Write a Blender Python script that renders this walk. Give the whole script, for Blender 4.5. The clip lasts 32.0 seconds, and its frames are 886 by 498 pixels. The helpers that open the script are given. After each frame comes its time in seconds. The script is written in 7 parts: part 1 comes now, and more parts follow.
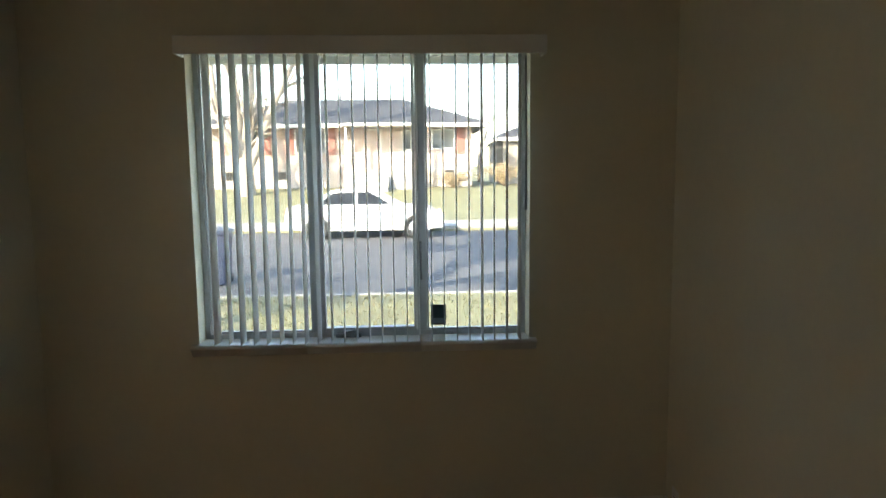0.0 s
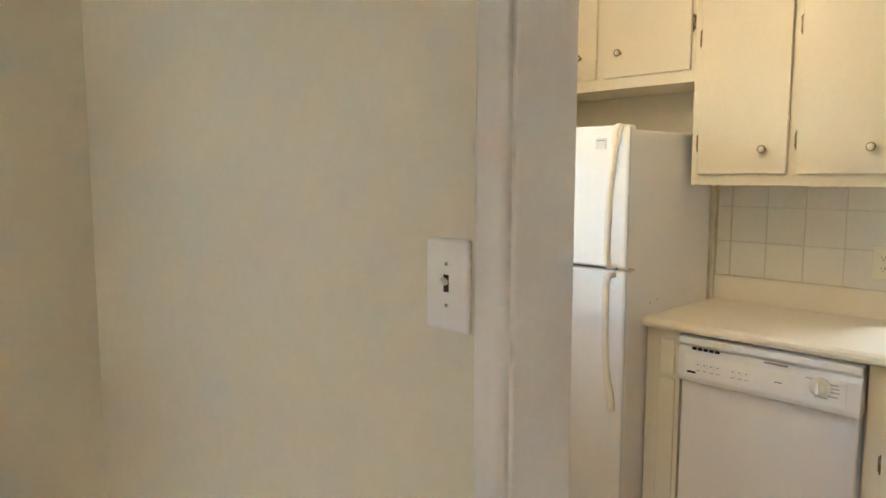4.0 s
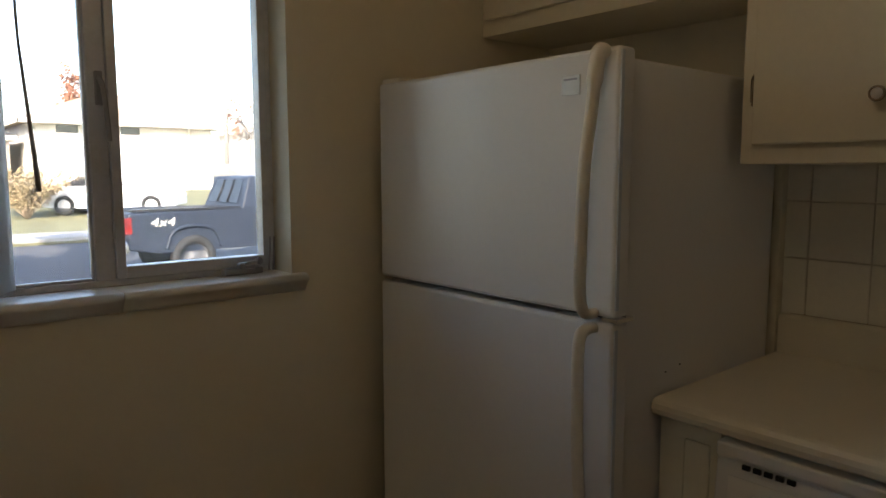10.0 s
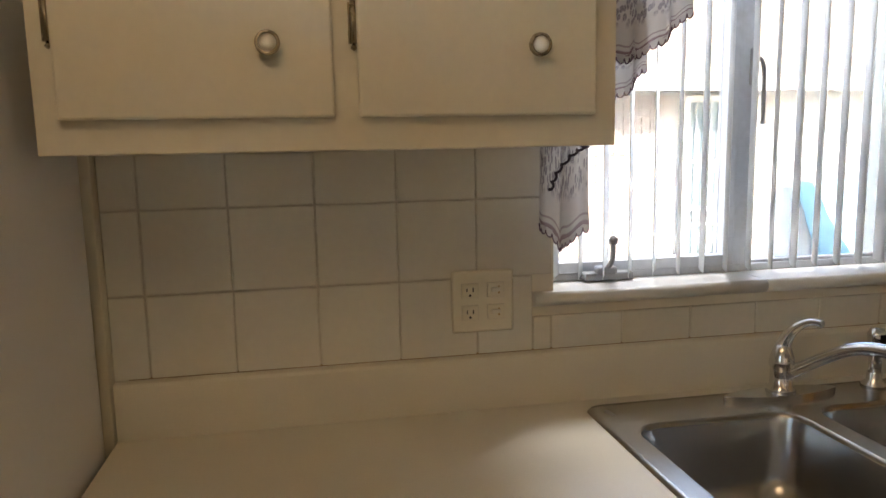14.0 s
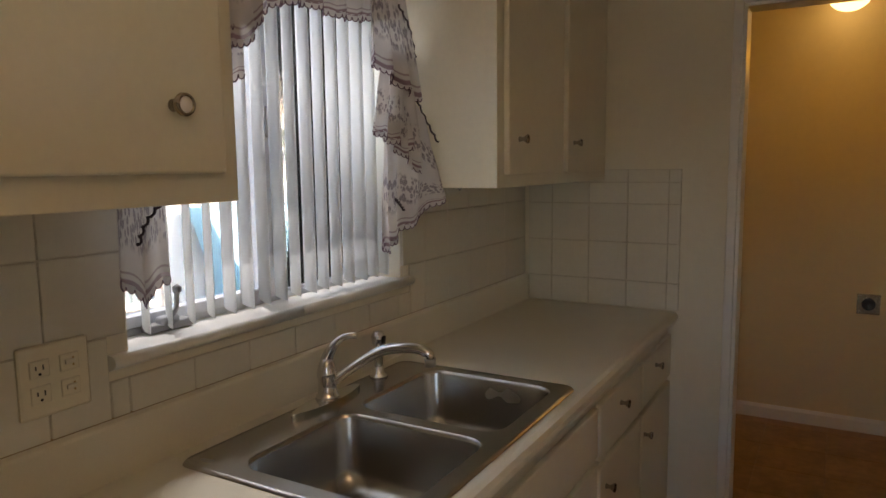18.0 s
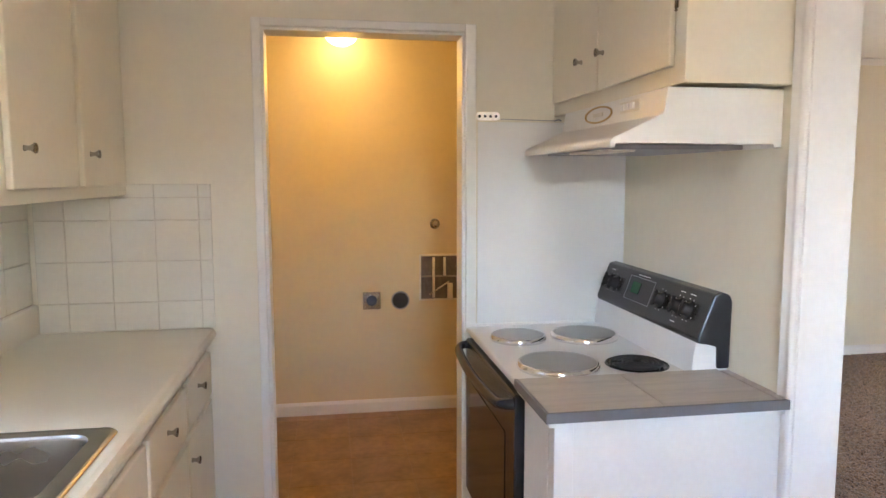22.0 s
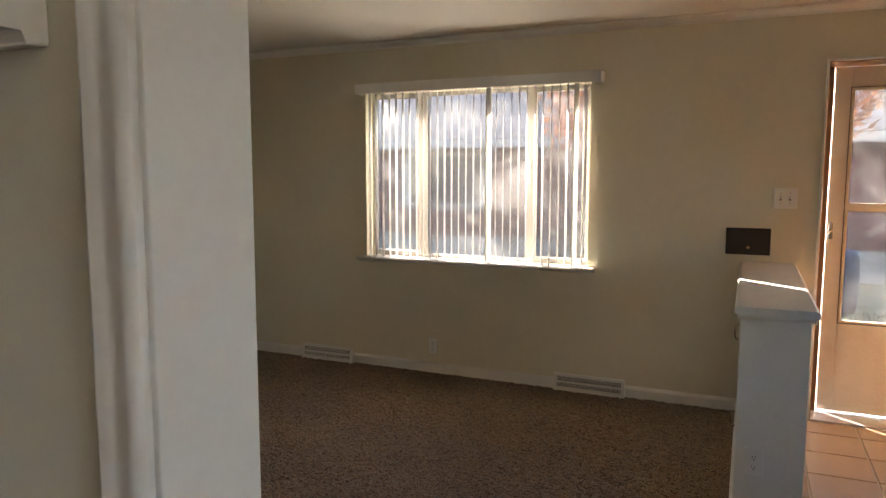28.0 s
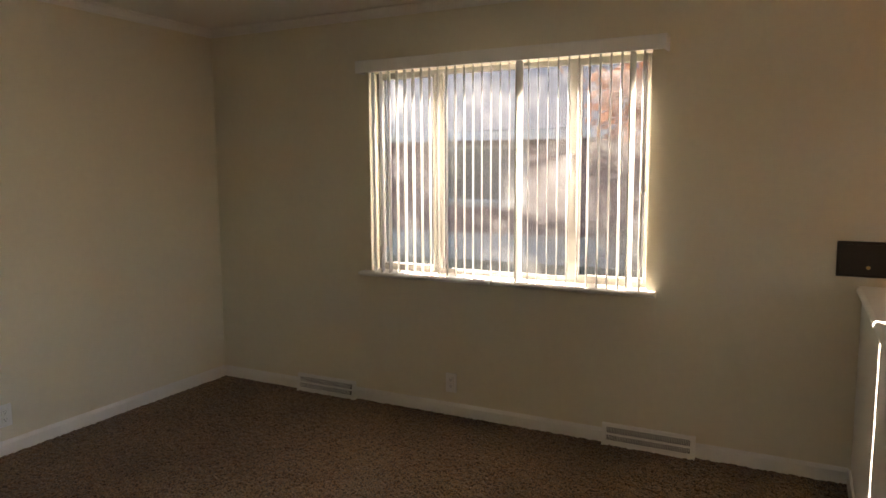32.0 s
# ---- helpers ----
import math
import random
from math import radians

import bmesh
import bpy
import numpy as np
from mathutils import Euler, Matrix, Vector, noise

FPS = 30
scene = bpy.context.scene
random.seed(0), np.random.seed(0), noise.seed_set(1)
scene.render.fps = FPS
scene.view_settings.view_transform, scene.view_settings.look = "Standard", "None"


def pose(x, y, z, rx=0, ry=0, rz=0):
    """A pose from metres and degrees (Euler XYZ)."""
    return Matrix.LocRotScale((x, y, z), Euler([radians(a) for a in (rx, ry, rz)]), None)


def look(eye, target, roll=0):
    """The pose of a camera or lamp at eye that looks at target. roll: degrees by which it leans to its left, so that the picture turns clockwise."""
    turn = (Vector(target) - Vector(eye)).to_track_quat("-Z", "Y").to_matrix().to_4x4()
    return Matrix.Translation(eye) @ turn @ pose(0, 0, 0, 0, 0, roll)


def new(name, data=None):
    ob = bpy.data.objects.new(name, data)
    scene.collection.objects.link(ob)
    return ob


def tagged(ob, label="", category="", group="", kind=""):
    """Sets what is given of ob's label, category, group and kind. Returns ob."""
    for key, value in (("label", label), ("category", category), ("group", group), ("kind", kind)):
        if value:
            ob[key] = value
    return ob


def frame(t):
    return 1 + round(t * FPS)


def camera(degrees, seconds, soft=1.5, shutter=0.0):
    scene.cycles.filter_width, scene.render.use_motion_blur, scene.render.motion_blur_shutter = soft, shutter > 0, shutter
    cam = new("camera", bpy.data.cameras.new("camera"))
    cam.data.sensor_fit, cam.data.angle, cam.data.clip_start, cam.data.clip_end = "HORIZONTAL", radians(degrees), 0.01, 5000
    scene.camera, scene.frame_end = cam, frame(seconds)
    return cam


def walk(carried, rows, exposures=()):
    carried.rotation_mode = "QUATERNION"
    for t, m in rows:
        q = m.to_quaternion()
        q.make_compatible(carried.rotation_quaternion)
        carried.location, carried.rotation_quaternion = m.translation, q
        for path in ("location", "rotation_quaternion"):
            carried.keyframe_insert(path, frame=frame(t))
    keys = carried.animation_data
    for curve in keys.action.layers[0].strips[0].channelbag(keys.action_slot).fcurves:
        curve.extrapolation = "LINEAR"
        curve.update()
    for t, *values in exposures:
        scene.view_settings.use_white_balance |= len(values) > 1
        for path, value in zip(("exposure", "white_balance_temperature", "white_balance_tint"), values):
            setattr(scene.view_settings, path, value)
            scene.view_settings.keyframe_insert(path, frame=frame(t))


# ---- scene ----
cam = camera(65.3, 32.0)
PATH = [
    (0, (0.243, 0.185, 1.564), (0.338, 2.169, 1.325), -0.6),
    (0.5, (0.252, 0.275, 1.542), (0.543, 2.24, 1.307), -0.5),
    (1, (0.202, 0.404, 1.507), (0.738, 2.319, 1.291), -0.3),
    (1.5, (0.227, 0.516, 1.501), (0.987, 2.354, 1.288), -0.2),
    (2, (0.231, 0.59, 1.497), (1.203, 2.326, 1.286), -0.1),
    (2.5, (0.301, 0.635, 1.493), (1.422, 2.278, 1.284), -0.1),
    (3, (0.436, 0.701, 1.501), (1.669, 2.262, 1.288), 0.1),
    (3.5, (0.562, 0.75, 1.492), (1.871, 2.248, 1.281), 0.1),
    (4, (0.679, 0.815, 1.48), (2.057, 2.248, 1.266), 0.1),
    (4.5, (0.796, 0.885, 1.487), (2.261, 2.229, 1.268), 0.1),
    (6.5, (1.21, 1.008, 1.449), (2.896, 2.059, 1.219), -0.3),
    (7, (1.293, 1.049, 1.442), (2.906, 2.208, 1.208), -0.3),
    (7.5, (1.384, 1.123, 1.445), (2.899, 2.408, 1.218), -0.2),
    (8, (1.45, 1.182, 1.423), (2.865, 2.58, 1.215), -0.1),
    (8.5, (1.5, 1.236, 1.411), (2.842, 2.705, 1.213), 0.1),
    (9, (1.579, 1.284, 1.411), (2.873, 2.796, 1.213), 0.1),
    (9.5, (1.694, 1.326, 1.424), (2.978, 2.845, 1.219), 0.1),
    (10, (1.807, 1.38, 1.422), (3.097, 2.892, 1.2), -0.1),
    (10.5, (1.886, 1.445, 1.423), (3.232, 2.904, 1.181), -0.3),
    (11, (1.969, 1.546, 1.422), (3.523, 2.782, 1.18), -0.3),
    (11.5, (2.023, 1.623, 1.424), (3.757, 2.589, 1.171), -0.3),
    (12, (2.106, 1.662, 1.419), (3.962, 2.364, 1.168), -0.5),
    (12.5, (2.221, 1.694, 1.419), (4.15, 2.155, 1.162), -0.6),
    (13, (2.323, 1.736, 1.419), (4.298, 1.904, 1.151), -0.8),
    (13.5, (2.396, 1.777, 1.429), (4.377, 1.706, 1.159), -1.0),
    (14, (2.454, 1.843, 1.435), (4.401, 1.481, 1.155), -1.2),
    (14.5, (2.504, 1.91, 1.446), (4.373, 1.261, 1.15), -1.2),
    (15, (2.515, 1.921, 1.451), (4.282, 1.032, 1.152), -1.0),
    (15.5, (2.507, 1.955, 1.455), (4.157, 0.862, 1.167), -0.6),
    (17.5, (2.58, 2.151, 1.488), (3.728, 0.531, 1.242), -0.8),
    (18, (2.612, 2.186, 1.491), (3.599, 0.463, 1.251), -0.7),
    (18.5, (2.637, 2.225, 1.492), (3.439, 0.408, 1.263), -0.7),
    (19, (2.626, 2.26, 1.502), (3.26, 0.375, 1.289), -0.5),
    (19.5, (2.612, 2.302, 1.503), (3.092, 0.371, 1.3), -0.4),
    (20, (2.598, 2.339, 1.498), (2.935, 0.378, 1.296), -0.4),
    (20.5, (2.594, 2.342, 1.489), (2.803, 0.363, 1.287), -0.3),
    (21, (2.628, 2.296, 1.491), (2.695, 0.307, 1.288), -0.3),
    (21.5, (2.664, 2.234, 1.495), (2.535, 0.248, 1.288), -0.2),
    (22, (2.685, 2.16, 1.493), (2.368, 0.197, 1.284), -0.1),
    (22.5, (2.67, 2.089, 1.496), (2.186, 0.159, 1.287), 0.1),
    (23, (2.59, 1.996, 1.503), (1.985, 0.102, 1.298), 0.1),
    (23.5, (2.507, 1.912, 1.503), (1.791, 0.057, 1.291), 0.1),
    (24, (2.459, 1.809, 1.494), (1.622, 0.006, 1.277), 0.1),
    (24.5, (2.421, 1.672, 1.497), (1.41, -0.04, 1.277), 0.2),
    (25, (2.377, 1.542, 1.503), (1.184, -0.047, 1.28), 0.3),
    (25.5, (2.308, 1.445, 1.497), (0.984, -0.038, 1.272), 0.3),
    (27.5, (1.992, 1.121, 1.47), (0.273, 0.122, 1.253), 0.0),
    (28, (1.92, 1.025, 1.458), (0.101, 0.221, 1.246), 0.1),
    (28.5, (1.849, 0.97, 1.451), (-0.04, 0.349, 1.237), 0.1),
    (29, (1.744, 0.964, 1.457), (-0.186, 0.489, 1.237), 0.0),
    (29.5, (1.598, 0.984, 1.461), (-0.348, 0.584, 1.234), -0.0),
    (30, (1.48, 0.983, 1.448), (-0.468, 0.593, 1.219), -0.1),
    (30.5, (1.352, 0.97, 1.437), (-0.587, 0.534, 1.213), 0.0),
    (31, (1.226, 0.869, 1.442), (-0.687, 0.331, 1.219), -0.1),
    (31.5, (1.08, 0.807, 1.42), (-0.77, 0.075, 1.21), 0.0),
    (32, (0.979, 0.738, 1.48), (-0.788, -0.17, 1.249), -0.3),
]
EXPOSURES = [(0, 4.0, 7600, 8), (1.5, 3.95, 7600, 8), (2, 4.0, 7600, 8), (2.5, 4.75, 7600, 9), (3, 6.0, 7600, 11), (3.5, 6.5, 7100, 11), (4, 6.7, 7000, 11), (6.5, 6.25, 6750, 15), (7, 6.35, 6750, 16), (7.5, 5.85, 6800, 16), (8, 5.15, 6950, 17), (8.5, 4.35, 7300, 16), (9, 4.0, 7300, 16), (10.5, 3.78, 7800, 16), (11, 3.95, 8400, 19), (11.5, 5.1, 8450, 19), (12, 6.1, 8150, 18), (12.5, 6.3, 7950, 18), (13, 6.4, 7950, 17), (13.5, 6.1, 7750, 18), (14, 5.3, 7600, 19), (14.5, 4.8, 7600, 19), (15, 4.5, 7500, 20), (18, 4.8, 8050, 21), (19, 5.25, 8050, 20), (20.5, 5.5, 8250, 20), (21, 6.05, 6900, 20), (21.5, 6.65, 6600, 19), (22, 6.95, 6400, 19), (23, 6.85, 6300, 18), (24, 6.8, 6300, 18), (25, 6.65, 6400, 18), (25.5, 6.65, 6750, 17), (27.5, 5.15, 7150, 16), (28, 5.2, 7150, 16), (29.5, 5.15, 7150, 15), (31, 5.05, 7150, 16), (32, 5.05, 7450, 17)]
walk(cam, [(t, look(eye, target, roll)) for t, eye, target, roll in PATH], EXPOSURES)

WEST, NORTH, EAST, SOUTH = -2.62, 3.085, 3.77, -2.88   # inner faces of the outer walls
PART_W, PART_E = 1.372, 1.495                          # partition between dining and kitchen
KSOUTH, LSOUTH, CEIL, LCEIL = -0.53, -2.13, 2.42, 2.33

# ---- light ----
world = bpy.data.worlds.new("sky")
scene.world = world
world.use_nodes = True
wn = world.node_tree
sky = wn.nodes.new("ShaderNodeTexSky")
sky.sky_type, sky.sun_disc = "NISHITA", False
sky.sun_elevation, sky.sun_rotation = radians(29.3), radians(220)
wn.links.new(sky.outputs[0], wn.nodes["Background"].inputs[0])
wn.nodes["Background"].inputs[1].default_value = 0.15
sun = new("sun", bpy.data.lights.new("sun", "SUN"))
sun.data.energy, sun.data.angle, sun.data.color = 2.5, radians(0.6), (1.0, 0.93, 0.82)
sun.matrix_world = look((-0.645 * 26, -0.764 * 26, 14.6), (0, 0, 0))

# area lamp added outside, above the sink window, to brighten the blind slats
sky_fill = new("sink_window_sky_fill", bpy.data.lights.new("sink_window_sky_fill", "AREA"))
sky_fill.data.shape, sky_fill.data.size, sky_fill.data.size_y = "RECTANGLE", 0.9, 0.4
sky_fill.data.energy, sky_fill.data.color = 1.0, (0.80, 0.90, 1.0)
sky_fill.matrix_world = look((4.45, 0.90, 2.46), (3.80, 0.90, 1.5))

# ---- materials ----
def ramp(nt, fac, stops):
    r = nt.nodes.new("ShaderNodeValToRGB")
    while len(r.color_ramp.elements) < len(stops):
        r.color_ramp.elements.new(0.5)
    for e, (p, c) in zip(r.color_ramp.elements, stops):
        e.position, e.color = p, (*c, 1) if len(c) == 3 else c
    nt.links.new(fac, r.inputs[0])
    return r.outputs[0]


def noise_node(nt, vec, scale, detail=3.0, rough=0.55, dist=0.0):
    n = nt.nodes.new("ShaderNodeTexNoise")
    n.inputs["Scale"].default_value, n.inputs["Detail"].default_value = scale, detail
    n.inputs["Roughness"].default_value, n.inputs["Distortion"].default_value = rough, dist
    nt.links.new(vec, n.inputs["Vector"])
    return n.outputs["Fac"]


def stretch(nt, vec, s):
    m = nt.nodes.new("ShaderNodeMapping")
    m.inputs["Scale"].default_value = s
    nt.links.new(vec, m.inputs["Vector"])
    return m.outputs[0]


def mixc(nt, fac, a, b, mode="MIX"):
    m = nt.nodes.new("ShaderNodeMix")
    m.data_type, m.blend_type = "RGBA", mode
    for v, i in ((fac, 0), (a, 6), (b, 7)):
        if isinstance(v, (int, float)):
            m.inputs[i].default_value = v
        elif isinstance(v, tuple):
            m.inputs[i].default_value = (*v, 1)
        else:
            nt.links.new(v, m.inputs[i])
    return m.outputs[2]


def scaled(c, k):
    return tuple(min(1.0, v * k) for v in c)


def surface(name, color, rough=0.6, metal=0.0, var=0.06, scale=3.0, fine=60.0, bump=0.0, bscale=200.0, stain=None,
            amount=0.3, squash=(1, 1, 1), spec=0.5, pieces=0.0, coat=0.0):
    """A surface with colour that varies at two scales, fine relief, and stains where wanted."""
    m = bpy.data.materials.new(name)
    m.use_nodes = True
    nt = m.node_tree
    b = nt.nodes["Principled BSDF"]
    pos = stretch(nt, nt.nodes.new("ShaderNodeNewGeometry").outputs["Position"], squash)
    big, small = noise_node(nt, pos, scale), noise_node(nt, pos, fine, 2.0)
    c = ramp(nt, big, [(0.3, scaled(color, 1 - var)), (0.7, scaled(color, 1 + var))])
    c = mixc(nt, 0.35, c, ramp(nt, small, [(0.3, scaled(color, 1 - 1.5 * var)), (0.7, scaled(color, 1 + 1.5 * var))]))
    if pieces:
        info = nt.nodes.new("ShaderNodeObjectInfo")
        c = mixc(nt, 1.0, c, ramp(nt, info.outputs["Random"], [(0, (1 - pieces,) * 3), (1, (1, 1, 1))]), "MULTIPLY")
    if stain:
        s = ramp(nt, noise_node(nt, pos, scale * 1.7, 6.0, 0.65), [(0.52, (0, 0, 0)), (0.72, (amount,) * 3)])
        c = mixc(nt, s, c, stain)
    nt.links.new(c, b.inputs["Base Color"])
    r = ramp(nt, small, [(0.25, (max(0.02, rough - 0.025),) * 3), (0.75, (min(1, rough + 0.025),) * 3)])
    nt.links.new(r, b.inputs["Roughness"])
    b.inputs["Metallic"].default_value = metal
    b.inputs["Specular IOR Level"].default_value = spec
    b.inputs["Coat Weight"].default_value = coat
    if bump:
        bn = nt.nodes.new("ShaderNodeBump")
        bn.inputs["Strength"].default_value, bn.inputs["Distance"].default_value = bump, 0.002
        nt.links.new(noise_node(nt, pos, bscale, 3.0), bn.inputs["Height"])
        nt.links.new(bn.outputs[0], b.inputs["Normal"])
    return m


def glass(name, dirt=0.02, tint=(0.97, 0.98, 0.97), scale=4.0, lo=0.35):
    """Window glass: clear, a faint gloss, and a film of dust that scatters light where it is thick."""
    m = bpy.data.materials.new(name)
    m.use_nodes = True
    nt = m.node_tree
    nt.nodes.remove(nt.nodes["Principled BSDF"])
    clear, gloss, haze = (nt.nodes.new("ShaderNodeBsdf" + k) for k in ("Transparent", "Glossy", "Translucent"))
    clear.inputs[0].default_value, gloss.inputs["Roughness"].default_value = (*tint, 1), 0.02
    haze.inputs[0].default_value = (0.9, 0.9, 0.88, 1)
    fres = nt.nodes.new("ShaderNodeFresnel")
    fres.inputs[0].default_value = 1.35
    pos = nt.nodes.new("ShaderNodeNewGeometry").outputs["Position"]
    film = ramp(nt, noise_node(nt, pos, scale, 5.0, 0.6, 0.6), [(lo, (dirt * 0.25,) * 3), (0.75, (dirt * 2.2,) * 3)])
    a, z = nt.nodes.new("ShaderNodeMixShader"), nt.nodes.new("ShaderNodeMixShader")
    nt.links.new(film, a.inputs[0])
    nt.links.new(clear.outputs[0], a.inputs[1])
    nt.links.new(haze.outputs[0], a.inputs[2])
    nt.links.new(fres.outputs[0], z.inputs[0])
    nt.links.new(a.outputs[0], z.inputs[1])
    nt.links.new(gloss.outputs[0], z.inputs[2])
    nt.links.new(z.outputs[0], nt.nodes["Material Output"].inputs[0])
    return m


def thin(name, color, through_color, share, rough=0.6, pattern=None):
    """Thin vinyl, cloth or leaf that lets part of the light through."""
    m = surface(name, color, rough, var=0.04, scale=8.0, bump=0.15, bscale=900.0)
    nt = m.node_tree
    tr, mix = nt.nodes.new("ShaderNodeBsdfTranslucent"), nt.nodes.new("ShaderNodeMixShader")
    tr.inputs[0].default_value, mix.inputs[0].default_value = (*through_color, 1), share
    nt.links.new(nt.nodes["Principled BSDF"].outputs[0], mix.inputs[1])
    nt.links.new(tr.outputs[0], mix.inputs[2])
    nt.links.new(mix.outputs[0], nt.nodes["Material Output"].inputs[0])
    return m


def glow(name, color, strength):
    m = bpy.data.materials.new(name)
    m.use_nodes = True
    b = m.node_tree.nodes["Principled BSDF"]
    b.inputs["Base Color"].default_value = (0.85, 0.83, 0.78, 1)
    b.inputs["Emission Color"].default_value, b.inputs["Emission Strength"].default_value = (*color, 1), strength
    return m


WALL = surface("wall_paint", (0.79, 0.738, 0.595), 0.62, var=0.025, scale=1.3, fine=30, bump=0.25, bscale=260, stain=(0.62, 0.58, 0.5), amount=0.12)
KWALL = surface("kitchen_wall_paint", (0.80, 0.748, 0.625), 0.5, var=0.025, scale=1.3, fine=30, bump=0.2, bscale=240, stain=(0.64, 0.58, 0.48), amount=0.12)
# cream paint with the lamp's yellow put into its colour
LWALL = surface("laundry_paint_lamplit", (0.76, 0.65, 0.42), 0.5, var=0.03, scale=1.3, fine=30, bump=0.2, bscale=240, stain=(0.62, 0.5, 0.32), amount=0.15)
CEILING = surface("ceiling_paint", (0.80, 0.785, 0.74), 0.75, var=0.02, scale=1.0, bump=0.3, bscale=180)
GRILLE = surface("grille_shadow", (0.12, 0.115, 0.11), 0.8, var=0.1)
TRIM = surface("trim_paint", (0.84, 0.825, 0.785), 0.35, var=0.03, scale=2.5, bump=0.04, bscale=60, stain=(0.6, 0.55, 0.45), amount=0.12)
CREAM = surface("cream_cabinet_paint", (0.80, 0.745, 0.60), 0.36, var=0.03, scale=2.2, bump=0.18, bscale=70, stain=(0.66, 0.58, 0.44), amount=0.15)
HOODW = surface("hood_enamel", (0.81, 0.79, 0.735), 0.3, var=0.03, scale=3, stain=(0.66, 0.6, 0.48), amount=0.12)
LAMINATE = surface("countertop_laminate", (0.78, 0.728, 0.605), 0.32, var=0.03, scale=5, fine=300, bump=0.05, bscale=500, stain=(0.66, 0.6, 0.5), amount=0.12)
GLAZE = surface("white_wall_tile", (0.79, 0.758, 0.665), 0.16, var=0.03, scale=3, pieces=0.05)
CAULK = surface("brown_caulk", (0.40, 0.30, 0.18), 0.7, var=0.2, scale=20)
GROUT = surface("grout", (0.64, 0.59, 0.50), 0.8, var=0.12, scale=6, bump=0.3, bscale=400)
APPLIANCE = surface("white_enamel", (0.80, 0.80, 0.785), 0.32, var=0.015, scale=3, bump=0.03, bscale=300)
PLASTIC = surface("white_plastic", (0.86, 0.85, 0.82), 0.4, var=0.02, scale=5)
AGED = surface("yellowed_plastic", (0.77, 0.73, 0.63), 0.42, var=0.04, scale=5)
GREYP = surface("grey_plastic", (0.30, 0.30, 0.31), 0.5, var=0.05)
BLACK = surface("black_plastic", (0.022, 0.022, 0.025), 0.22, var=0.02, fine=8)
BLACKG = surface("black_oven_glass", (0.012, 0.012, 0.014), 0.08, var=0.05)
IRON = surface("coil_element", (0.03, 0.03, 0.03), 0.6, 0.4, var=0.2)
STEEL = surface("brushed_steel", (0.47, 0.455, 0.43), 0.25, 1.0, var=0.015, scale=3, fine=6)
BURNER = surface("burner_cover_steel", (0.40, 0.385, 0.36), 0.36, 1.0, var=0.05, scale=9, fine=40)
CHROME = surface("chrome", (0.78, 0.78, 0.79), 0.07, 1.0, var=0.01, fine=8)
KNOBM = surface("worn_chrome", (0.44, 0.43, 0.41), 0.12, 1.0, var=0.05)
NICKEL = surface("tarnished_nickel", (0.40, 0.345, 0.26), 0.26, 1.0, var=0.12)
BRASS = surface("tarnished_brass", (0.55, 0.38, 0.16), 0.32, 1.0, var=0.15)
ALU = surface("aluminium_frame", (0.60, 0.62, 0.65), 0.42, 0.3, var=0.08, scale=5, stain=(0.3, 0.29, 0.27), amount=0.35)
WPAINTM = surface("painted_frame", (0.44, 0.42, 0.385), 0.4, var=0.05, scale=5, stain=(0.45, 0.42, 0.36), amount=0.25)
# near-black: painted shade in holes and slots, also black rubber, wire and marks
DARK = surface("hole_shade_black", (0.02, 0.02, 0.02), 0.8, var=0.2)
CLEAR = glass("window_glass", 0.012, (0.60, 0.62, 0.635))
CLEARE = glass("sink_window_glass", 0.008, (0.42, 0.44, 0.455))
DUSTY = glass("dusty_window_glass", 0.022, (0.27, 0.275, 0.285), 2.4, 0.5)
HAZY = glass("storm_door_glass", 0.010, (0.34, 0.35, 0.36), 3.4, 0.45)
VINYLB = thin("backlit_blind_vinyl", (0.86, 0.87, 0.88), (0.94, 0.96, 0.97), 0.88, 0.5)
VINYLC = thin("cream_blind_vinyl", (0.78, 0.77, 0.74), (0.60, 0.59, 0.57), 0.34, 0.5)
VINYL = thin("blind_vinyl", (0.82, 0.82, 0.81), (0.84, 0.85, 0.85), 0.62, 0.5)


def wood_material():
    m = surface("varnished_door_wood", (0.21, 0.098, 0.028), 0.24, var=0.25, scale=1.4, fine=18, squash=(9, 9, 0.6), bump=0.06, bscale=60, coat=0.4)
    return m


WOOD = wood_material()
PLANK = surface("wood_look_tile", (0.50, 0.45, 0.40), 0.4, var=0.16, scale=2.5, fine=22, squash=(1.2, 14, 1), bump=0.05, bscale=90)
EDGEG = surface("grey_edge_strip", (0.16, 0.155, 0.16), 0.5, var=0.08)
ENTRY = surface("beige_floor_tile", (0.43, 0.32, 0.22), 0.3, var=0.07, scale=5, fine=50, bump=0.06, bscale=60, pieces=0.10)
VINYLF = surface("brown_vinyl_floor", (0.36, 0.215, 0.105), 0.32, var=0.28, scale=5.5, fine=26, bump=0.05, bscale=80, pieces=0.12, stain=(0.2, 0.11, 0.05), amount=0.5)


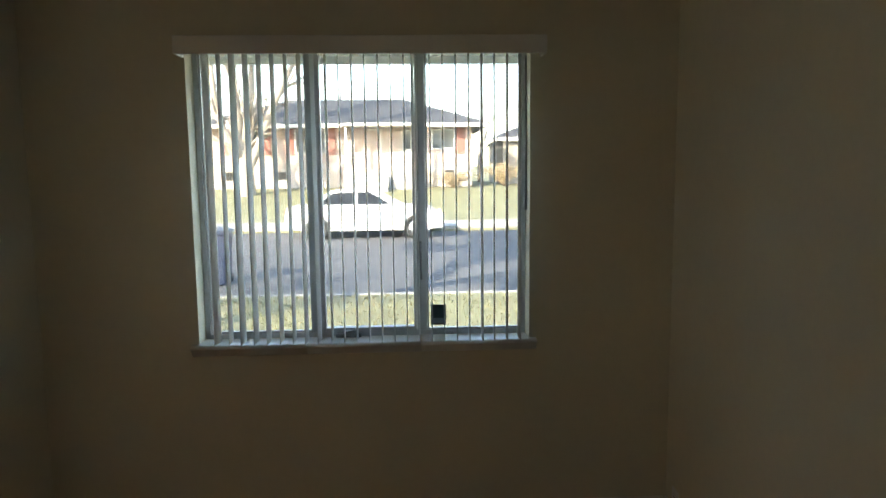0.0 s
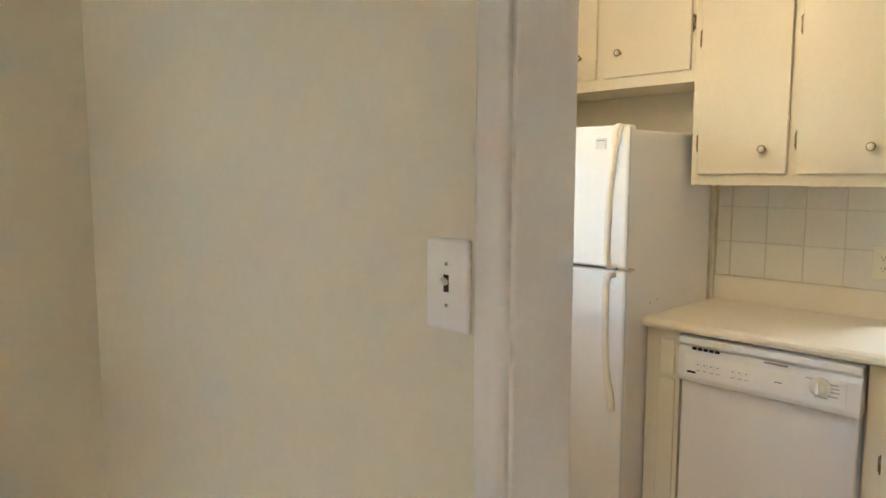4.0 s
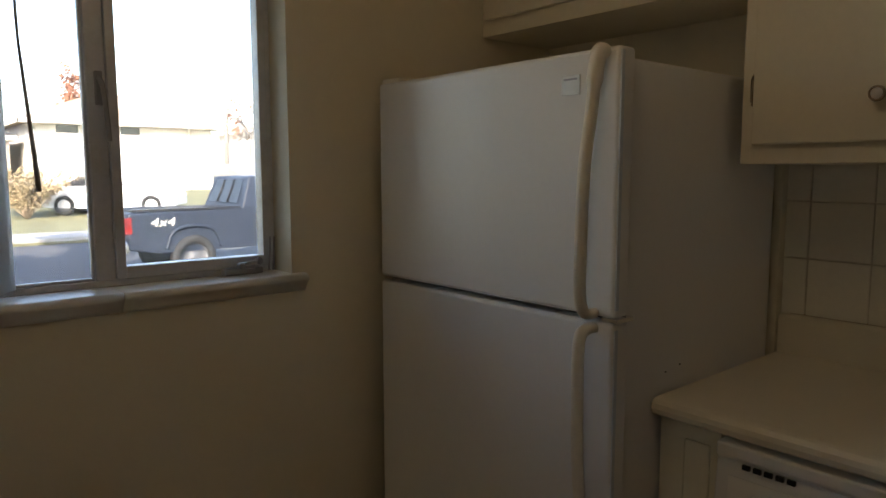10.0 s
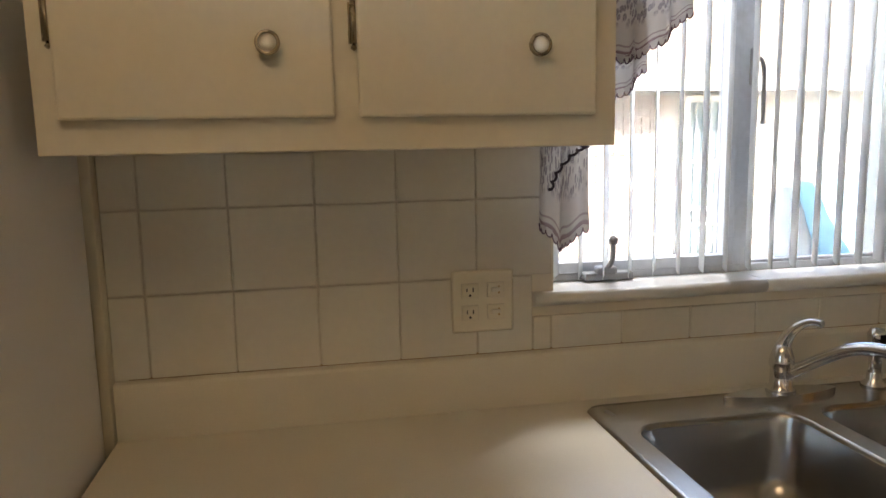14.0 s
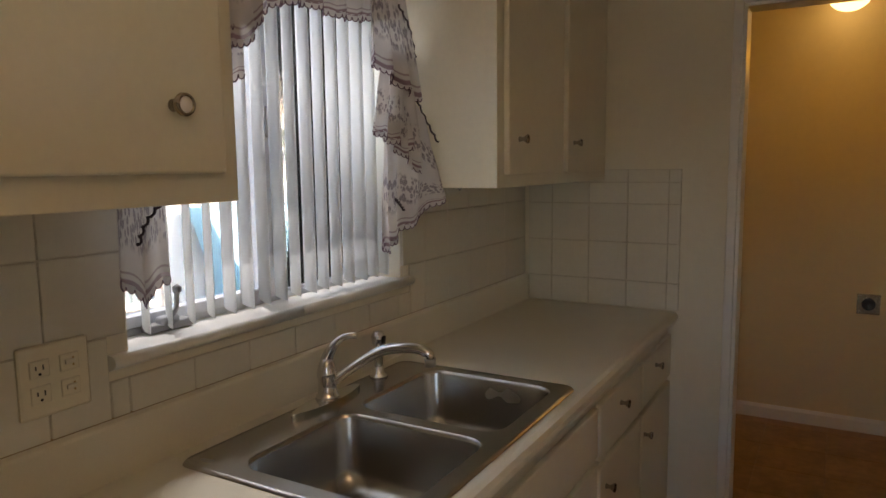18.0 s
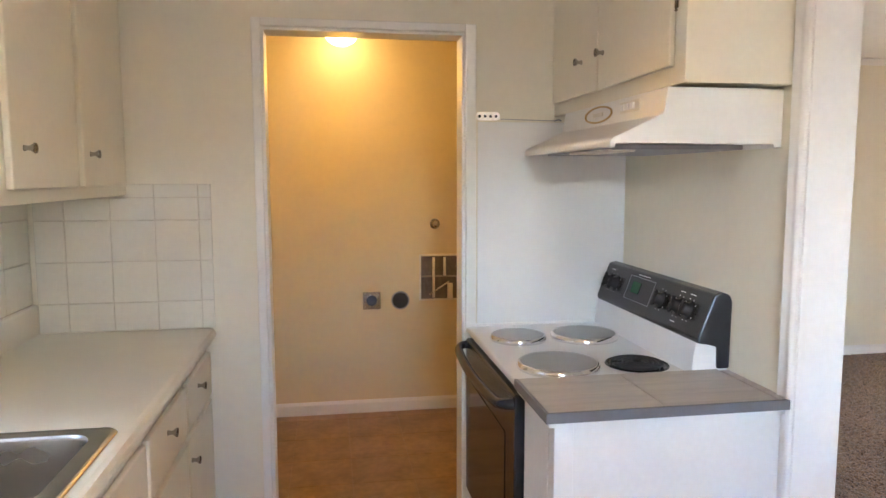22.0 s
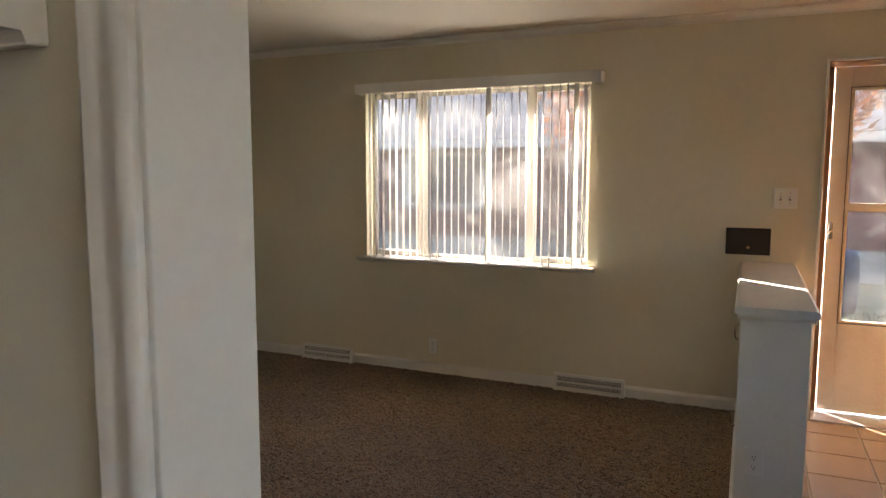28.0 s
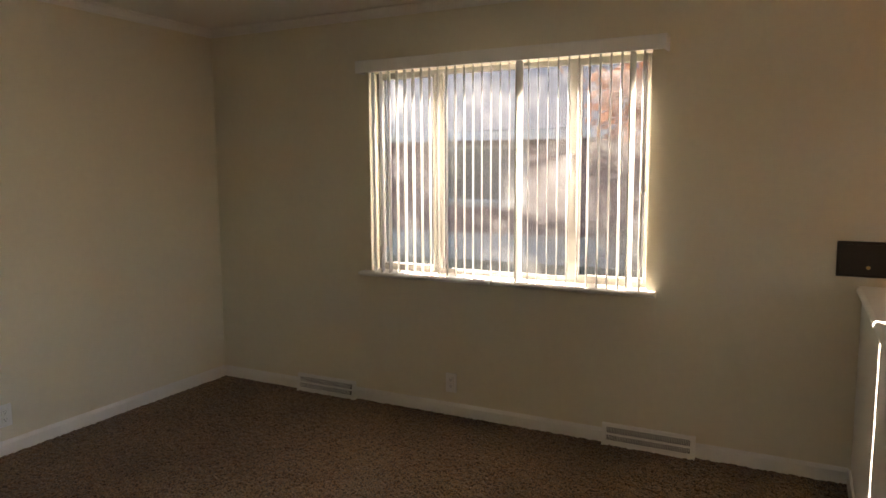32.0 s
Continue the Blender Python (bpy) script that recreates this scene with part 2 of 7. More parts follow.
def carpet_material():
    m = surface("brown_carpet", (0.235, 0.15, 0.086), 0.95, var=0.26, scale=2.2, fine=150, bump=1.0, bscale=420, spec=0.1)
    nt = m.node_tree
    b = nt.nodes["Principled BSDF"]
    src = b.inputs["Base Color"].links[0].from_socket
    pos = nt.nodes.new("ShaderNodeNewGeometry").outputs["Position"]
    v = nt.nodes.new("ShaderNodeTexVoronoi")
    v.inputs["Scale"].default_value = 135
    nt.links.new(pos, v.inputs["Vector"])
    speck = ramp(nt, v.outputs["Distance"], [(0.08, (1.6, 1.58, 1.55)), (0.70, (0.22, 0.20, 0.18))])
    nt.links.new(mixc(nt, 1.0, src, speck, "MULTIPLY"), b.inputs["Base Color"])
    b.inputs["Sheen Weight"].default_value = 0.25
    return m


CARPET = carpet_material()

# outdoors
GRASS = surface("winter_lawn", (0.16, 0.155, 0.08), 0.9, var=0.35, scale=0.9, fine=30, bump=1.0, bscale=40, stain=(0.30, 0.26, 0.15), amount=0.5)
ASPHALT = surface("asphalt", (0.075, 0.075, 0.078), 0.9, var=0.15, scale=0.6, fine=40, bump=0.5, bscale=120)
CONCRETE = surface("concrete", (0.34, 0.325, 0.30), 0.85, var=0.1, scale=1.5, fine=40, bump=0.3, bscale=90)
BRICKR = surface("red_brown_brick", (0.25, 0.11, 0.10), 0.85, var=0.2, scale=4, fine=60, bump=0.4, bscale=120, pieces=0.3)
BRICKL = surface("pale_brick", (0.42, 0.37, 0.335), 0.85, var=0.12, scale=4, fine=60, bump=0.4, bscale=120, pieces=0.2)
MORTAR = surface("mortar", (0.5, 0.47, 0.43), 0.9, var=0.1, scale=8, bump=0.4, bscale=200)
PALEW = surface("pale_siding", (0.68, 0.68, 0.66), 0.85, var=0.05, scale=2, bump=0.3, bscale=60)
SHUTTER = surface("red_brown_shutter", (0.27, 0.105, 0.08), 0.6, var=0.1)
STUCCO = surface("white_stucco", (0.74, 0.71, 0.66), 0.85, var=0.04, scale=2, bump=0.4, bscale=80)
PEACH = surface("peach_siding", (0.46, 0.36, 0.31), 0.8, var=0.06, scale=2, bump=0.2, bscale=40)
SHINGLE = surface("grey_shingles", (0.055, 0.056, 0.061), 0.85, var=0.25, scale=1.8, fine=14, bump=0.5, bscale=60, squash=(1, 1, 6))
GREYROOF = surface("weathered_shingles", (0.24, 0.23, 0.22), 0.85, var=0.25, scale=1.8, fine=14, bump=0.5, bscale=60, squash=(1, 6, 6))
TANROOF = surface("tan_shingles", (0.40, 0.31, 0.22), 0.85, var=0.2, scale=1.8, fine=14, bump=0.5, bscale=60, squash=(1, 1, 6))
DARKWIN = surface("dark_window", (0.05, 0.06, 0.07), 0.1, var=0.2)
AUTOG = surface("tinted_car_glass", (0.02, 0.024, 0.03), 0.2, var=0.1, spec=0.2)
BARK = surface("bark", (0.30, 0.26, 0.22), 0.9, var=0.25, scale=6, fine=40, bump=0.8, bscale=60, squash=(1, 1, 0.3))
DRYLEAF = surface("dry_foliage", (0.36, 0.28, 0.17), 0.9, var=0.35, scale=6)
DEADW = surface("dry_twigs", (0.30, 0.22, 0.15), 0.9, var=0.3, scale=4)
LEAF = thin("russet_leaf", (0.38, 0.17, 0.10), (0.52, 0.24, 0.13), 0.4, 0.7)
NEEDLE = thin("yellow_green_leaf", (0.20, 0.20, 0.05), (0.3, 0.3, 0.08), 0.35, 0.7)
WHITEC = surface("white_car_paint", (0.78, 0.78, 0.78), 0.2, var=0.02, coat=0.6)
BLUEC = surface("slate_blue_truck_paint", (0.022, 0.03, 0.047), 0.45, var=0.06, spec=0.3, coat=0.0, stain=(0.06, 0.06, 0.06), amount=0.15)
YELLOWC = surface("yellow_car_paint", (0.62, 0.45, 0.10), 0.25, var=0.03, coat=0.5)
REDL = surface("red_lens", (0.26, 0.012, 0.012), 0.15, var=0.05)
DKRED = surface("dark_red_car_paint", (0.07, 0.03, 0.03), 0.6, var=0.05)
ALLOY = surface("dull_alloy_rim", (0.16, 0.16, 0.165), 0.5, 0.4, var=0.1)
RUBBER = surface("tyre_rubber", (0.02, 0.02, 0.02), 0.8, var=0.1)
BLUET = surface("pale_blue_tarp", (0.20, 0.48, 0.66), 0.5, var=0.06, scale=4, bump=0.4, bscale=12)
BLUEB = surface("dark_blue_plastic", (0.015, 0.025, 0.06), 0.4, var=0.08)


# ---- helpers for building ----
def box(bm, x0, x1, y0, y1, z0, z1, bev=0.0, seg=2):
    x0, x1, y0, y1, z0, z1 = min(x0, x1), max(x0, x1), min(y0, y1), max(y0, y1), min(z0, z1), max(z0, z1)
    v = [bm.verts.new((x, y, z)) for x in (x0, x1) for y in (y0, y1) for z in (z0, z1)]
    f = [bm.faces.new([v[i] for i in q]) for q in ((0, 1, 3, 2), (4, 6, 7, 5), (0, 4, 5, 1), (2, 3, 7, 6), (0, 2, 6, 4), (1, 5, 7, 3))]
    if bev:
        bmesh.ops.bevel(bm, geom=list({e for q in f for e in q.edges}), offset=bev, segments=seg, profile=0.5, affect="EDGES")
    return bm


def frame_axes(d):
    d = Vector(d).normalized()
    a = d.orthogonal().normalized()
    return d, a, d.cross(a)


def cyl(bm, p0, p1, r, seg=16, r2=None, cap=True):
    p0, p1 = Vector(p0), Vector(p1)
    d, a, b = frame_axes(p1 - p0)
    r2 = r if r2 is None else r2
    rings = []
    for p, q in ((p0, r), (p1, r2)):
        rings.append([bm.verts.new(p + q * (math.cos(2 * math.pi * i / seg) * a + math.sin(2 * math.pi * i / seg) * b)) for i in range(seg)])
    for i in range(seg):
        f = bm.faces.new((rings[0][i], rings[0][(i + 1) % seg], rings[1][(i + 1) % seg], rings[1][i]))
        f.smooth = True
    if cap:
        bm.faces.new(rings[0][::-1])
        bm.faces.new(rings[1])
    return bm


def lathe(bm, profile, at, axis=(0, 0, 1), seg=28, smooth=True):
    """profile: (radius, height along axis)."""
    d, a, b = frame_axes(axis)
    at = Vector(at)
    rings = []
    for r, h in profile:
        if r < 1e-5:
            rings.append([bm.verts.new(at + h * d)])
        else:
            rings.append([bm.verts.new(at + h * d + r * (math.cos(2 * math.pi * i / seg) * a + math.sin(2 * math.pi * i / seg) * b)) for i in range(seg)])
    for p, q in zip(rings, rings[1:]):
        for i in range(seg):
            j = (i + 1) % seg
            if len(p) == 1 and len(q) == 1:
                continue
            c = (p[0], q[j], q[i]) if len(p) == 1 else (p[i], p[j], q[0]) if len(q) == 1 else (p[i], p[j], q[j], q[i])
            bm.faces.new(c).smooth = smooth
    return bm


def tube(bm, pts, r, seg=8, rs=None, flat=1.0):
    pts = [Vector(p) for p in pts]
    rings, a = [], None
    for i, p in enumerate(pts):
        d = (pts[min(i + 1, len(pts) - 1)] - pts[max(i - 1, 0)]).normalized()
        a = d.orthogonal().normalized() if a is None else (a - a.dot(d) * d).normalized()
        b = d.cross(a)
        q = rs[i] if rs else r
        rings.append([bm.verts.new(p + q * (math.cos(2 * math.pi * k / seg) * a + flat * math.sin(2 * math.pi * k / seg) * b)) for k in range(seg)])
    for p, q in zip(rings, rings[1:]):
        for k in range(seg):
            bm.faces.new((p[k], p[(k + 1) % seg], q[(k + 1) % seg], q[k])).smooth = True
    bm.faces.new(rings[0][::-1])
    bm.faces.new(rings[-1])
    return bm


def prism(bm, pts, place, a, b, bev=0.0):
    """A polygon pts (u, v) pushed from depth a to b; place(u, v, depth) gives the point."""
    lo, hi = ([bm.verts.new(place(u, v, d)) for u, v in pts] for d in (a, b))
    f = [bm.faces.new(lo[::-1]), bm.faces.new(hi)]
    n = len(pts)
    f += [bm.faces.new((lo[i], lo[(i + 1) % n], hi[(i + 1) % n], hi[i])) for i in range(n)]
    if bev:
        bmesh.ops.bevel(bm, geom=list({e for q in f for e in q.edges}), offset=bev, segments=2, profile=0.5, affect="EDGES")
    return bm


def smooth_path(pts, n=6):
    """A rounded curve through the given points."""
    pts = [Vector(p) for p in pts]
    out = []
    for i in range(len(pts) - 1):
        p0, p1, p2, p3 = pts[max(i - 1, 0)], pts[i], pts[i + 1], pts[min(i + 2, len(pts) - 1)]
        for k in range(n):
            t = k / n
            out.append(0.5 * (2 * p1 + (p2 - p0) * t + (2 * p0 - 5 * p1 + 4 * p2 - p3) * t * t + (3 * p1 - p0 - 3 * p2 + p3) * t ** 3))
    return out + [pts[-1]]


ORIGIN = {}


def mesh_of(bm, name, material, origin=(0, 0, 0)):
    bmesh.ops.recalc_face_normals(bm, faces=bm.faces)
    bmesh.ops.translate(bm, verts=bm.verts, vec=-Vector(origin))
    me = bpy.data.meshes.new(name)
    bm.to_mesh(me)
    bm.free()
    me.materials.append(material)
    return me


def thing(name, at, label, category, group="", kind="", lift=0.0):
    """An Empty that holds a thing's parts; lift raises the whole thing above the heights given for its parts."""
    ob = new(name)
    ob.empty_display_size = 0.1
    ob.location = Vector(at) + Vector((0, 0, lift))
    ORIGIN[ob.name] = Vector(at)
    return tagged(ob, label, category, group, kind)


def part(name, bm, material, parent, label=""):
    origin = ORIGIN[parent.name]
    ob = new(name, mesh_of(bm, name, material, origin))
    ob.parent = parent
    ORIGIN[ob.name] = origin
    return tagged(ob, label)


def solo(name, bm, material, label, category, group="", kind=""):
    me = mesh_of(bm, name, material)
    zs = [v.co for v in me.vertices]
    c = Vector((sum(v.x for v in zs) / len(zs), sum(v.y for v in zs) / len(zs), min(v.z for v in zs)))
    me.transform(Matrix.Translation(-c))
    ob = new(name, me)
    ob.location = c
    ORIGIN[ob.name] = c
    return tagged(ob, label, category, group, kind)


def structure(name, bm, material, label, category):
    ob = new(name, mesh_of(bm, name, material))
    ORIGIN[ob.name] = Vector((0, 0, 0))
    return tagged(ob, label, category, kind="structure")


def B(*a, **k):
    return box(bmesh.new(), *a, **k)


def holes(bm, put, u0, u1, z0, z1, openings):
    """A wall from u0 to u1, z0 to z1 with openings (a, b, low, high); put(u0, u1, z0, z1) adds one block."""
    u = u0
    for a, b, lo, hi in sorted(openings):
        if a > u:
            put(u, a, z0, z1)
        if lo > z0:
            put(a, b, z0, lo)
        if hi < z1:
            put(a, b, hi, z1)
        u = b
    if u < u1:
        put(u, u1, z0, z1)
    return bm

# ---- structure ----
WIN_D = (-0.652, 0.75, 0.822, 2.08)     # dining window: from, to, low, high
WIN_K = (1.79, 2.714, 1.143, 2.03)        # kitchen, north
WIN_E = (0.430, 1.372, 1.148, 2.05)       # over the sink (along y)
WIN_W = (-1.612, 0.062, 0.85, 2.06)      # living room (along y)
DOOR_W = (1.405, 2.335, 0.0, 2.105)       # front door
OUT = 0.25                               # thickness of outer walls
OPEN_Y = (0.570, 1.402, 2.06)             # opening between dining and kitchen: from, to, height
LDOOR = (2.162, 2.933, 2.045)            # laundry doorway

bm = bmesh.new()
holes(bm, lambda a, b, c, d: box(bm, a, b, NORTH, NORTH + 0.175, c, d), WEST - OUT, EAST + OUT, -0.5, 2.62, [WIN_D, WIN_K])
structure("wall_north", bm, WALL, "off-white painted plaster wall with two windows", "wall")
bm = bmesh.new()
holes(bm, lambda a, b, c, d: box(bm, WEST - 0.2, WEST, a, b, c, d), SOUTH - OUT, NORTH, -0.5, 2.62, [WIN_W, (DOOR_W[0], DOOR_W[1], 0, DOOR_W[3])])
structure("wall_west", bm, WALL, "off-white painted plaster wall with window and front door", "wall")
bm = bmesh.new()
holes(bm, lambda a, b, c, d: box(bm, EAST, EAST + OUT, a, b, c, d), LSOUTH - OUT, NORTH, -0.5, 2.62, [WIN_E])
structure("wall_east", bm, KWALL, "cream painted kitchen wall with window over the sink", "wall")
structure("wall_south", B(WEST, PART_W, SOUTH - OUT, SOUTH, -0.5, 2.62), WALL, "off-white plain living room wall", "wall")
bm = bmesh.new()
holes(bm, lambda a, b, c, d: box(bm, PART_W, PART_E, a, b, c, d), SOUTH - OUT, NORTH, -0.1, 2.6, [(OPEN_Y[0], OPEN_Y[1], -0.1, OPEN_Y[2])])
structure("wall_partition", bm, WALL, "off-white partition wall between dining area and kitchen", "wall")
bm = bmesh.new()
holes(bm, lambda a, b, c, d: box(bm, a, b, KSOUTH - 0.12, KSOUTH, c, d), PART_E, EAST, -0.1, 2.6, [(LDOOR[0], LDOOR[1], -0.1, LDOOR[2])])
structure("wall_kitchen_south", bm, KWALL, "cream painted kitchen wall with open doorway to the laundry", "wall")
structure("wall_laundry_south", B(PART_E, EAST, LSOUTH - OUT, LSOUTH, -0.5, 2.6), LWALL, "cream painted laundry room wall coloured yellow for the lamp's light", "wall")
structure("wall_closet", box(B(-1.42, -1.30, 2.44, NORTH, 0, 2.6), WEST, -1.42, 2.44, 2.56, 0, 2.6), WALL, "off-white closet walls beside the entry", "wall")

bm = bmesh.new()
box(bm, WEST, PART_W, SOUTH, NORTH, CEIL, CEIL + 0.1)
box(bm, PART_E, EAST, KSOUTH, NORTH, CEIL, CEIL + 0.1)
box(bm, PART_E, EAST, LSOUTH, KSOUTH - 0.12, LCEIL, CEIL + 0.1)
structure("ceiling", bm, CEILING, "white painted flat ceiling", "ceiling")

# carpet with real pile over living room and dining area
def carpet_sheet():
    nx, ny = 330, 490
    x0, x1, y0, y1 = WEST, PART_W, SOUTH, NORTH
    rng = np.random.default_rng(4)
    gx, gy = np.meshgrid(np.linspace(x0, x1, nx), np.linspace(y0, y1, ny), indexing="ij")
    jx, jy = rng.normal(0, 0.003, gx.shape), rng.normal(0, 0.003, gx.shape)
    z = 0.004 + 0.009 * rng.random(gx.shape) ** 0.7
    for a in (jx, jy):
        a[0] = a[-1] = 0
        a[:, 0] = a[:, -1] = 0
    verts = np.stack([gx + jx, gy + jy, z], -1).reshape(-1, 3)
    i = np.arange(nx * ny).reshape(nx, ny)
    keep = ~((gx[:-1, :-1] < -1.03) & (gy[:-1, :-1] > 1.24) & (gy[:-1, :-1] < 2.43))
    q = np.stack([i[:-1, :-1], i[1:, :-1], i[1:, 1:], i[:-1, 1:]], -1)[keep]
    me = bpy.data.meshes.new("carpet")
    me.from_pydata(verts.tolist(), [], q.tolist())
    me.materials.append(CARPET)
    return tagged(new("floor_carpet", me), "brown short-pile carpet, worn and slightly mottled", "carpet", kind="structure")


carpet_sheet()
structure("floor_slab", B(WEST, EAST, SOUTH, NORTH, -0.12, -0.006), CONCRETE, "floor slab under the coverings", "floor")


# entry floor tiles on a mortar bed
bed = structure("floor_entry", B(WEST, -1.02, 1.24, 2.44, -0.006, 0.004), GROUT, "beige ceramic tile floor of the entry with brown joints", "floor")
laundry_floor = structure("floor_kitchen", B(PART_E, EAST, LSOUTH, NORTH, -0.006, 0.002), VINYLF, "mottled orange-brown vinyl tile floor", "floor")


def strip(bm, a, b, z0, z1, depth, side):
    """Skirting along a straight wall from a to b (x, y); side: unit vector into the room."""
    (ax, ay), (bx, by), (sx, sy) = a, b, side
    prof = [(0, z0), (depth, z0), (depth, z1 - 0.018), (depth * 0.45, z1 - 0.004), (0.3 * depth, z1), (0, z1)]
    lo, hi = ([bm.verts.new((px + d * sx, py + d * sy, z)) for d, z in prof] for px, py in (a, b))
    n = len(prof)
    for i in range(n):
        bm.faces.new((lo[i], lo[(i + 1) % n], hi[(i + 1) % n], hi[i]))
    bm.faces.new(lo[::-1])
    bm.faces.new(hi)
    return bm


bm = bmesh.new()
strip(bm, (WEST, SOUTH + 0.012), (WEST, 1.005), 0.0, 0.085, 0.013, (1, 0))
strip(bm, (WEST + 0.012, SOUTH), (PART_W, SOUTH), 0.0, 0.085, 0.013, (0, 1))
strip(bm, (PART_W, SOUTH + 0.012), (PART_W, 0.511), 0.0, 0.085, 0.013, (-1, 0))
strip(bm, (PART_W, 1.461), (PART_W, NORTH), 0.0, 0.085, 0.013, (-1, 0))
strip(bm, (-1.29, NORTH), (PART_W - 0.013, NORTH), 0.0, 0.085, 0.013, (0, -1))
structure("baseboard", bm, TRIM, "white painted wooden baseboard", "baseboard")
bm = bmesh.new()
strip(bm, (PART_E, LSOUTH), (EAST, LSOUTH), 0.0, 0.085, 0.013, (0, 1))
structure("baseboard_laundry", bm, TRIM, "cream painted baseboard of the laundry", "baseboard")


def crown(bm, a, b, side):
    (ax, ay), (bx, by), (sx, sy) = a, b, side
    prof = [(0, CEIL), (0, CEIL - 0.05), (0.008, CEIL - 0.05), (0.012, CEIL - 0.036), (0.03, CEIL - 0.014), (0.046, CEIL - 0.008), (0.046, CEIL)]
    lo, hi = ([bm.verts.new((px + d * sx, py + d * sy, z)) for d, z in prof] for px, py in (a, b))
    n = len(prof)
    for i in range(n):
        bm.faces.new((lo[i], lo[(i + 1) % n], hi[(i + 1) % n], hi[i]))
    return bm


bm = bmesh.new()
crown(bm, (WEST, SOUTH), (WEST, 2.44), (1, 0))
crown(bm, (WEST, SOUTH), (PART_W, SOUTH), (0, 1))
crown(bm, (PART_W, SOUTH), (PART_W, NORTH), (-1, 0))
crown(bm, (-1.3, NORTH), (PART_W, NORTH), (0, -1))
structure("trim_ceiling", bm, TRIM, "narrow white cove moulding at the ceiling", "trim")


# casing round the opening between dining area and kitchen, and at the laundry doorway
def casing_profile(bm, face_x, side, y_in, sign, z1):
    """Upright moulding: from the opening's edge y_in outwards along sign * y, standing proud of face_x."""
    prof = [(0.0, 0.0), (0.0, 0.012), (0.006, 0.017), (0.016, 0.017), (0.024, 0.011), (0.040, 0.011), (0.048, 0.017), (0.054, 0.014), (0.057, 0.0)]
    lo, hi = ([bm.verts.new((face_x + side * d, y_in + sign * w, z)) for w, d in prof] for z in (0.0, z1))
    n = len(prof)
    for i in range(n):
        f = bm.faces.new((lo[i], lo[(i + 1) % n], hi[(i + 1) % n], hi[i]))
        f.smooth = 0 < i < n - 1
    bm.faces.new(lo[::-1])
    bm.faces.new(hi)
    return bm


bm = bmesh.new()
for face, side in ((PART_W, -1), (PART_E, 1)):
    casing_profile(bm, face, side, OPEN_Y[0] - 0.002, -1, OPEN_Y[2] + 0.05)
    casing_profile(bm, face, side, OPEN_Y[1] + 0.002, 1, OPEN_Y[2] + 0.05)
    box(bm, face, face + side * 0.014, OPEN_Y[0], OPEN_Y[1], OPEN_Y[2], OPEN_Y[2] + 0.05, 0.003)
box(bm, PART_W - 0.004, PART_E + 0.004, OPEN_Y[0] - 0.002, OPEN_Y[0] + 0.006, 0, OPEN_Y[2], 0.002)
box(bm, PART_W - 0.004, PART_E + 0.004, OPEN_Y[1] - 0.006, OPEN_Y[1] + 0.002, 0, OPEN_Y[2], 0.002)
structure("trim_opening", bm, TRIM, "white painted casing round the kitchen opening", "trim")
bm = bmesh.new()
box(bm, LDOOR[0] - 0.042, LDOOR[0], KSOUTH, KSOUTH + 0.014, 0, LDOOR[2] + 0.03, 0.004)
box(bm, LDOOR[1], LDOOR[1] + 0.032, KSOUTH, KSOUTH + 0.014, 0, LDOOR[2] + 0.03, 0.004)
box(bm, LDOOR[0], LDOOR[1], KSOUTH, KSOUTH + 0.014, LDOOR[2], LDOOR[2] + 0.03, 0.004)
for x in (LDOOR[0], LDOOR[1] - 0.012):
    box(bm, x, x + 0.012, KSOUTH - 0.12, KSOUTH, 0, LDOOR[2] - 0.012, 0.002)
box(bm, LDOOR[0], LDOOR[1], KSOUTH - 0.12, KSOUTH, LDOOR[2] - 0.012, LDOOR[2], 0.002)
structure("trim_laundry_door", bm, TRIM, "cream painted casing of the laundry doorway", "trim")

# roof over the house, gable ends east and west
bm = bmesh.new()
ridge_y, ridge_z, eave_z = -0.2, 4.1, 2.21
for ys in (4.08, -4.3):
    prism(bm, [(ys, eave_z), (ys, eave_z + 0.14), (ridge_y, ridge_z + 0.14), (ridge_y, ridge_z)], lambda u, v, d: (d, u, v), WEST - OUT - 0.12, EAST + OUT + 0.12)
for xs in (WEST - OUT, EAST):
    prism(bm, [(SOUTH, 2.62), (NORTH + OUT, 2.62), (ridge_y, ridge_z - 0.05)], lambda u, v, d: (d, u, v), xs, xs + OUT)
structure("roof", bm, SHINGLE, "grey shingle roof of the house", "roof")
bm = bmesh.new()
box(bm, WEST - OUT - 0.1, EAST + OUT + 0.1, NORTH + 0.175, 4.06, 2.16, 2.195)
box(bm, WEST - OUT - 0.1, EAST + OUT + 0.1, 4.06, 4.09, 2.12, 2.36)
structure("trim_soffit", bm, TRIM, "white painted eave soffit and fascia", "soffit")


# ---- windows ----
def north(u, v, z):
    return (u, NORTH + v, z)


def west(u, v, z):
    return (WEST - v, u, z)


def east(u, v, z):
    return (EAST + v, u, z)


def lbox(bm, P, u0, u1, v0, v1, z0, z1, bev=0.0, seg=2):
    a, b = P(u0, v0, z0), P(u1, v1, z1)
    return box(bm, a[0], b[0], a[1], b[1], a[2], b[2], bev, seg)


def LB(P, *a, **k):
    return lbox(bmesh.new(), P, *a, **k)


def ring(bm, P, u0, u1, v0, v1, z0, z1, w, wb=None):
    wb = wb or w
    lbox(bm, P, u0, u0 + w, v0, v1, z0, z1, 0.002)
    lbox(bm, P, u1 - w, u1, v0, v1, z0, z1, 0.002)
    lbox(bm, P, u0 + w, u1 - w, v0, v1, z1 - w, z1, 0.002)
    lbox(bm, P, u0 + w, u1 - w, v0, v1, z0, z0 + wb, 0.002)
    return bm


